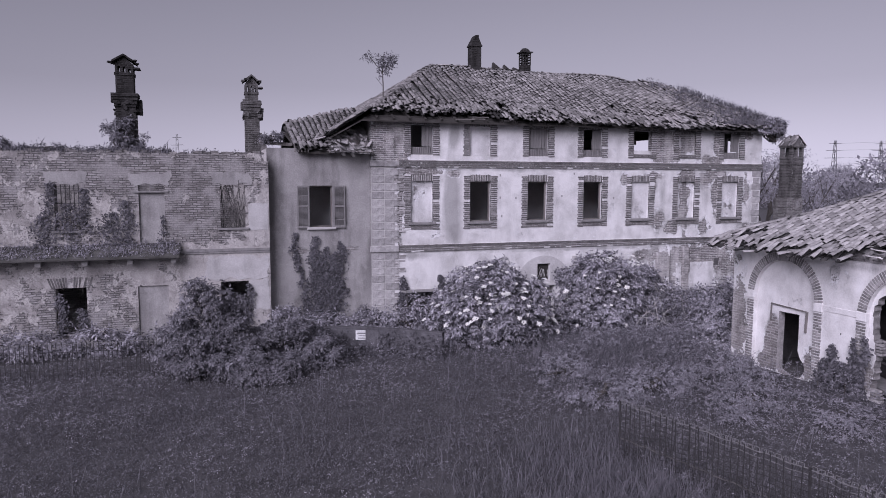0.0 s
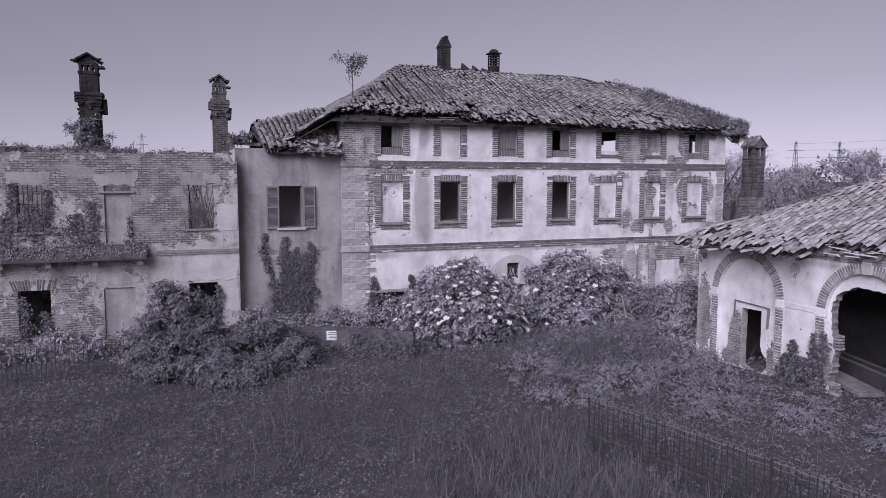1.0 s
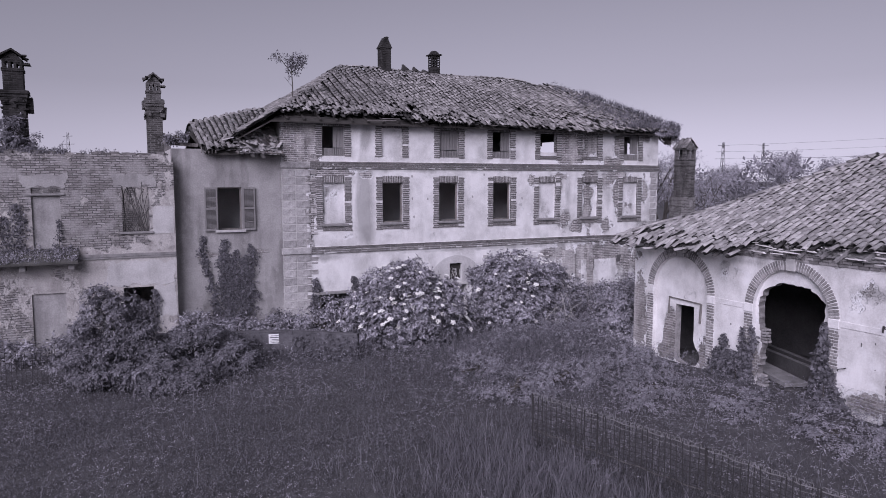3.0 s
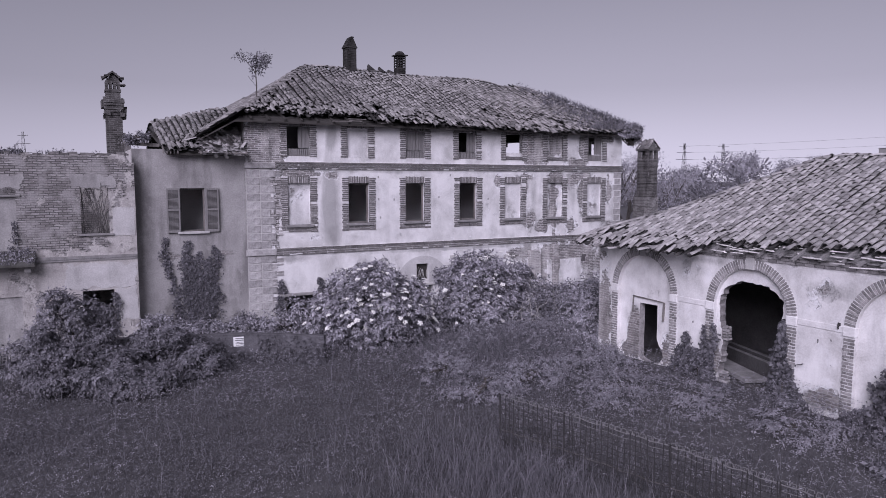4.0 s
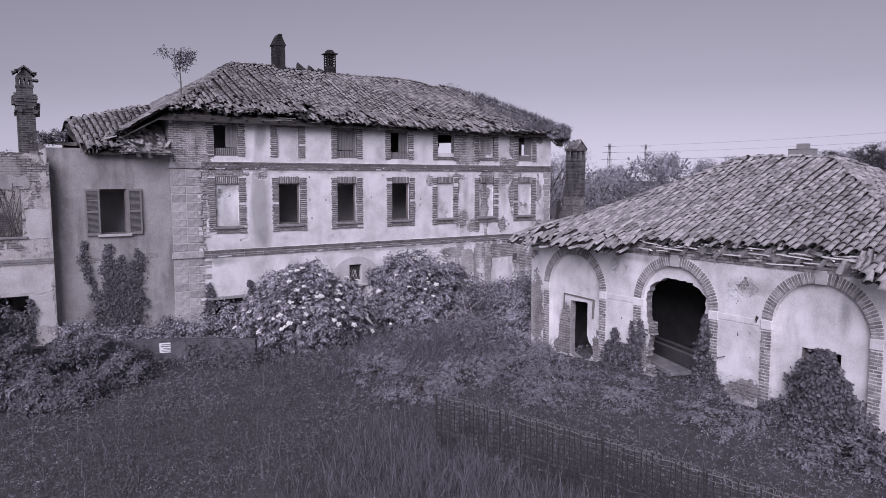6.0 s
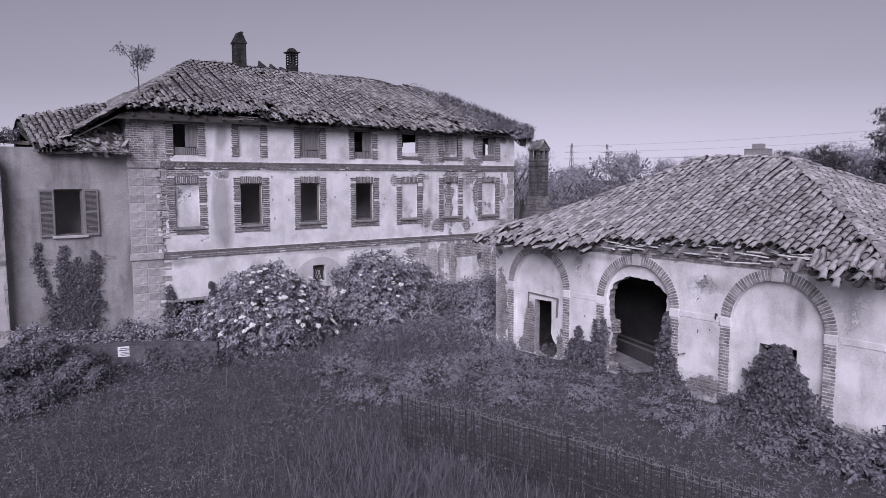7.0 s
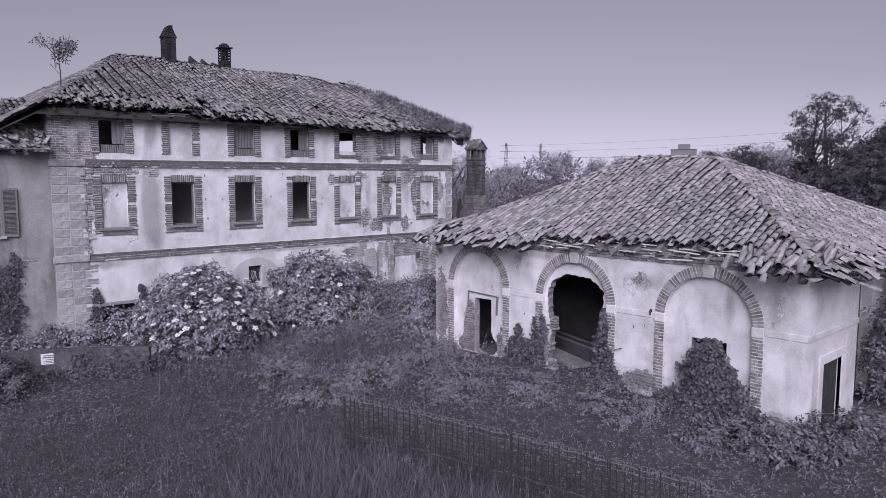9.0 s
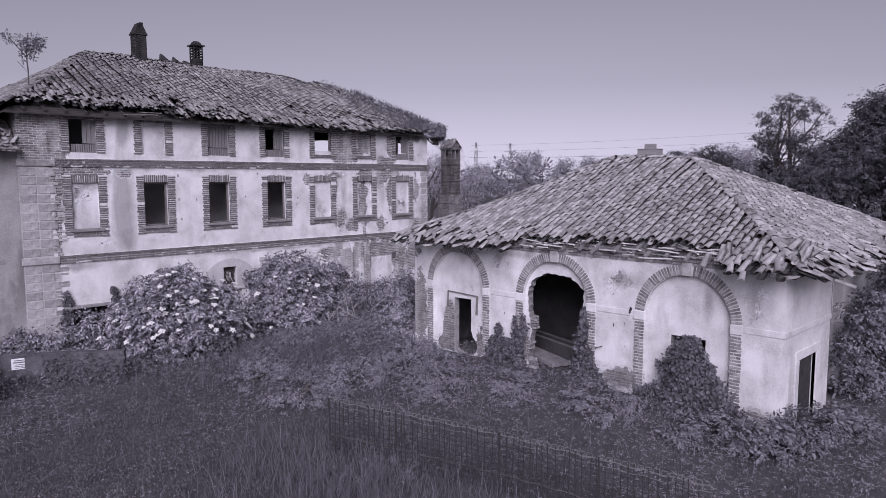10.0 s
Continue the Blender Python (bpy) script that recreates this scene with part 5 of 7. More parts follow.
# bare bricks round the hole
bm = bmesh.new()
for y, z in rag:
    if z > 2.75 or z < 0.2 or (y < ARCH[1] and random.random() < 0.55) or random.random() < 0.25:
        continue
    zz = round(z / 0.078) * 0.078
    o = 0.09 if y > ARCH[1] else -0.09
    w = random.uniform(0.06, 0.13)
    box(bm, BX + 0.135, y + o - w, zz, BX + 0.325, y + o * 0.75 + w, zz + 0.062, 0.010)
tagged(part("broken_bricks", bm, M_BRICK_L, barn, "broken brick edge round the hole"), kind="stuff")
for n_, (y, z, w, rows) in enumerate(((-13.46, 0.06, 0.22, 6), (-13.46, 1.40, 0.20, 5))):
    for j in range(rows):
        for i in range(2):
            e = random.uniform(-0.03, 0.03)
            boxed("brick", (BX + 0.13 + 0.1 * i, y - w * (0.9 - 0.06 * j) + e, z + 0.078 * j, BX + 0.225 + 0.1 * i, y + 0.16, z + 0.078 * j + 0.060), M_BRICK_P, barn, bev=0.008, jit=0.008)
bm = bmesh.new()
tube(bm, [(BX + 0.01, -15.94, 1.32), (BX - 0.07, -15.93, 1.31), (BX - 0.08, -15.80, 1.27), (BX - 0.06, -15.77, 1.22)], 0.018)
part("wall_hook", bm, M_IRON, barn, "bent iron hook in the plaster")
bm = bmesh.new()
box(bm, BX - 0.03, -16.81, 2.42, BX + 0.02, -16.75, 2.48, 0.01)
box(bm, BX - 0.06, -16.79, 2.34, BX - 0.02, -16.77, 2.43, 0.006)
part("wall_bracket", bm, M_IRON, barn, "rusted iron bracket at the impost band")
# Nail holes are dark blocks that paint the shade inside them.
for y, z, w, h in ((-16.28, 1.95, 0.014, 0.05), (-16.61, 2.03, 0.015, 0.02), (-16.63, 1.44, 0.013, 0.018), (-12.55, 1.75, 0.018, 0.028)):
    boxed("nail_hole", (BX - 0.003, y - w, z - h, BX + 0.02, y + w, z + h), M_SHADE, barn, jit=0.008)
# wooden door frame remains
bm = bmesh.new()
beam(bm, (BX + 0.09, -10.08, 2.14), (BX + 0.09, -11.34, 2.10), 0.03)
beam(bm, (BX + 0.09, -10.08, 2.16), (BX + 0.09, -10.06, 1.62), 0.03)
beam(bm, (BX + 0.09, -11.36, 2.10), (BX + 0.09, -11.33, 1.52), 0.05)
part("door_frame", bm, M_WOOD, barn, "remains of a timber door frame")

BAY = 9.15
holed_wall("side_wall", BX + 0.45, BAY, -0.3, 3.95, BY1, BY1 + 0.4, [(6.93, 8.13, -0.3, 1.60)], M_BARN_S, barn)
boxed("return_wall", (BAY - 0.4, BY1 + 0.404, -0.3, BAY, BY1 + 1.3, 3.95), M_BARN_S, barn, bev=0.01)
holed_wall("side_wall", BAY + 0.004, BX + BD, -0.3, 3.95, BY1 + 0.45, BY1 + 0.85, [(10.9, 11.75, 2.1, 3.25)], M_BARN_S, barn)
# Dark sheet behind the opening paints the shade inside it.
boxed("recess_lining", (10.5, BY1 + 0.9, 0.1, 12.2, BY1 + 1.0, 3.6), M_SHADE, barn)
# Added leaf; its near-black colour stands for the shade in an open doorway.
door = boxed("door", (6.94, BY1 + 0.10, -0.2, 8.12, BY1 + 0.15, 1.59), M_IRON, barn, "added dark plank leaf standing in for the shade of the open doorway", bev=0.006)
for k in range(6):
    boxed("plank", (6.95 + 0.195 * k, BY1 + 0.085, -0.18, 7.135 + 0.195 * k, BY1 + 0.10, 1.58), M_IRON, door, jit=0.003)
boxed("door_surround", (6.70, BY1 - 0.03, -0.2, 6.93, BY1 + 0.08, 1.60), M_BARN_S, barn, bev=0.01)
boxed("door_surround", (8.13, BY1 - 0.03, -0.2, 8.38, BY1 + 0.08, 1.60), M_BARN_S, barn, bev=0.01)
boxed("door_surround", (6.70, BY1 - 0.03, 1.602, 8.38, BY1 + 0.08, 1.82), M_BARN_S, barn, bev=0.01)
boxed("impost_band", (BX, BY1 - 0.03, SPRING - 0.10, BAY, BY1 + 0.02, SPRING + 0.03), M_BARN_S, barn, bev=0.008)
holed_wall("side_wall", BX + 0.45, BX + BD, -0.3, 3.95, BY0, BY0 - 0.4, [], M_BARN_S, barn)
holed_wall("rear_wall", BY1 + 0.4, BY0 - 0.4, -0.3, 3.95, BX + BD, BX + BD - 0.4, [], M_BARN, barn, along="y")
# Added lining, floor and partition hold the room's shade in their dark colour.
boxed("partition", (BX + 0.46, BY0 - 0.50, 0.12, BX + 4.5, BY0 - 0.41, 3.6), M_SHADE, barn)
boxed("floor_slab", (BX + 0.45, BY1 + 0.4, -0.1, BX + BD - 0.4, BY0 - 0.4, 0.12), M_SHADE, barn)
boxed("partition", (BX + 4.5, BY1 + 0.4, 0.12, BX + 4.7, BY0 - 0.4, 3.6), M_SHADE, barn)


def trough(a, b, w, label):
    a, b = Vector(a), Vector(b)
    t = thing("feed_trough", (b.x, b.y, 0.12), label, "trough")
    side = (b - a).cross(Vector((0, 0, 1))).normalized() * w * 0.5
    # Sides are coloured dark for shade, rims lighter as lit edges.
    for k in (-1, 1):
        bm = bmesh.new()
        beam(bm, a + side * k - Vector((0, 0, 0.24)), b + side * k - Vector((0, 0, 0.24)), 0.11, 0.44)
        rail = part("side", bm, M_SHADE, t)
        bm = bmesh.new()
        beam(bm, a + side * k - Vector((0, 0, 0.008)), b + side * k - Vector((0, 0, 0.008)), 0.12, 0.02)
        part("rim", bm, M_TROUGH, rail, "rim in a lighter colour for its lit edge")
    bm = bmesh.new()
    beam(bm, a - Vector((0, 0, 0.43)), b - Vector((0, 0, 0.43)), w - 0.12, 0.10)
    part("bottom", bm, M_SHADE, t)


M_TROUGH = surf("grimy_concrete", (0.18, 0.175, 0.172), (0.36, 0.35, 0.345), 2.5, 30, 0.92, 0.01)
bench = thing("feed_bench", (6.56, -14.2, 0.12), "long concrete feeding bench inside the broken arch, its base darkened for shade", "bench")
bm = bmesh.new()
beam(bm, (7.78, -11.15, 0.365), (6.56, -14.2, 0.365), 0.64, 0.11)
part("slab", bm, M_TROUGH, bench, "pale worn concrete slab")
# Base is coloured dark for the shade below the slab.
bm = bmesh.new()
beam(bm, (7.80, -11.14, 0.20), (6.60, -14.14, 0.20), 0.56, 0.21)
part("base", bm, M_SHADE, bench)
trough((9.0, -10.6, 0.60), (7.9, -13.9, 0.60), 0.40, "concrete trough deep in the dark room, its sides darkened for shade")

bm = bmesh.new()
beam(bm, (7.0, -15.9, 0.5), (6.9, -15.1, 1.35), 0.05, 0.62)
tagged(part("leaning_board", bm, M_BOARD), "grey plank leaning inside the broken arch", "board")
bm = bmesh.new()
beam(bm, (6.62, -15.02, 2.60), (6.62, -15.03, 2.12), 0.045)
tagged(part("hanging_lath", bm, M_LATH), "bleached lath hanging in the dark room", "lath")


# roof of the outbuilding
barn_roof = boxed("roof", (BX + 0.5, BY1 + 0.5, 3.86, BX + BD - 0.5, BY0 - 0.5, 3.94), M_DECK, barn, "hipped clay tile roof, missing tiles along the eave")
OV = 0.48
QX0, QX1, QY0, QY1, QZ = BX - OV, BX + BD + OV, BY1 - OV, BY0 + OV - 0.15, 3.82
PX, PY0, PY1, PZ = 10.9, -15.95, -13.1, 6.36
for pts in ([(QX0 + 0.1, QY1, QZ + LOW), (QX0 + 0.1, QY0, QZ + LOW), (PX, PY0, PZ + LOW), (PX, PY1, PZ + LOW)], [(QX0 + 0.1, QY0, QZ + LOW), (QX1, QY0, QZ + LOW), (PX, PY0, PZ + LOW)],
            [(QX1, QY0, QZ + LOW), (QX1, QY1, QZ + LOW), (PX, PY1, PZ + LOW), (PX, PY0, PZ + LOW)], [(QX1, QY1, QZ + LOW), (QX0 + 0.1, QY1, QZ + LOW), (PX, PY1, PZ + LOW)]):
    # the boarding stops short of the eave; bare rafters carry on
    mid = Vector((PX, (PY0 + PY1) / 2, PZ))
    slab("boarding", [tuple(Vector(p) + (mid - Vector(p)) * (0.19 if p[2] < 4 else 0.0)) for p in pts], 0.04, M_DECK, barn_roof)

# lime mortar bedded on the boards above the wall head, bare where the tiles are gone
bm = bmesh.new()
cells = 60
rows_ = []
for k in range(cells + 1):
    y = -9.2 - (QY1 - 1.4 - QY0) * k / cells
    line = []
    for j in range(7):
        b0 = 0.40 + 0.2 * j + (0.06 * noise.noise(Vector((y * 3.0, 0.0, 2.2))) if j == 0 else 0.0)
        line.append(bm.verts.new((QX0 + 0.907 * b0, y, QZ + 0.42 * b0 - 0.085 + 0.03 * noise.noise(Vector((y * 2.1, b0 * 4.0, 0.4))))))
    rows_.append(line)
for p, q in zip(rows_, rows_[1:]):
    for j in range(6):
        bm.faces.new((p[j], p[j + 1], q[j + 1], q[j]))
bmesh.ops.solidify(bm, geom=bm.faces[:], thickness=0.03)
part("mortar_bed", bm, M_RUBBLE, barn_roof, "crumbling mortar bed along the broken eave")


def barn_gone(a, b):
    y = QY1 - a
    if -19.3 < y < -15.0 and b < 0.62 + 0.35 * noise.noise(Vector((y * 2.6, 1, 1))):
        return b < 0.30 or random.random() < 0.97
    if -15.0 <= y < -13.2 and b < 0.40 + 0.3 * noise.noise(Vector((y * 3.1, 4, 1))):
        return b < 0.30 or random.random() < 0.97
    if -9.6 < y < -8.9 and 0.35 < b < 0.9:
        return random.random() < 0.7
    return random.random() < 0.006


L1 = math.hypot(PX - QX0, PZ - QZ)
bc, bh = slope_tiles((QX0, QY1, QZ), (0, -1, 0), (PX - QX0, 0, PZ - QZ), [(0, 0), (QY1 - QY0, 0), (QY1 - PY0, L1), (QY1 - PY1, L1)], barn_sag, barn_gone, 1.0, pitch=0.190, row=0.28, start=-0.2)
L2 = math.hypot(PY0 - QY0, PZ - QZ)
sc, sh = slope_tiles((QX0, QY0, QZ), (1, 0, 0), (0, PY0 - QY0, PZ - QZ), [(0, 0), (QX1 - QX0, 0), (PX - QX0, L2)], barn_sag, lambda a, b: random.random() < 0.006, 0.9, pitch=0.190, row=0.28, start=-0.1)
r1, r2 = slope_tiles((QX1, QY0, QZ), (0, 1, 0), (PX - QX1, 0, PZ - QZ), [(0, 0), (QY1 - QY0, 0), (PY1 - QY0, L1), (PY0 - QY0, L1)], barn_sag, lambda a, b: False, 0.5)
L3 = math.hypot(PY1 - QY1, PZ - QZ)
r3, r4 = slope_tiles((QX1, QY1, QZ), (-1, 0, 0), (0, PY1 - QY1, PZ - QZ), [(0, 0), (QX1 - QX0, 0), (QX1 - PX, L3)], barn_sag, lambda a, b: False, 0.5)
hips = line_tiles((QX0, QY0, QZ), (PX, PY0, PZ), barn_sag) + line_tiles((QX0, QY1, QZ), (PX, PY1, PZ), barn_sag) + line_tiles((PX, PY0, PZ), (PX, PY1, PZ), barn_sag) + line_tiles((QX1, QY0, QZ), (PX, PY0, PZ), barn_sag)
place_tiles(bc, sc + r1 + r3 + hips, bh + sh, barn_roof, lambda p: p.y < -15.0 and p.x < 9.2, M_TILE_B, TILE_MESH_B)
# bare rafters and broken laths along the eave
SLOPE = Vector((PX - QX0, 0, PZ - QZ)).normalized()
for k in range(24):
    bm = bmesh.new()
    y = -8.8 - k * 0.5 + random.uniform(-0.10, 0.10)
    p = Vector((QX0 + 0.10, y, QZ - 0.015)) + SLOPE * random.uniform(0.0, 0.28)
    beam(bm, p, p + SLOPE * 1.3 + Vector((0, random.uniform(-0.16, 0.16), 0)), random.uniform(0.055, 0.085), 0.07)
    part("rafter", bm, M_BOARD, barn_roof)
lath_me = bpy.data.meshes.new("lath")
bm = bmesh.new()
for y0, y1, x0, x1 in ((0, 0.35, 0, 0.012), (0.35, 0.7, 0.012, -0.01), (0.7, 1.0, -0.01, 0.015)):
    beam(bm, (x0, y0, 0), (x1, y1, 0), 0.055, 0.022)
bm.to_mesh(lath_me)
bm.free()
lath_me.materials.append(M_LATH)
for y_lo, y_hi, count in ((-15.1, -13.5, 22), (-17.6, -15.2, 12), (-19.6, -18.0, 18)):
    for k in range(count):
        y = random.uniform(y_lo, y_hi)
        p = Vector((QX0 + 0.04, y, QZ + 0.01)) + SLOPE * (random.choice((0.10, 0.24, 0.38, 0.52, 0.66)) + random.uniform(-0.03, 0.03))
        ob = new("lath", lath_me)
        hang(ob, barn_roof)
        ob.matrix_basis = Matrix.Translation(p) @ Matrix.Rotation(random.gauss(0, 0.14) + random.choice((0.0, 0.0, 0.0, -0.7)), 4, "Z") @ Matrix.Rotation(random.gauss(0, 0.05), 4, "X") @ Matrix.Diagonal((random.uniform(0.6, 1.3), random.uniform(0.25, 0.85), 1, 1))
# tiles that have slid down and hang over the corner of the eave
hung = []
for k in range(34):
    y = random.uniform(-21.0, -18.9)
    p = Vector((QX0, y, QZ)) + SLOPE * random.uniform(-0.22, 0.75)
    p.z += random.uniform(0.06, 0.20)
    turn = Matrix((SLOPE.cross(Vector((0, 1, 0))).cross(SLOPE) * -1, SLOPE, SLOPE.cross(Vector((0, 1, 0))) * -1)).transposed().to_4x4()
    hung.append(Matrix.Translation(p) @ turn @ Matrix.Rotation(random.gauss(0.05, 0.16), 4, "Z") @ Matrix.Rotation(random.gauss(-0.02, 0.14), 4, "X") @ Matrix.Rotation(random.gauss(0, 0.2), 4, "Y"))
for k in range(16):
    y = random.uniform(-18.6, -13.0)
    p = Vector((QX0, y, QZ)) + SLOPE * random.uniform(0.34, 1.0)
    p.z += random.uniform(0.05, 0.12)
    hung.append(Matrix.Translation(p) @ turn @ Matrix.Rotation(random.gauss(0, 0.5), 4, "Z") @ Matrix.Rotation(random.gauss(0, 0.1), 4, "X") @ Matrix.Rotation(random.gauss(0, 0.15), 4, "Y"))
V, F = joined(hung, TILE_V, TILE_F)
tagged(np_mesh("slipped_tiles", V, F, M_TILE_B, barn_roof, "slipped tiles hanging over the eave"), kind="stuff")
bm = bmesh.new()
for k in range(48):
    for j in range(3):
        y = BY0 - 0.05 - k * 0.25 - (0.12 if j % 2 else 0)
        if y < BY1 + 0.1:
            continue
        box(bm, BX - 0.03 - 0.02 * j, y - 0.235, 3.70 + j * 0.078, BX + 0.06, y, 3.765 + j * 0.078, 0.005)
tagged(part("cornice_bricks", bm, M_BRICK_L, barn, "brick courses under the eave"), kind="stuff")

# ---- brick flue beside the manor ----
flue = thing("brick_flue", (18.44, 2.0, 0), "free-standing brick flue tower with a tiled cap and side openings", "flue")
FX, FY, FW = 18.44, 2.0, 0.38
boxed("shaft", (FX - FW, FY - FW, -0.2, FX + FW, FY + FW, 6.85), M_FLUE, flue, bev=0.015)
boxed("base", (FX - FW - 0.20, FY - FW - 0.08, -0.2, FX + FW + 0.04, FY + FW + 0.08, 4.85), M_FLUE_L, flue, "wider base of paler brick", bev=0.02)
# Dark block paints the shade of a small opening in the shaft.
boxed("socket", (FX - 0.24, FY - FW - 0.006, 5.28, FX - 0.02, FY - FW + 0.05, 5.44), M_SHADE, flue, jit=0.02)
for z in (4.86, 5.6, 6.5, 6.8):
    boxed("band", (FX - FW - 0.03, FY - FW - 0.03, z, FX + FW + 0.03, FY + FW + 0.03, z + 0.09), M_FLUE, flue, bev=0.01)
for sx in (-1, 0, 1):
    for sy in (-1, 1):
        w = 0.06 if sx else 0.04
        x, y = FX + sx * (FW - 0.06), FY + sy * (FW - 0.10)
        boxed("pier", (x - w, y - 0.10, 6.89, x + w, y + 0.10, 7.36), M_FLUE, flue)
boxed("cornice", (FX - FW - 0.06, FY - FW - 0.06, 7.36, FX + FW + 0.06, FY + FW + 0.06, 7.46), M_FLUE, flue, bev=0.01)
bm = bmesh.new()
g = [bm.verts.new((px_, y, pz)) for y in (FY - FW, FY + FW) for px_, pz in ((FX - FW, 7.46), (FX + FW, 7.46), (FX, 7.84))]
for f in ((0, 1, 2), (5, 4, 3), (0, 3, 4, 1), (1, 4, 5, 2), (2, 5, 3, 0)):
    bm.faces.new([g[i] for i in f])
part("gablet", bm, M_FLUE, flue)
ft = []
for k in range(5):
    for sx in (-1, 1):
        for j in range(2):
            ft.append(Matrix.Translation((FX + sx * (0.46 - 0.23 * j), FY - 0.40 + k * 0.2, 7.44 + 0.24 * j)) @ Matrix.Rotation(-PI / 2 * -sx, 4, "Z") @ Matrix.Rotation(0.75 + random.gauss(0, 0.06), 4, "X") @ Matrix.Rotation(random.gauss(0, 0.1), 4, "Z"))
V, F = joined(ft, TILE_V, TILE_F)
tagged(np_mesh("cap", V, F, M_TILE, flue, "cap of old clay tiles"), kind="stuff")


# ---- plants: helpers ----
def leaf_mat(name, lo, hi, rough=0.7):
    m, nt, b = start_mat(name, rough, 0.12)
    vec = nd(nt, "TexCoord").outputs["Object"]
    n1 = noise_tex(nt, vec, 1.3, 4.0)
    r = nd(nt, "NewGeometry").outputs["Random Per Island"]
    f = calc(nt, "ADD", calc(nt, "MULTIPLY", n1, 0.55), calc(nt, "MULTIPLY", r, 0.45))
    c = ramp(nt, f, [(0.25, lo), (0.75, hi)])
    nt.links.new(c, b.inputs["Base Color"])
    tr = nt.nodes.new("ShaderNodeBsdfTranslucent")
    nt.links.new(c, tr.inputs["Color"])
    mx = nt.nodes.new("ShaderNodeMixShader")
    mx.inputs[0].default_value = 0.28
    nt.links.new(b.outputs[0], mx.inputs[1])
    nt.links.new(tr.outputs[0], mx.inputs[2])
    nt.links.new(mx.outputs[0], nt.nodes["Material Output"].inputs["Surface"])
    return m


M_LEAF = leaf_mat("elder_leaves", (0.10, 0.097, 0.105), (0.56, 0.543, 0.585))
M_LEAF_D = leaf_mat("dark_shrub_leaves", (0.09, 0.088, 0.095), (0.34, 0.33, 0.357))
M_IVY = leaf_mat("ivy_leaves", (0.082, 0.080, 0.086), (0.220, 0.213, 0.231), rough=0.5)
M_GRASS = leaf_mat("rank_grass", (0.105, 0.102, 0.11), (0.165, 0.16, 0.173))
M_COVER = leaf_mat("matted_leaves", (0.13, 0.126, 0.137), (0.19, 0.184, 0.2))
M_WEED = leaf_mat("ground_weeds", (0.19, 0.184, 0.2), (0.42, 0.407, 0.441))
M_STRAW = leaf_mat("dry_stalks", (0.125, 0.121, 0.131), (0.260, 0.252, 0.273))
M_FARLEAF = leaf_mat("tree_leaves", (0.055, 0.053, 0.058), (0.147, 0.143, 0.154))
# Next two leaf colours are paled to hold the distance haze.
M_WOODS = leaf_mat("haze_paled_woodland", (0.161, 0.156, 0.168), (0.390, 0.378, 0.410))
M_HAZELEAF = leaf_mat("haze_paled_leaves", (0.23, 0.223, 0.242), (0.50, 0.485, 0.525))
M_MOSS = leaf_mat("dry_roof_grass", (0.100, 0.097, 0.105), (0.250, 0.242, 0.263))
M_BARK = surf("bark", (0.05, 0.045, 0.04), (0.14, 0.13, 0.12), 4, 40, 0.95, 0.01, stretch=(1, 1, 0.2))
M_FLOWER = surf("cream_umbel", (0.62, 0.61, 0.58), (0.85, 0.84, 0.80), 20, 90, 0.9, 0.004)


def unit(a):
    return a / np.maximum(np.linalg.norm(a, axis=1, keepdims=True), 1e-9)


def leaf_quads(P, N, D, length, width):
    """Folded lozenge leaves at P, facing N, pointing along D."""
    D = unit(D)
    S = unit(np.cross(D, N))
    Nn = np.cross(S, D)
    L, W = np.reshape(length, (-1, 1)), np.reshape(width, (-1, 1))
    a = P
    b = P + D * L * 0.5 + S * W * 0.5 + Nn * W * 0.14
    c = P + D * L
    d = P + D * L * 0.5 - S * W * 0.5 + Nn * W * 0.14
    V = np.stack([a, b, c, d], 1).reshape(-1, 3)
    F = np.arange(len(V)).reshape(-1, 4)
    return V, F


def sprigs(rng, P, N, leaf, leaflets, droop=0.35, sky=0.7):
    """Sprays of several leaflets along a short stalk at each place."""
    n = len(P)
    T = unit(np.cross(N, rng.normal(size=(n, 3))))
    axis = unit(T + N * rng.uniform(-0.1, 0.7, (n, 1)) + np.array([0, 0, -droop]) * rng.uniform(0, 1.2, (n, 1)))
    face = unit(N + np.array([0, 0, sky]) + rng.normal(scale=0.35, size=(n, 3)))
    side = unit(np.cross(axis, face))
    out = []
    ln = leaf * rng.uniform(0.7, 1.3, n)
    for k in range(leaflets):
        t = (k // 2 + 1) / ((leaflets + 1) // 2)
        s = 0.0 if (k == leaflets - 1 and leaflets % 2) else (1 if k % 2 else -1)
        base = P + axis * (ln * 1.5 * t).reshape(-1, 1)
        d = axis * (0.55 if s else 1.0) + side * s * 0.9 + rng.normal(scale=0.18, size=(n, 3)) + np.array([0, 0, -droop * 0.5])
        out.append(leaf_quads(base, face + rng.normal(scale=0.25, size=(n, 3)), d, ln * rng.uniform(0.8, 1.2, n), ln * 0.46))
    off, Vs, Fs = 0, [], []
    for V, F in out:
        Vs.append(V)
        Fs.append(F + off)
        off += len(V)
    return np.concatenate(Vs), np.concatenate(Fs)


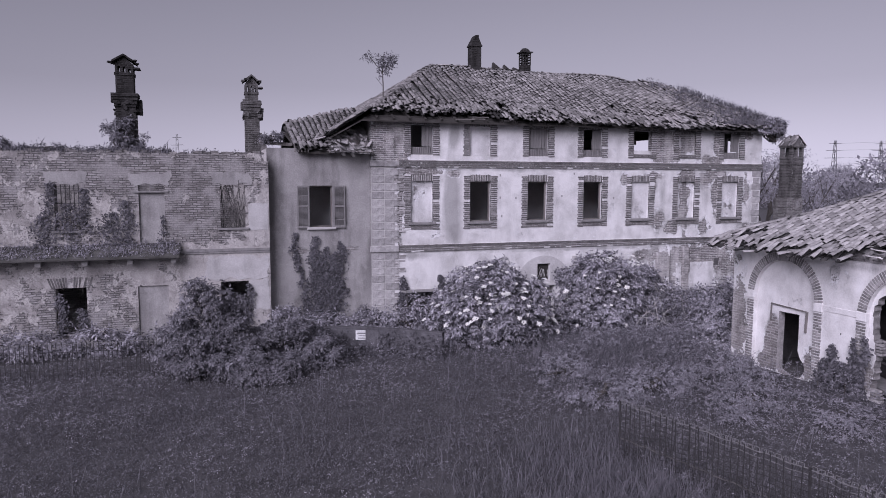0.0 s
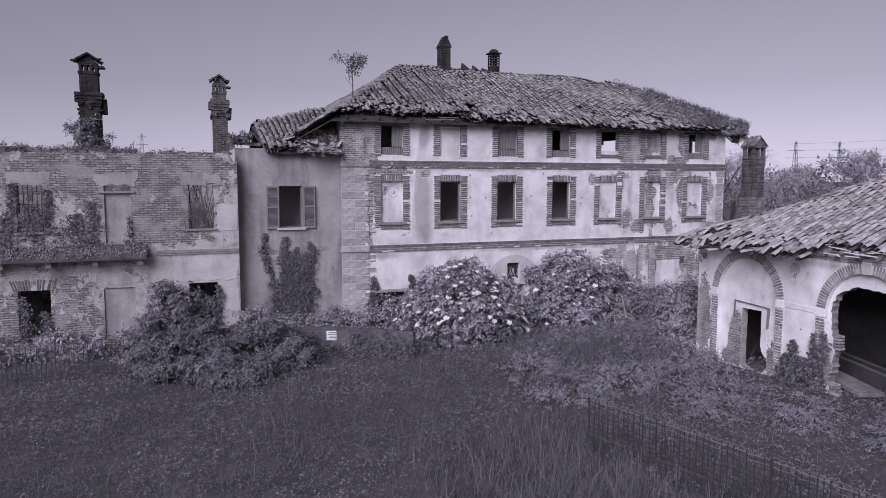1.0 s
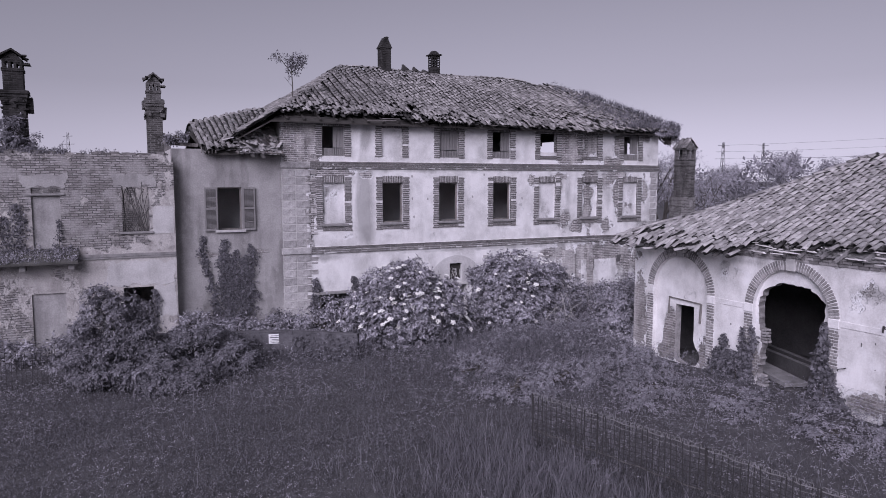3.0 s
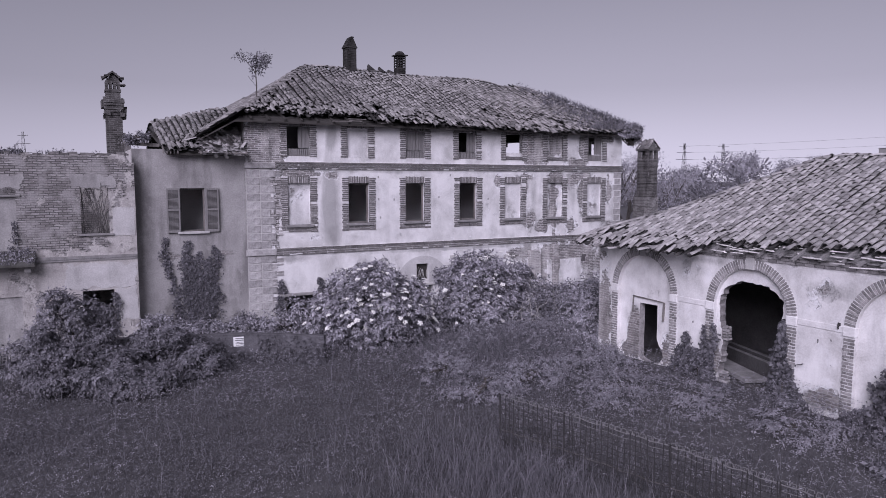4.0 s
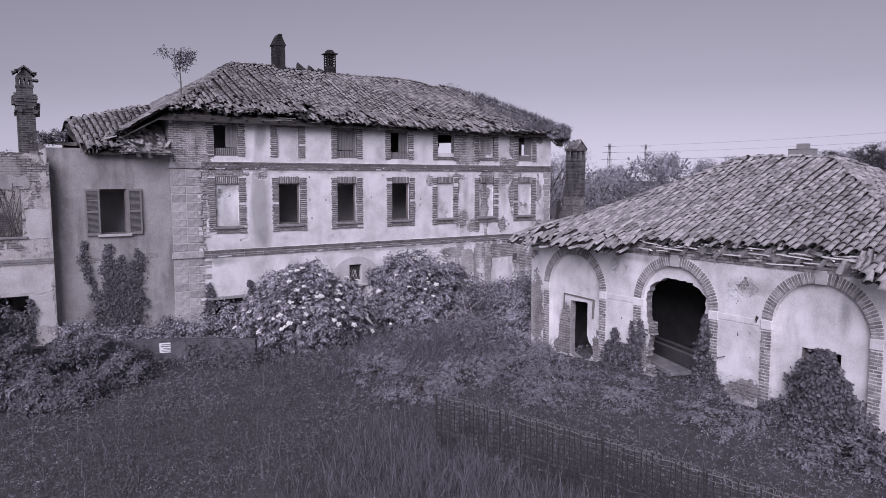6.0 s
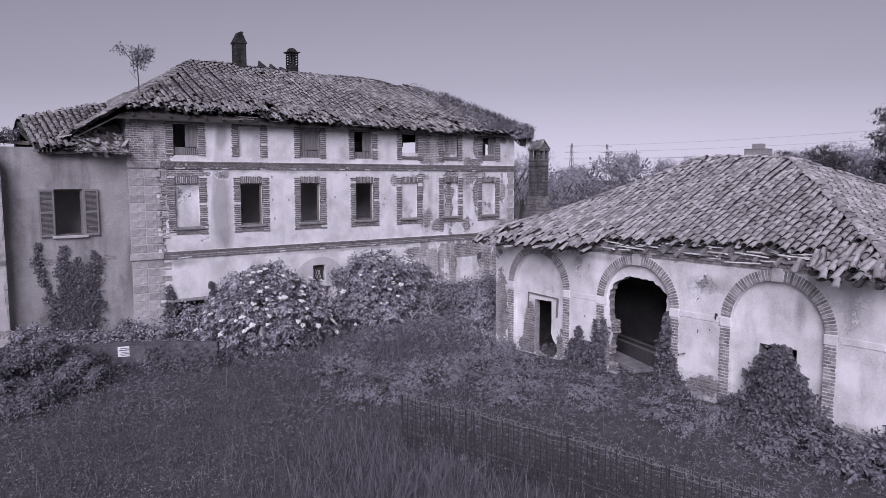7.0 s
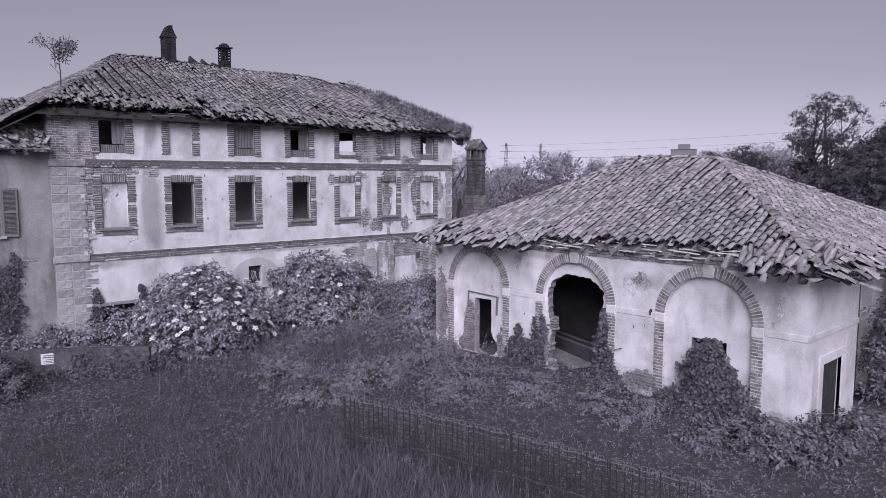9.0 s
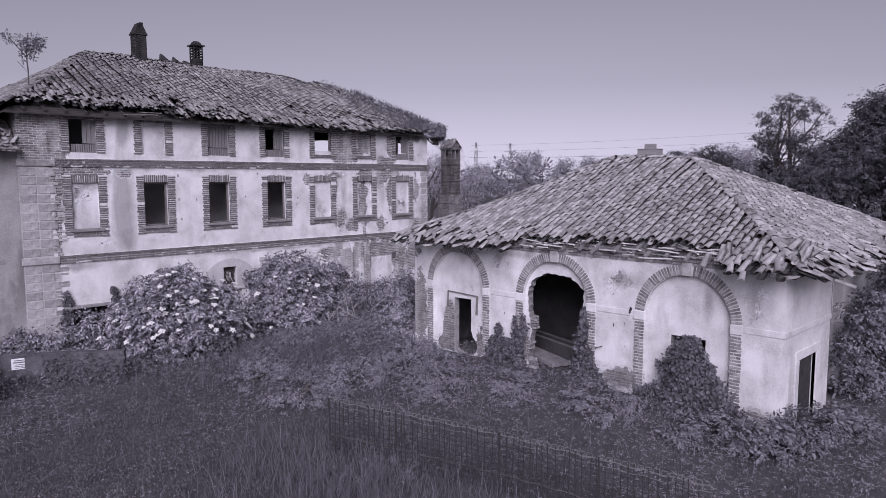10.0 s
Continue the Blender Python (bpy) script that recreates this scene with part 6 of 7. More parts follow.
def lobe_points(rng, lobes, n, shell=0.34, floor=0.05):
    """Places and outward directions in the outer shell of a group of lumpy lobes."""
    lobes = np.array(lobes, dtype=float)
    wts = (lobes[:, 3] * lobes[:, 4] + lobes[:, 3] * lobes[:, 5] + lobes[:, 4] * lobes[:, 5])
    pick = rng.choice(len(lobes), n, p=wts / wts.sum())
    d = unit(rng.normal(size=(n, 3)))
    ph = rng.uniform(0, 6, 3)
    lump = 1 + 0.10 * np.sin(4.1 * d[:, 0] + ph[0] + pick) + 0.10 * np.sin(4.7 * d[:, 1] + ph[1] + 2 * pick) + 0.08 * np.sin(6.3 * d[:, 2] + ph[2] + pick)
    r = lump * (1 - shell * rng.uniform(0, 1, n) ** 1.6) * (1 + 0.07 * rng.normal(size=n))
    L = lobes[pick]
    P = L[:, :3] + d * L[:, 3:] * r[:, None]
    keep = P[:, 2] > floor
    return P[keep], unit(d / L[:, 3:])[keep]


def clump_points(rng, lobes, n, floor=0.05):
    """Places and directions in many small leafy clumps that sit on the outside of the lobes, with gaps between them."""
    C = []
    for x, y, z, rx, ry, rz in lobes:
        m = max(7, int(13 * (rx * ry + rx * rz + ry * rz)))
        d = unit(rng.normal(size=(m, 3)) + np.array([0, -0.25, 0.2]))
        rad = rng.uniform(0.24, 0.42, m) * (rx * ry * rz) ** (1 / 3) * 0.85
        c = np.array([x, y, z]) + d * np.array([rx, ry, rz]) * rng.uniform(0.62, 1.02, (m, 1))
        C.append(np.concatenate([c, d, rad[:, None]], 1))
    C = np.concatenate(C)
    k = rng.choice(len(C), n, p=C[:, 6] ** 2 / (C[:, 6] ** 2).sum())
    d = unit(rng.normal(size=(n, 3)) + 0.7 * C[k, 3:6] + np.array([0, 0, 0.55]))
    P = C[k, :3] + d * (C[k, 6] * rng.uniform(0.35, 1.0, n) ** 0.6)[:, None] * np.array([1.2, 1.2, 0.6])
    keep = P[:, 2] > floor
    return P[keep], d[keep]


def stems(bm, base, tips, w0):
    for t in tips:
        a, b = Vector(base), Vector(t)
        p = a + Vector((random.uniform(-0.15, 0.15), random.uniform(-0.15, 0.15), 0))
        n = 4
        for k in range(n):
            q = a.lerp(b, (k + 1) / n) + Vector((random.uniform(-0.12, 0.12), random.uniform(-0.12, 0.12), 0.10 * math.sin(PI * (k + 1) / n)))
            beam(bm, p, q, w0 * (1 - 0.75 * k / n))
            p = q


def bush(name, lobes, n, leaf, label, mat, seed, flowers=0, leaflets=5, category="shrub", group=""):
    rng = np.random.default_rng(seed)
    c = np.mean([l[:2] for l in lobes], axis=0)
    low = min(l[2] - l[5] for l in lobes)
    low = low if low > 1.5 else -0.05
    b = thing(name, (float(c[0]), float(c[1]), max(low, 0.0)), label, category, group)
    bm = bmesh.new()
    stems(bm, (c[0], c[1], low), [(l[0] + random.uniform(-0.3, 0.3) * l[3], l[1] + random.uniform(-0.3, 0.3) * l[4], l[2] + 0.5 * l[5] * random.uniform(0.2, 1)) for l in lobes for _ in range(3)], 0.07)
    part("stem", bm, M_BARK, b)
    P, N = lobe_points(rng, lobes, n // 5, shell=0.6)
    Q, M = clump_points(rng, lobes, n - n // 5)
    V, F = sprigs(rng, np.concatenate([P, Q]), np.concatenate([N, M]), leaf, leaflets, 0.6, 1.3)
    np_mesh("foliage", V, F, mat, b)
    if flowers:
        P, N = lobe_points(rng, lobes, flowers * 6, shell=0.04)
        ok = [i for i in range(len(P)) if N[i, 2] > -0.25 and (N[i, 1] < 0.2 or N[i, 2] > 0.5)][:flowers]
        for i in ok:
            ob = new("flower", FLOWER_ME)
            hang(ob, b)
            z = Vector(N[i] * 0.7 + np.array([0, -0.15, 0.9])).normalized()
            ob.matrix_basis = Matrix.Translation(Vector(P[i]) + Vector(N[i]) * 0.14) @ z.to_track_quat("Z", "Y").to_matrix().to_4x4() @ Matrix.Scale(random.uniform(0.6, 1.25), 4)
    return b


def umbel():
    bm = bmesh.new()
    for k in range(9):
        a, r = k * 2.4, 0.024 * math.sqrt(k) * 1.25
        bmesh.ops.create_icosphere(bm, subdivisions=1, radius=0.034, matrix=Matrix.Translation((r * math.cos(a), r * math.sin(a), -0.25 * r)) @ Matrix.Diagonal((1, 1, 0.5, 1)))
    me = bpy.data.meshes.new("flower")
    bm.to_mesh(me)
    bm.free()
    me.materials.append(M_FLOWER)
    return me


FLOWER_ME = umbel()

# ---- shrubs in the courtyard ----
bush("elder_bush", [(-0.1, -3.3, 1.5, 1.5, 1.3, 1.2), (-1.1, -3.9, 1.05, 1.2, 1.1, 1.05), (0.95, -3.6, 1.1, 1.15, 1.1, 1.05), (-0.1, -4.6, 0.9, 1.7, 0.9, 0.9), (1.5, -3.5, 0.5, 0.95, 0.9, 0.7), (0.3, -3.0, 2.0, 0.9, 0.9, 0.62)], 6900, 0.122,
     "large elder bush covered in flat cream flower heads", M_LEAF, 11, flowers=170, leaflets=7)
bush("elder_bush", [(4.4, -3.0, 1.7, 1.5, 1.2, 1.2), (3.75, -3.2, 1.1, 0.9, 1.0, 1.0), (5.6, -3.2, 1.4, 1.3, 1.1, 1.1), (4.3, -4.2, 0.8, 1.6, 0.9, 0.8)], 5600, 0.122,
     "rounded elder bush with few flower heads against the manor", M_LEAF, 12, flowers=50, leaflets=7)
bush("elder_bush", [(6.5, -6.9, 0.9, 0.75, 0.8, 1.0), (6.1, -7.6, 0.55, 0.7, 0.7, 0.6), (7.2, -6.4, 1.35, 0.75, 0.8, 0.75), (7.9, -7.0, 1.1, 0.8, 0.8, 0.9)], 4600, 0.11,
     "leafy bush pressed against the outbuilding corner", M_LEAF, 13, flowers=4, leaflets=7)
bush("dark_shrub", [(-9.75, -4.7, 1.45, 0.75, 0.9, 1.3), (-9.05, -4.6, 0.9, 0.75, 0.9, 0.95), (-10.3, -4.9, 0.8, 0.75, 0.9, 0.9), (-8.9, -5.6, 0.5, 1.1, 0.8, 0.55)], 9000, 0.088,
     "dense dark-leaved shrub in front of the brick ruin", M_LEAF_D, 14)
bush("dark_shrub", [(-7.2, -4.6, 0.65, 1.0, 0.9, 0.75), (-6.4, -5.0, 0.45, 0.8, 0.7, 0.5), (-8.2, -6.2, 0.35, 1.1, 0.7, 0.45)], 4600, 0.09,
     "low shrub spilling over the garden wall", M_LEAF_D, 15)
bush("dark_shrub", [(10.7, -20.9, 1.2, 0.9, 0.6, 1.5), (12.2, -21.2, 1.5, 1.3, 0.8, 1.7), (14.0, -21.5, 1.8, 1.5, 1.0, 1.9)], 5200, 0.12,
     "tall dark shrub against the outbuilding side", M_LEAF_D, 16)
bush("dark_shrub", [(6.1, -21.2, 0.25, 0.9, 0.6, 0.45), (4.9, -20.6, 0.2, 0.9, 0.7, 0.45), (4.6, -19.3, 0.2, 0.9, 0.8, 0.45), (7.5, -21.6, 0.2, 1.0, 0.5, 0.4)], 1800, 0.12,
     "low weeds banked against the outbuilding corner", M_LEAF_D, 17)
for k, (x, y, r, h) in enumerate(((3.1, -6.4, 1.2, 0.75), (0.6, -8.2, 1.3, 0.55), (2.2, -10.2, 1.3, 0.5), (3.9, -10.0, 1.0, 0.5), (0.4, -10.4, 1.2, 0.4), (3.4, -12.2, 1.1, 0.45), (5.0, -5.6, 1.0, 0.7), (6.4, -4.4, 1.0, 0.6), (1.7, -7.0, 1.2, 0.6), (4.3, -7.7, 1.0, 0.8), (5.0, -9.4, 0.75, 0.6), (4.9, -11.4, 0.8, 0.55), (4.6, -13.8, 0.9, 0.5), (4.7, -16.6, 0.9, 0.6), (2.9, -8.8, 1.1, 0.5))):
    bush("nettle_patch", [(x, y, h * 0.30, r, 1.1, h * 0.7), (x - 0.6 * r, y - 0.4, h * 0.22, r * 0.9, 1.0, h * 0.55)], 1050, 0.068, "bank of tall leafy nettles in the yard", M_WEED, 60 + k, leaflets=5, category="nettles", group="nettle banks in the yard")
for k, (x, y, r, h) in enumerate(((-7.0, -0.9, 0.7, 0.9), (-5.6, -1.0, 0.9, 0.75), (-4.3, -1.2, 0.8, 0.85), (-3.0, -1.5, 0.9, 1.0), (-1.9, -1.9, 0.9, 1.5), (8.3, -1.6, 1.1, 1.3), (9.9, -1.3, 1.1, 1.0), (11.6, -1.5, 1.2, 1.4), (-10.8, -1.2, 0.9, 0.9), (-13.0, -1.3, 1.2, 0.7), (-15.5, -1.4, 1.3, 0.8))):
    bush("bramble", [(x, y, h * 0.5, r, 0.7, h * 0.62), (x + 0.5 * r, y - 0.3, h * 0.4, r * 0.8, 0.6, h * 0.5)], 1000, 0.12, "bramble thicket at the foot of the wall", M_LEAF, 30 + k, leaflets=3, category="bramble", group="brambles along the walls")


# ---- ivy ----
def ivy(name, label, rng_seed, n, place, normal, leaf=0.10, parent_at=(0, 0, 0)):
    """Ivy on a wall: place(rng, n) gives its points."""
    rng = np.random.default_rng(rng_seed)
    P = place(rng, n)
    N = np.tile(np.array(normal, dtype=float), (len(P), 1)) + rng.normal(scale=0.3, size=(len(P), 3)) + np.array([0, 0, 0.35])
    D = rng.normal(scale=0.6, size=(len(P), 3)) + np.array([0, 0, -0.8])
    V, F = leaf_quads(P, unit(N), D, leaf * rng.uniform(0.7, 1.35, len(P)), leaf * rng.uniform(0.65, 1.0, len(P)))
    t = thing(name, parent_at, label, "ivy", "ivy on the walls")
    np_mesh("foliage", V, F, M_IVY, t)
    for k in range(5):
        bm = bmesh.new()
        p = P[rng.integers(len(P))]
        for j in range(6):
            q = P[np.argmin(np.linalg.norm(P - (p - np.array([0, 0, 0.3])), axis=1))]
            if q[2] < p[2] - 0.05:
                beam(bm, tuple(p), tuple(q), 0.02)
                p = q
        if not bm.verts:
            beam(bm, tuple(p), tuple(p - np.array([0, 0, 0.1])), 0.02)
        part("stem", bm, M_BARK, t)
    return t


def columns(cols, depth, axis, base):
    """Leaf places in upright fingers: (centre, half width, top, bottom)."""
    def place(rng, n):
        w = np.array([c[1] * (c[2] - c[3]) for c in cols])
        k = rng.choice(len(cols), n, p=w / w.sum())
        C = np.array(cols)[k]
        t = rng.uniform(0, 1, n) ** 0.9
        z = C[:, 3] + t * (C[:, 2] - C[:, 3])
        wid = C[:, 1] * (1.0 - 0.55 * t ** 2.2) * (1 + 0.25 * np.sin(9 * z + 3 * k))
        h = C[:, 0] + wid * np.clip(rng.normal(scale=0.5, size=n), -1.1, 1.1) + 0.05 * np.sin(5 * z + k)
        d = base - depth * rng.uniform(0.02, 1, n) * (1.15 - t)
        return np.stack([h, d, z], 1) if axis == "x" else np.stack([d, h, z], 1)
    return place


ivy("ivy", "thick ivy climbing the grey render below the shuttered window", 51, 9500, columns([(-5.45, 0.78, 2.5, 0.0), (-5.75, 0.30, 3.1, 0.8), (-5.15, 0.34, 2.9, 0.8), (-5.85, 0.26, 3.6, 1.8), (-5.45, 0.22, 3.2, 1.8), (-5.1, 0.2, 3.0, 1.5), (-4.85, 0.22, 3.4, 2.2), (-4.95, 0.28, 2.4, 1.2), (-6.58, 0.15, 3.75, 3.0), (-6.48, 0.17, 3.1, 2.3), (-6.38, 0.14, 2.4, 1.7), (-6.2, 0.14, 1.8, 1.1), (-6.1, 0.16, 1.3, 0.4)], 0.13, "x", 0.04), (0, -1, 0), 0.072, (-5.6, 0, 0))
ivy("ivy", "thin ivy on the jamb of the low opening", 52, 500, columns([(-2.48, 0.18, 1.95, 0.4)], 0.2, "x", -0.05), (0, -1, 0), 0.10, (-2.5, 0, 0))
ivy("ivy", "thin ivy on the jamb of the low opening", 53, 500, columns([(-0.9, 0.20, 1.95, 0.4)], 0.2, "x", -0.05), (0, -1, 0), 0.10, (-0.9, 0, 0))
ivy("ivy", "ragged ivy between two brick arches", 54, 4200, columns([(-12.15, 0.22, 1.0, 0.1), (-12.45, 0.16, 1.45, 0.2), (-12.75, 0.32, 1.05, 0.1), (-13.15, 0.26, 1.35, 0.1), (-13.35, 0.12, 1.85, 0.3), (-13.05, 0.10, 1.75, 0.6), (-12.6, 0.6, 0.55, 0.0)], 0.30, "y", 5.86), (-1, 0, 0), 0.085, (5.8, -12.8, 0))
ivy("ivy", "ivy hanging on the broken edge of the arch", 55, 4600, columns([(-15.38, 0.2, 1.95, 0.3), (-15.5, 0.33, 1.25, 0.0), (-15.3, 0.45, 0.8, 0.0), (-15.42, 0.10, 2.3, 1.2), (-15.8, 0.4, 0.6, 0.0)], 0.40, "y", 5.92), (-1, 0, 0), 0.095, (5.8, -15.4, 0))
ivy("ivy", "great mound of ivy filling the third arch", 56, 14500, columns([(-18.42, 0.55, 2.0, 0.2), (-18.2, 0.75, 1.35, 0.0), (-18.75, 0.7, 1.4, 0.0), (-18.45, 1.25, 0.75, 0.0), (-19.3, 0.6, 0.55, 0.0), (-17.4, 0.5, 0.5, 0.0)], 1.0, "y", 5.98), (-1, 0, 0), 0.092, (5.6, -18.3, 0))
ivy("ivy", "ivy over the barred window of the ruin", 57, 2600, columns([(-14.5, 0.3, 5.6, 4.1), (-13.5, 0.3, 5.4, 3.9), (-14.0, 0.4, 4.9, 3.7), (-14.75, 0.4, 4.5, 3.4), (-12.7, 0.5, 4.6, 3.5), (-12.2, 0.3, 5.0, 3.4), (-11.1, 0.12, 4.5, 3.5)], 0.14, "x", -0.42), (0, -1, 0), 0.07, (-14, -0.4, 3.2))
ivy("ivy", "creeper round the low opening of the ruin", 58, 1500, columns([(-8.25, 0.2, 2.0, 0.6), (-8.6, 0.35, 1.6, 0.5), (-14.3, 0.25, 1.9, 0.5), (-13.7, 0.2, 1.4, 0.5)], 0.15, "x", -0.42), (0, -1, 0), 0.075, (-8.4, -0.4, 0.5))


# ---- weeds on masonry and roofs ----
def tufts(rng, P, n_each, h, spread, width=0.012):
    """Grass blades round each place."""
    m = len(P) * n_each
    B = np.repeat(P, n_each, axis=0) + rng.normal(scale=spread, size=(m, 3)) * np.array([1, 1, 0.0])
    return blades(rng, B, h * rng.uniform(0.5, 1.4, m), 0.5, width)


def blades(rng, B, H, lean, width=0.012):
    m = len(B)
    a = rng.uniform(0, 2 * PI, m)
    S = np.stack([np.cos(a), np.sin(a), np.zeros(m)], 1) * (width * rng.uniform(0.7, 1.5, m))[:, None]
    L = rng.normal(scale=lean, size=(m, 3)) * np.array([1, 1, 0])
    H = H[:, None]
    up = np.array([0, 0, 1.0])
    m1 = B + up * H * 0.55 + L * H * 0.25
    tp = B + up * H * 0.92 + L * H * 0.8
    V = np.stack([B - S, B + S, m1 + S * 0.7, m1 - S * 0.7, tp + S * 0.12, tp - S * 0.12], 1).reshape(-1, 3)
    i = np.arange(m)[:, None] * 6
    F = np.concatenate([i + np.array([0, 1, 2, 3]), i + np.array([3, 2, 4, 5])])
    return V, F


def stack_meshes(parts):
    Vs, Fs, off = [], [], 0
    for V, F in parts:
        Vs.append(V)
        Fs.append(F + off)
        off += len(V)
    return np.concatenate(Vs), np.concatenate(Fs)


def roof_grass():
    rng = np.random.default_rng(71)
    n = 1300
    x = 10.8 + 4.5 * rng.uniform(0, 1, n) ** 0.75
    y = rng.uniform(-0.45, 5.0, n)
    hip = RX1 + (EX1 - RX1) * (RY - y) / (RY - EY0)
    keep = x < hip + 0.1
    x, y = x[keep], y[keep]
    z = EZ + (y - EY0) * (RZ - EZ) / (RY - EY0) + 0.10
    P = np.stack([x, y, z], 1)
    w = rng.uniform(0, 1, len(P)) < np.clip((x - 10.6) / 3.6, 0, 1) ** 1.3 * 0.75
    P = P[w]
    a = tufts(rng, P, 6, 0.15, 0.10)
    m = len(P)
    b = leaf_quads(np.repeat(P, 6, 0) + rng.normal(scale=0.10, size=(m * 6, 3)), rng.normal(size=(m * 6, 3)) * 0.4 + np.array([0, -0.3, 1.0]), rng.normal(size=(m * 6, 3)), 0.10 * rng.uniform(0.6, 1.4, m * 6), 0.07)
    edge = np.stack([rng.uniform(12.4, 15.3, 60), np.full(60, EY0 + 0.1), np.full(60, EZ + 0.12)], 1)
    c = tufts(rng, edge, 8, 0.22, 0.12)
    hipx = rng.uniform(12.6, 15.2, 90)
    hipy = RY - (hipx - RX1) / (EX1 - RX1) * (RY - EY0)
    d = tufts(rng, np.stack([hipx, hipy, EZ + (hipy - EY0) * (RZ - EZ) / (RY - EY0) + 0.15], 1), 9, 0.24, 0.10)
    V, F = stack_meshes([a, b, c, d])
    tagged(np_mesh("roof_grass", V, F, M_MOSS), "grass and moss growing over the tiles", "grass", kind="stuff")


roof_grass()


def wall_top_weeds():
    rng = np.random.default_rng(72)
    x = rng.uniform(-23, -8.0, 520)
    w = rng.uniform(0, 1, 520) < np.where(x < -10.8, 0.9, 0.18)
    x = x[w]
    P = np.stack([x, rng.uniform(-0.38, 0.0, len(x)), np.full(len(x), 6.58)], 1)
    a = tufts(rng, P, 8, 0.16, 0.07)
    m = len(P)
    b = leaf_quads(np.repeat(P, 8, 0) + np.abs(rng.normal(scale=0.09, size=(m * 8, 3))), rng.normal(size=(m * 8, 3)) * 0.5 + np.array([0, 0, 1.0]), rng.normal(size=(m * 8, 3)), 0.08 * rng.uniform(0.6, 1.5, m * 8), 0.055)
    tall = P[rng.choice(m, 24)]
    c = tufts(rng, tall, 3, 0.42, 0.04)
    g = len(tall) * 9
    e = sprigs(rng, np.repeat(tall, 9, 0) + np.stack([rng.normal(scale=0.08, size=g), rng.normal(scale=0.05, size=g), rng.uniform(0.05, 0.4, g)], 1), unit(rng.normal(size=(g, 3))), 0.05, 3)
    V, F = stack_meshes([a, b, c, e])
    tagged(np_mesh("wall_top_weeds", V, F, M_LEAF_D), "weeds along the broken wall top", "weeds", kind="stuff")
    x = rng.uniform(-22, -10.6, 900)
    yy = rng.uniform(-0.95, -0.42, 900)
    P = np.stack([x, yy, 3.09 + 0.42 * (yy + 0.95) / 0.57 + rng.uniform(0, 0.05, 900)], 1)
    a = tufts(rng, P, 5, 0.06, 0.06)
    b = leaf_quads(np.repeat(P, 4, 0) + np.abs(rng.normal(scale=0.08, size=(3600, 3))), rng.normal(size=(3600, 3)) * 0.5 + np.array([0, -0.4, 1.0]), rng.normal(size=(3600, 3)), 0.07, 0.05)
    V, F = stack_meshes([a, b])
    tagged(np_mesh("canopy_moss", V, F, M_WEED), "moss and weeds on the canopy slab", "moss", kind="stuff")


wall_top_weeds()
bush("chimney_shrub", [(-12.6, 2.4, 7.15, 0.75, 0.5, 0.8), (-12.15, 2.4, 6.9, 0.6, 0.4, 0.6), (-13.3, 2.3, 6.6, 0.5, 0.4, 0.35)], 1300, 0.09, "shrub rooted at the foot of the tall chimney", M_LEAF_D, 73, category="shrub")
bush("gable_shrub", [(-7.25, 0.2, 7.22, 0.35, 0.25, 0.2), (-7.6, 0.2, 7.15, 0.25, 0.2, 0.15)], 320, 0.07, "small shrub growing on the broken gable", M_LEAF_D, 74, category="shrub")
bush("ruin_corner_weeds", [(-23.0, 0.5, 6.7, 1.2, 0.5, 0.5), (-20.5, 0.3, 6.6, 1.5, 0.4, 0.4), (-16.2, 0.3, 6.62, 1.0, 0.4, 0.3), (-14.4, 0.0, 6.68, 1.3, 0.3, 0.20), (-18.3, 0.1, 6.7, 1.4, 0.3, 0.26), (-12.0, 0.0, 6.66, 1.2, 0.25, 0.14)], 3000, 0.08, "leafy weeds crowning the brick wall", M_LEAF_D, 75, category="shrub")


def roof_sapling():
    t = thing("roof_sapling", (-2.95, 1.0, 8.9), "thin sapling growing out of the roof hip", "sapling")
    bm = bmesh.new()
    p = Vector((-2.95, 1.0, 8.85))
    for q in ((-2.94, 1.0, 9.4), (-2.97, 1.0, 9.9), (-2.92, 1.0, 10.3)):
        beam(bm, p, q, 0.035)
        p = Vector(q)
    for q in ((-3.5, 0.9, 10.45), (-2.6, 1.1, 10.5), (-2.9, 1.0, 10.65)):
        beam(bm, (-2.96, 1.0, 9.85), q, 0.02)
    beam(bm, (-2.95, 1.0, 9.35), (-3.25, 1.0, 9.7), 0.012)
    part("stem", bm, M_BARK, t)
    rng = np.random.default_rng(76)
    P, N = lobe_points(rng, [(-2.85, 1.0, 10.35, 0.38, 0.3, 0.27), (-2.9, 1.0, 10.05, 0.22, 0.2, 0.22), (-3.5, 0.9, 10.45, 0.25, 0.15, 0.10), (-2.6, 1.0, 10.45, 0.2, 0.2, 0.15)], 240, shell=0.9)
    V, F = sprigs(rng, P, N, 0.10, 3, 0.5)
    np_mesh("foliage", V, F, M_LEAF_D, t)


roof_sapling()
bush("eave_shrub", [(15.0, -0.2, 8.25, 0.6, 0.45, 0.36), (15.6, 0.1, 8.0, 0.45, 0.4, 0.5), (15.9, 0.3, 8.4, 0.35, 0.3, 0.28), (14.4, -0.35, 8.1, 0.5, 0.3, 0.25)], 1200, 0.08, "leafy shrub hanging from the roof corner", M_LEAF, 77)


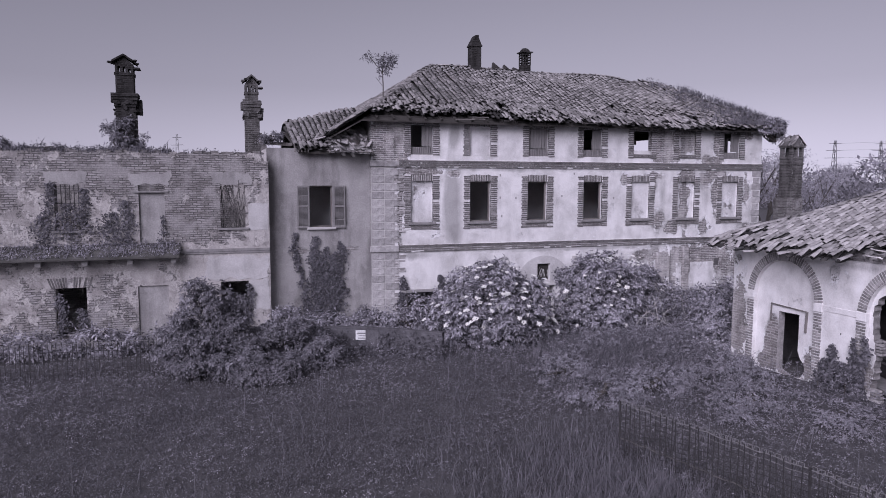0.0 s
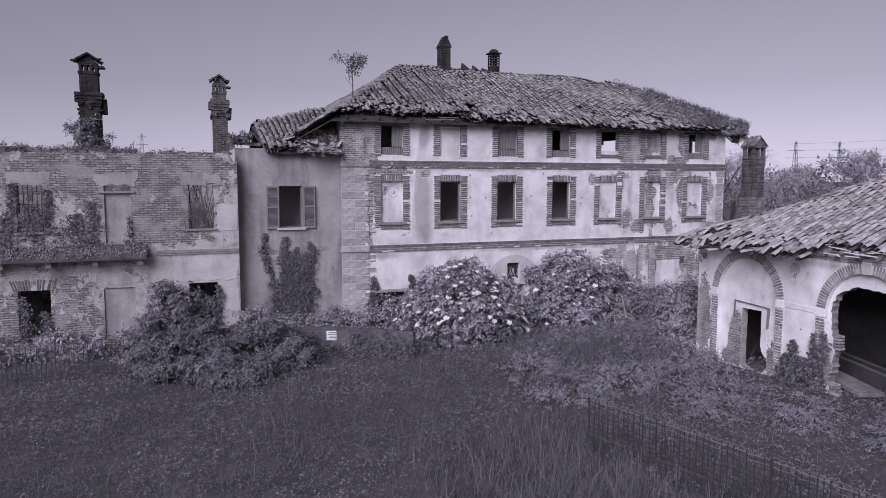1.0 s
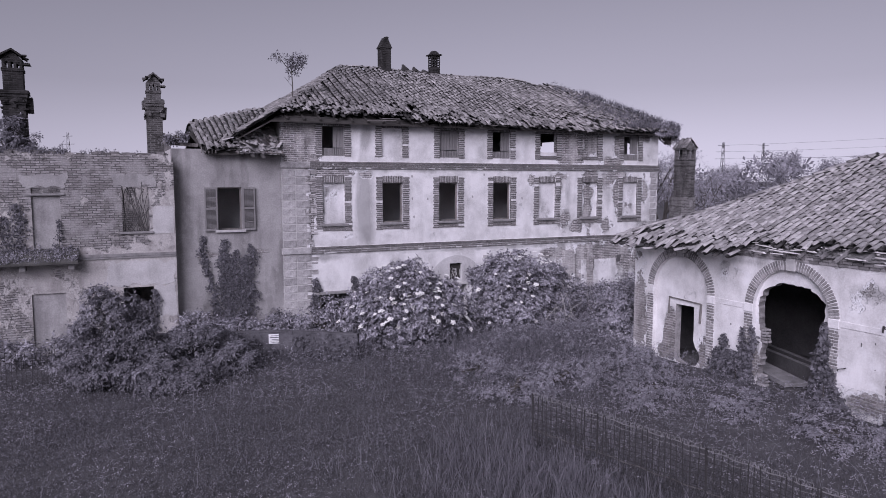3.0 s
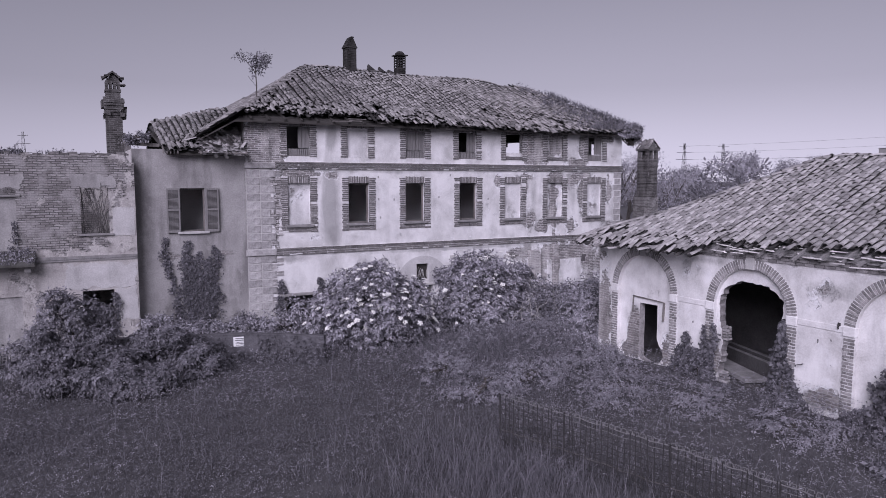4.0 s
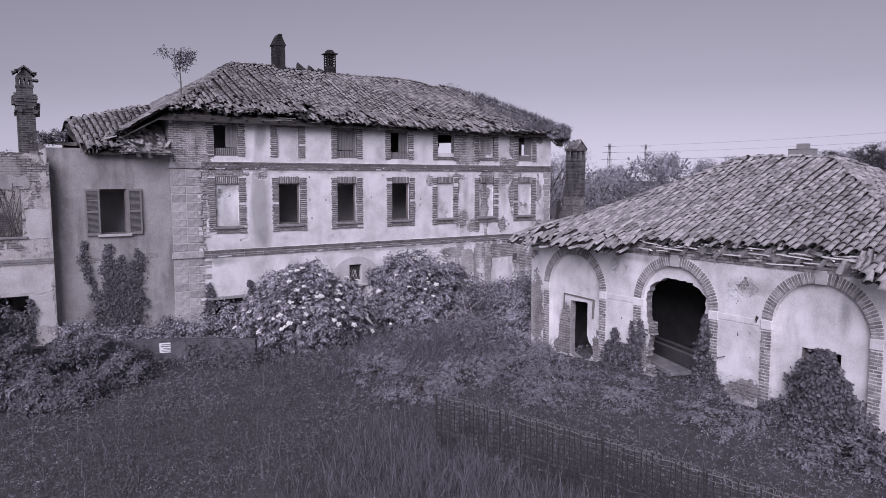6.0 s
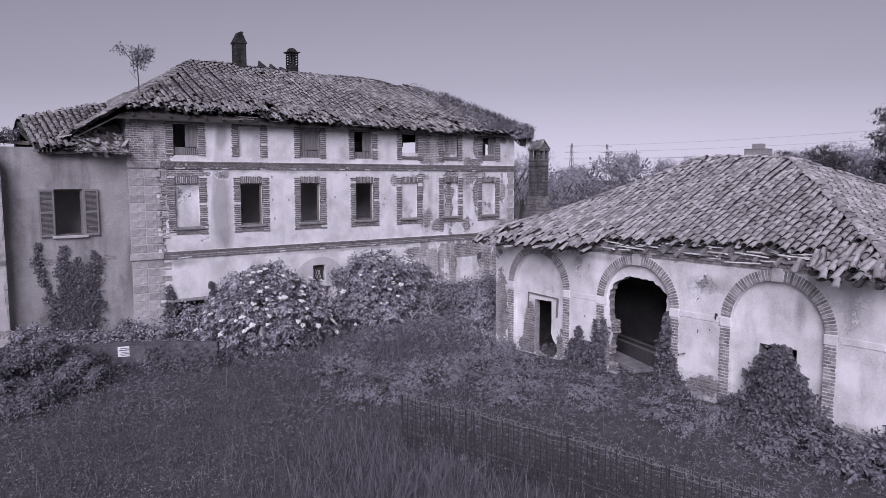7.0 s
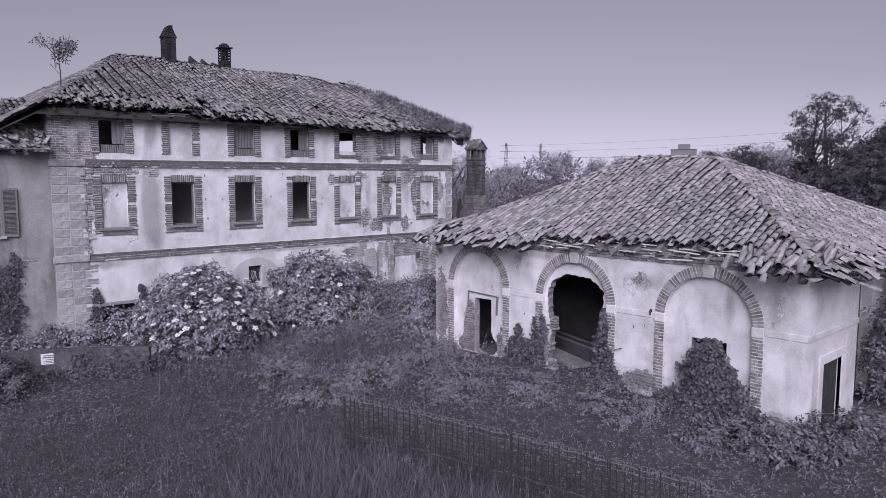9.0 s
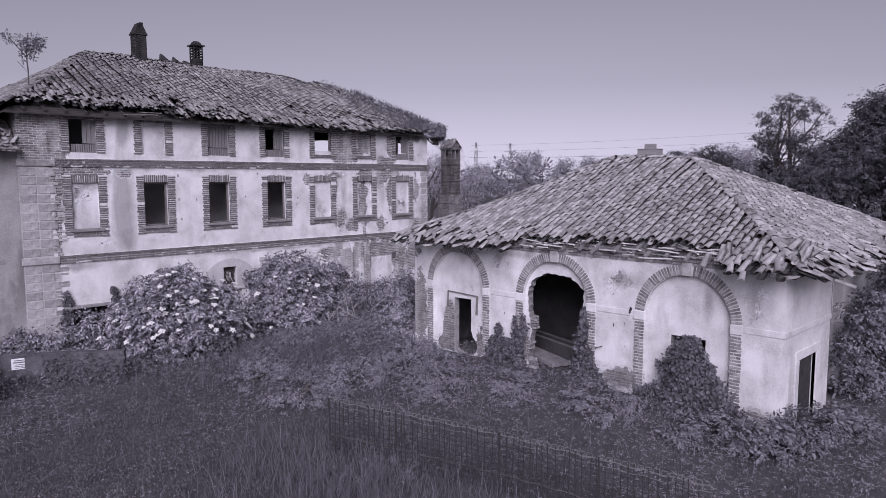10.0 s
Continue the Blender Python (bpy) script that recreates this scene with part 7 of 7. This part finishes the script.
def tall_grass():
    """Pale tall grass between the elder bushes and the outbuilding."""
    rng = np.random.default_rng(78)
    n = 1500
    x, y = rng.normal(3.6, 1.5, n), rng.normal(-7.3, 1.2, n)
    ok = (x < 5.6) & (y < -5.0)
    P = np.stack([x[ok], y[ok], np.zeros(ok.sum())], 1)
    V, F = tufts(rng, P, 9, 0.60, 0.08, 0.007)
    tagged(np_mesh("tall_grass", V, F, M_MOSS), "tall pale grass beside the outbuilding", "grass", kind="stuff")
    n = 620
    x, y = rng.normal(-2.6, 1.2, n), rng.normal(-16.2, 1.6, n)
    V, F = tufts(rng, np.stack([x, y, np.zeros(n)], 1), 7, 0.46, 0.09, 0.0045)
    tagged(np_mesh("tall_grass", V, F, M_STRAW), "tall dry grass round the end of the wire fence", "grass", kind="stuff")
    bm = bmesh.new()
    random.seed(79)
    for k in range(26):
        p = Vector((random.uniform(4.6, 7.2), random.uniform(-5.6, -4.4), random.uniform(0.4, 0.8)))
        d = Vector((random.uniform(-1, 1), random.uniform(-0.4, 0.4), random.uniform(0.0, 0.9))).normalized()
        for j in range(5):
            q = p + d * random.uniform(0.14, 0.24)
            beam(bm, p, q, 0.016 - 0.002 * j)
            p, d = q, (d + Vector((random.gauss(0, 0.18), random.gauss(0, 0.12), random.gauss(0, 0.18)))).normalized()
    b = thing("dead_branches", (5.9, -4.5, 0), "bleached dead branches among the bushes", "branches")
    tagged(part("branch", bm, M_LATH, b), kind="stuff")


tall_grass()


# ---- grass and weeds of the courtyard ----
def free_ground(x, y):
    """True where the ground is open: not inside a building."""
    return ~((x > 5.75) & (y > -21.0) & (y < -8.3)) & ~((y > -0.55) & (x < 15)) & (y < 3)


def gz(x, y):
    return np.array([ground_z(a, b) for a, b in zip(x, y)])


def clump(x, y, s, seed):
    return 0.5 + 0.25 * (np.sin(x * s + seed) * np.sin(y * s * 1.3 + 2 * seed)) + 0.25 * np.sin(0.6 * s * (x + y) + 1.7 * seed) * np.sin(1.9 * s * (x - 0.7 * y) + seed)


def courtyard():
    rng = np.random.default_rng(81)
    n = 185000
    x, y = rng.uniform(-19, 16, n), rng.uniform(-24.5, -0.6, n)
    cx, cy = -9.6, -26.2
    bearing = np.degrees(np.arctan2(x - cx, y - cy))
    dist = np.hypot(x - cx, y - cy)
    ok = free_ground(x, y) & (bearing > -22) & (bearing < 84) & (dist > 9.5)
    x, y = x[ok], y[ok]
    d = clump(x, y, 0.55, 1.0)
    H = (0.07 + 0.17 * d * rng.uniform(0.4, 1.3, len(x))) * np.where(y > -15.0, 0.62, 1.0) + 0.16 * np.exp(-((x + 2.5) / 2.5) ** 2 - ((y + 15) / 2.5) ** 2)
    H *= np.where((y > -7.5), 0.8, 1.0)
    B = np.stack([x, y, gz(x, y) - 0.02], 1)
    V, F = blades(rng, B, H, 0.7, 0.0055)
    tagged(np_mesh("grass", V, F, M_GRASS), "rank unmown grass of the courtyard", "grass", kind="stuff")
    n = 20000
    x, y = rng.uniform(-26, 14, n), rng.uniform(-44, -6, n)
    bearing = np.degrees(np.arctan2(x - cx, y - cy))
    ok = free_ground(x, y) & ~((bearing > -22) & (bearing < 84) & (np.hypot(x - cx, y - cy) > 9.5) & (y > -24.5) & (x > -19) & (x < 16))
    x, y = x[ok], y[ok]
    V, F = blades(rng, np.stack([x, y, gz(x, y) - 0.02], 1), 0.15 + 0.25 * rng.uniform(0, 1, len(x)), 0.6, 0.02)
    tagged(np_mesh("grass", V, F, M_GRASS), "rough grass of the open ground around", "grass", kind="stuff")
    # leafy weeds in patches, thick towards the outbuilding
    n = 150000
    x, y = rng.uniform(-19, 13, n), rng.uniform(-23, -0.6, n)
    dens = np.clip(clump(x, y, 0.8, 3.3) * 0.9 + 0.5 * np.clip((x + 3) / 6, 0, 1) + 0.35 * (y > -9) - 0.42, 0.015, 1)
    bearing = np.degrees(np.arctan2(x - cx, y - cy))
    dens *= np.where(x < -0.5, np.clip((y + 17.5) / 4, 0.04, 1), 1.0)
    ok = free_ground(x, y) & (rng.uniform(0, 1, n) < dens) & (bearing > -22) & (bearing < 84)
    x, y = x[ok], y[ok]
    top = 0.12 + 0.38 * clump(x, y, 1.1, 5.0) + 0.32 * np.clip((x + 0.5) / 5, 0, 1) + 0.2 * (y > -8)
    P = np.stack([x, y, gz(x, y) + top * rng.uniform(0.35, 1.05, len(x))], 1)
    N = unit(rng.normal(scale=0.3, size=(len(x), 3)) + np.array([0, 0, 1.0]))
    V, F = sprigs(rng, P, N, 0.044, 3, 0.3, 1.2)
    tagged(np_mesh("weeds", V, F, M_WEED), "knee-high leafy weeds between the buildings", "weeds", kind="stuff")
    # low ground cover between the blades, a close carpet before the bushes
    n = 230000
    x, y = rng.uniform(-19, 5.5, n), rng.uniform(-19, -3, n)
    bearing = np.degrees(np.arctan2(x - cx, y - cy))
    close = np.clip((y + 16.5) / 4, 0.0, 1)
    ok = free_ground(x, y) & (rng.uniform(0, 1, n) < close * (0.45 + 0.55 * clump(x, y, 0.7, 6.1))) & (bearing > -22) & (bearing < 84)
    x, y = x[ok], y[ok]
    P = np.stack([x, y, gz(x, y) + rng.uniform(0.03, 0.17, len(x))], 1)
    V, F = leaf_quads(P, unit(rng.normal(scale=0.4, size=(len(x), 3)) + np.array([0, 0, 1.0])), rng.normal(size=(len(x), 3)), 0.045 * rng.uniform(0.6, 1.4, len(x)), 0.030)
    tagged(np_mesh("ground_cover", V, F, M_COVER), "low leafy plants matted through the grass", "weeds", kind="stuff")
    # dry stalks
    n = 3800
    x, y = rng.uniform(-17, 6, n), rng.uniform(-22, -3, n)
    ok = free_ground(x, y) & (rng.uniform(0, 1, n) < clump(x, y, 0.45, 8.0) ** 1.5)
    x, y = x[ok], y[ok]
    B = np.stack([x, y, gz(x, y)], 1)
    V, F = blades(rng, B, 0.45 + 0.5 * rng.uniform(0, 1, len(x)), 0.5, 0.005)
    tagged(np_mesh("dry_stalks", V, F, M_STRAW), "pale dry stalks standing in the grass", "stalks", kind="stuff")


courtyard()


# ---- garden wall with its notice ----
def garden_wall():
    w = thing("garden_wall", (-4.9, -4.05, 0), "low stained garden wall half hidden by weeds", "wall")
    pts = [(-8.4, -3.0), (-6.68, -3.49), (-4.92, -4.05), (-3.94, -4.64), (-2.66, -5.67)]
    for (x0, y0), (x1, y1) in zip(pts, pts[1:]):
        bm = bmesh.new()
        beam(bm, (x0, y0, 0.33), (x1, y1, 0.33), 0.16, 1.1)
        part("masonry", bm, M_DARKWALL, w)
        bm = bmesh.new()
        beam(bm, (x0, y0, 0.90), (x1, y1, 0.90), 0.19, 0.05)
        part("coping", bm, M_DARKWALL, w)
    rng = np.random.default_rng(91)
    n = 2600
    k = rng.integers(0, len(pts) - 1, n)
    t = rng.uniform(0, 1, n)
    A = np.array(pts)
    xy = A[k] * (1 - t)[:, None] + A[k + 1] * t[:, None]
    P = np.stack([xy[:, 0] - 0.06, xy[:, 1] - 0.14 - 0.1 * rng.uniform(0, 1, n), 0.85 * rng.uniform(0, 1, n) ** 1.8], 1)
    P = P[~((np.abs(P[:, 0] + 4.95) < 0.42) & (P[:, 2] > 0.36))]
    n = len(P)
    V, F = leaf_quads(P, unit(rng.normal(scale=0.4, size=(n, 3)) + np.array([-0.3, -1, 0.4])), rng.normal(size=(n, 3)) + np.array([0, 0, -0.3]), 0.09 * rng.uniform(0.6, 1.3, n), 0.06)
    tagged(np_mesh("wall_weeds", V, F, M_GRASS), "weeds growing up the garden wall", "weeds", kind="stuff")


M_DARKWALL = surf("mossy_render", (0.05, 0.0485, 0.052), (0.16, 0.155, 0.165), 2.6, 30, 0.95, 0.015)
garden_wall()


def notice():
    s = thing("warning_sign", (-4.91, -4.16, 0.52), "small white printed notice fixed to the garden wall", "sign")
    ang = math.atan2(-4.64 + 3.49, -3.94 + 6.68) * 0.6
    m = Matrix.Translation((-4.91, -4.17, 0.67)) @ Matrix.Rotation(ang, 4, "Z")
    bm = bmesh.new()
    box(bm, -0.235, -0.008, -0.155, 0.235, 0.008, 0.155)
    bm.transform(m)
    part("plate", bm, M_SIGN, s, "white metal plate")
    for k, (z, h, w) in enumerate(((0.10, 0.022, 0.17), (0.045, 0.03, 0.19), (-0.02, 0.018, 0.14), (-0.065, 0.018, 0.17), (-0.11, 0.014, 0.15))):
        bm = bmesh.new()
        box(bm, -w, -0.0125, z - h / 2, w, -0.0085, z + h / 2)
        bm.transform(m)
        part("text_bar", bm, M_INK, s, "dark line of illegible print")


M_SIGN = surf("sign_white", (0.70, 0.70, 0.69), (0.80, 0.80, 0.79), 8, 60, 0.5, 0.001)
M_INK = surf("sign_ink", (0.10, 0.10, 0.10), (0.16, 0.16, 0.16), 8, 60, 0.6, 0.001)
notice()


# ---- wire fences ----
def wire_fence(name, pts, height, gap, rows, label, lean=0.0):
    f = thing(name, (pts[0][0], pts[0][1], 0), label, "fence")
    wire = bpy.data.meshes.new("wire")
    bm = bmesh.new()
    beam(bm, (0, 0, 0), (0, 0, height), 0.013)
    bm.to_mesh(wire)
    bm.free()
    wire.materials.append(M_IRON)
    for (x0, y0), (x1, y1) in zip(pts, pts[1:]):
        a, b = Vector((x0, y0, 0)), Vector((x1, y1, 0))
        ln = (b - a).length
        for k in range(int(ln / gap)):
            p = a.lerp(b, k * gap / ln)
            ob = new("wire", wire)
            hang(ob, f)
            ob.matrix_basis = Matrix.Translation((p.x, p.y, 0.03)) @ Matrix.Rotation(random.gauss(0, 0.02) + lean, 4, "Y") @ Matrix.Rotation(random.gauss(0, 0.03), 4, "X")
        for z, w in rows:
            bm = bmesh.new()
            tube(bm, [a.lerp(b, k / 12) + Vector((0, 0, z + (0.015 * math.sin(1.9 * (k - 1)) if k else 0.0))) for k in range(13)], w)
            part("rail", bm, M_GALV if z > height * 0.9 else (M_BARK0 if w > 0.015 else M_IRON), f)
        bm = bmesh.new()
        beam(bm, (x0, y0, -0.2), (x0, y0, height + 0.03), 0.024)
        part("post", bm, M_IRON, f)
    return f


def top_loops(fence, a, b, z):
    """The row of bent wire loops along the top of the mesh."""
    a, b = Vector(a), Vector(b)
    d = (b - a).normalized()
    n = int((b - a).length / 0.13)
    loop = bpy.data.meshes.new("loop")
    bm = bmesh.new()
    q = [Vector((0, 0, 0)), Vector((0.015, 0, 0.07)), Vector((0.10, 0, 0.07)), Vector((0.115, 0, 0))]
    for p, r in zip(q, q[1:]):
        beam(bm, p, r, 0.008)
    bm.to_mesh(loop)
    bm.free()
    loop.materials.append(M_GALV)
    yaw = math.atan2(d.y, d.x)
    for k in range(n):
        p = a + d * k * 0.13
        ob = new("loop", loop)
        hang(ob, fence)
        ob.matrix_basis = Matrix.Translation((p.x, p.y, z)) @ Matrix.Rotation(yaw, 4, "Z")


wf = wire_fence("wire_fence", [(-1.62, -14.1), (-1.16, -15.69), (-0.60, -17.92), (-0.29, -19.81), (0.02, -21.6)], 1.16, 0.125, [(1.15, 0.014), (0.42, 0.016)] + [(0.10 + 0.095 * k, 0.008) for k in range(11)], "sagging wire mesh fence among the weeds")
for a, b in zip([(-1.62, -14.1, 0), (-1.16, -15.69, 0), (-0.60, -17.92, 0), (-0.29, -19.81, 0)], [(-1.16, -15.69, 0), (-0.60, -17.92, 0), (-0.29, -19.81, 0), (0.02, -21.6, 0)]):
    top_loops(wf, a, b, 1.15)
wire_fence("wire_fence", [(-18.0, -4.4), (-14.4, -4.5), (-10.6, -4.9)], 1.10, 0.12, [(1.09, 0.016), (0.85, 0.010), (0.6, 0.010), (0.35, 0.010)], "low wire mesh fence before the brick ruin")

# ---- trees ----
def tree(name, at, height, crown_w, n, leaf, label, seed, mat=None, bare=0.36, trunks=1, flat=0.5, clump=0.085):
    """A tree: one or more tapered trunks that fork three times, with a flattened clump of leaves at each twig."""
    rng = np.random.default_rng(seed)
    random.seed(seed)
    t = thing(name, at, label, "tree", "trees behind the buildings")
    lobes = []
    for q in range(trunks):
        bm = bmesh.new()

        def grow(p, d, length, w, depth):
            for k in range(2):
                d = (d + Vector((random.gauss(0, 0.10), random.gauss(0, 0.10), 0.06))).normalized()
                e = p + d * length / 2
                beam(bm, p, e, w)
                p, w = e, w * 0.82
            if depth == 3:
                r = crown_w * clump * random.uniform(0.7, 1.5)
                lobes.append((p.x, p.y, p.z, r, r, r * flat * random.uniform(0.8, 1.3)))
                return
            turn = random.uniform(0, 6)
            n_out = 5 if depth == 0 else 3
            for k in range(n_out):
                a = turn + 2.4 * k + random.gauss(0, 0.25)
                spread = random.uniform(0.35, 1.25)
                grow(p - d * length * (random.uniform(0.0, 0.38) if depth == 0 else random.uniform(0.0, 0.3)), (d * 0.7 + Vector((math.cos(a) * spread, math.sin(a) * spread, random.uniform(-0.2, 0.4)))).normalized(), crown_w * (0.25, 0.17, 0.12)[depth] * random.uniform(0.55, 1.45), w * 0.6, depth + 1)
            if depth < 2:
                grow(p, d, crown_w * (0.26, 0.17)[depth] * random.uniform(0.8, 1.2), w * 0.8, depth + 1)

        off = crown_w * 0.22 * (q - (trunks - 1) / 2)
        grow(Vector(at) + Vector((off * 0.4, -off * 0.4, -0.3)), Vector((off * 0.06, -off * 0.06, 1)).normalized(), height * bare + 0.3, height * 0.026, 0)
        part("trunk", bm, M_BARK, t)
    top = max(l[2] + l[5] for l in lobes) - at[2]
    lift = height - top
    lobes = [(x, y, z + lift * (z - at[2]) / top, a, b, c) for x, y, z, a, b, c in lobes]
    for ob in t.children:
        for v in ob.data.vertices:
            v.co.z += lift * max(0.0, v.co.z - at[2]) / top
    P, N = lobe_points(rng, lobes, n, shell=0.9)
    V, F = sprigs(rng, P, N, leaf, 4, 0.3)
    np_mesh("crown", V, F, mat or M_FARLEAF, t)
    return t


oak = tree("tree", (62.0, -0.7, 0), 14.0, 8.4, 4200, 0.15, "open-crowned broadleaf tree above the thicket", 101, trunks=2, bare=0.50, clump=0.055)
full = tree("tree", (50.5, -12.5, 0), 13.2, 9.0, 4800, 0.27, "dense dark broadleaf tree", 102, bare=0.30, flat=0.8, clump=0.115)
poplar = tree("tree", (150.0, 100.0, 0), 14.5, 11.0, 3800, 0.22, "distant broadleaf tree paled for haze", 103, mat=M_HAZELEAF, bare=0.3, flat=0.8, clump=0.11)
wild = tree("tree", (21.5, 9.0, 0), 8.2, 4.6, 2400, 0.07, "young tree behind the manor in the haze-paled leaf colour", 104, mat=M_HAZELEAF, bare=0.3, flat=0.9, clump=0.10)
random.seed(5)
for x, y, s in ((44, -15.5, 0.86), (41, -18.5, 0.92), (47, -20, 1.05), (57, -13, 1.08), (56, -9.0, 0.78), (60, -6.0, 0.72), (66, -3.5, 0.74), (70, 3.5, 0.66), (52, -19.5, 1.2)):
    copy_thing(full, Matrix.Translation((x, y, -0.2)) @ Matrix.Rotation(random.uniform(0, 6), 4, "Z") @ Matrix.Scale(s, 4))
for x, y, s in ((72, 11, 0.70), (70, 15, 0.66), (68, 8, 0.64)):
    copy_thing(oak, Matrix.Translation((x, y, -0.1)) @ Matrix.Rotation(random.uniform(0, 6), 4, "Z") @ Matrix.Scale(s, 4))
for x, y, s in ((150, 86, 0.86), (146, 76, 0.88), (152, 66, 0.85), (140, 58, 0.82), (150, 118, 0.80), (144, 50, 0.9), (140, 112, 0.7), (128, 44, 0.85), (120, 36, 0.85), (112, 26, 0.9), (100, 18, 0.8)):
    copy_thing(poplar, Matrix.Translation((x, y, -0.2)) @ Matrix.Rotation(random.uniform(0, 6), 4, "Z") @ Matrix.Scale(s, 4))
for x, y, s in ((24.5, 13.0, 1.05), (19.5, 12.5, 0.95), (28.0, 10.0, 0.9), (26.0, 12.0, 1.1)):
    copy_thing(wild, Matrix.Translation((x, y, -0.1)) @ Matrix.Rotation(random.uniform(0, 6), 4, "Z") @ Matrix.Scale(s, 4))


def far_woods():
    rng = np.random.default_rng(111)
    n = 7000
    b, r = np.radians(rng.uniform(12, 112, n)), rng.uniform(150, 210, n)
    top = 7.5 + 2.2 * np.sin(b * 23) + 1.5 * np.sin(b * 57 + 1)
    P = np.stack([-9.6 + r * np.sin(b), -26.2 + r * np.cos(b), top * rng.uniform(0, 1, n) ** 0.6], 1)
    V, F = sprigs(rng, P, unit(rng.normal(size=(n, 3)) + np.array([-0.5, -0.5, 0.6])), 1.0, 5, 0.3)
    tagged(np_mesh("far_woods", V, F, M_WOODS), "belt of woodland far beyond the farm, its leaves paled for haze", "woods", kind="stuff")
    # the wooded rise beyond the outbuilding: crowns of many sizes, higher towards the south-east
    n = 16000
    lumps = 150
    cb, cr = rng.uniform(63, 108, lumps), rng.uniform(44, 62, lumps)
    ctop = np.interp(cb, (63, 68, 72, 74.5, 80, 108), (6.6, 7.6, 7.9, 9.6, 11.5, 11.0)) + rng.uniform(-1.6, 0.3, lumps)
    crad = rng.uniform(1.2, 2.4, lumps)
    k = rng.integers(0, lumps, n)
    d = unit(rng.normal(size=(n, 3)) + np.array([-0.4, -0.4, 0.4]))
    c = np.stack([-9.6 + cr * np.sin(np.radians(cb)), -26.2 + cr * np.cos(np.radians(cb)), ctop - crad], 1)[k]
    P = c + d * crad[k][:, None] * rng.uniform(0.6, 1.0, (n, 1)) - np.array([0, 0, 1.0]) * (rng.uniform(0, 1, n) ** 2.2 * c[:, 2] * 0.9)[:, None]
    keep = P[:, 2] > 0.1
    V, F = sprigs(rng, P[keep], d[keep], 0.22, 7, 0.3)
    tagged(np_mesh("thicket", V, F, M_FARLEAF), "dense dark thicket beyond the outbuilding", "thicket", kind="stuff")


far_woods()


# ---- pylons, cables and the distant block ----
def pylon(x, y, h, label):
    t = thing("pylon", (x, y, 0), label, "pylon", "pylons on the horizon")
    bm = bmesh.new()
    w = h * 0.05
    for k in range(8):
        z0, z1 = h * k / 8, h * (k + 1) / 8
        w0, w1 = w * (1 - 0.8 * k / 8), w * (1 - 0.8 * (k + 1) / 8)
        cs = [(-1, -1), (1, -1), (1, 1), (-1, 1)]
        for (a, b), (c, d) in zip(cs, cs[1:] + cs[:1]):
            beam(bm, (x + a * w0, y + b * w0, z0), (x + a * w1, y + b * w1, z1), 0.07)
            beam(bm, (x + a * w0, y + b * w0, z0), (x + c * w1, y + d * w1, z1), 0.04)
    part("lattice", bm, M_IRON, t)
    for z, r in ((0.72, 0.14), (0.84, 0.12), (0.95, 0.09)):
        bm = bmesh.new()
        beam(bm, (x - r * h * 0.7, y + r * h * 0.7, h * z), (x + r * h * 0.7, y - r * h * 0.7, h * z), 0.09)
        part("cross_arm", bm, M_IRON, t)
    return t


PY = [(150.0, 120.0, 16.6), (176.0, 128.0, 17.5), (-17.0, 160.0, 16.9)]
for x, y, h in PY:
    pylon(x, y, h, "lattice power pylon far across the fields")
for j, (z, dx) in enumerate(((0.72, -1.5), (0.72, 1.5), (0.84, 0.0), (0.95, 0.0))):
    bm = bmesh.new()
    a, b = Vector((150 + dx, 120 - dx, 16.6 * z)), Vector((170 + dx, 0 - dx, 19.5 * z))
    tube(bm, [a.lerp(b, k / 14) - Vector((0, 0, 4.5 * (k / 14) * (1 - k / 14))) for k in range(15)], 0.035)
    tagged(part("power_cable", bm, M_IRON), "thin power cable sagging from the pylon", "cable", "power cables")


def apartment_block():
    t = thing("apartment_block", (420.0, 209.0, 0), "pale distant apartment block above the trees", "building")
    bm = bmesh.new()
    box(bm, 414, 203, 0, 426, 215, 24.6)
    part("wall", bm, M_CONC, t)
    boxed("stair_head", (416, 205, 24.6, 421, 211, 28.0), M_CONC, t)
    boxed("roof", (413.7, 202.7, 24.61, 426.3, 215.3, 24.9), M_CONC, t)
    win = bpy.data.meshes.new("window")
    bm = bmesh.new()
    box(bm, -0.05, -0.6, -0.7, 0.05, 0.6, 0.7)
    bm.to_mesh(win)
    bm.free()
    win.materials.append(M_DARKIN)
    for r in range(7):
        for k in range(4):
            for turn, p in ((0, (413.98, 204.8 + 2.8 * k)), (PI / 2, (415.8 + 2.8 * k, 202.98))):
                ob = new("window", win)
                hang(ob, t)
                ob.matrix_basis = Matrix.Translation((*p, 3.0 + 3.1 * r)) @ Matrix.Rotation(turn, 4, "Z")


apartment_block()
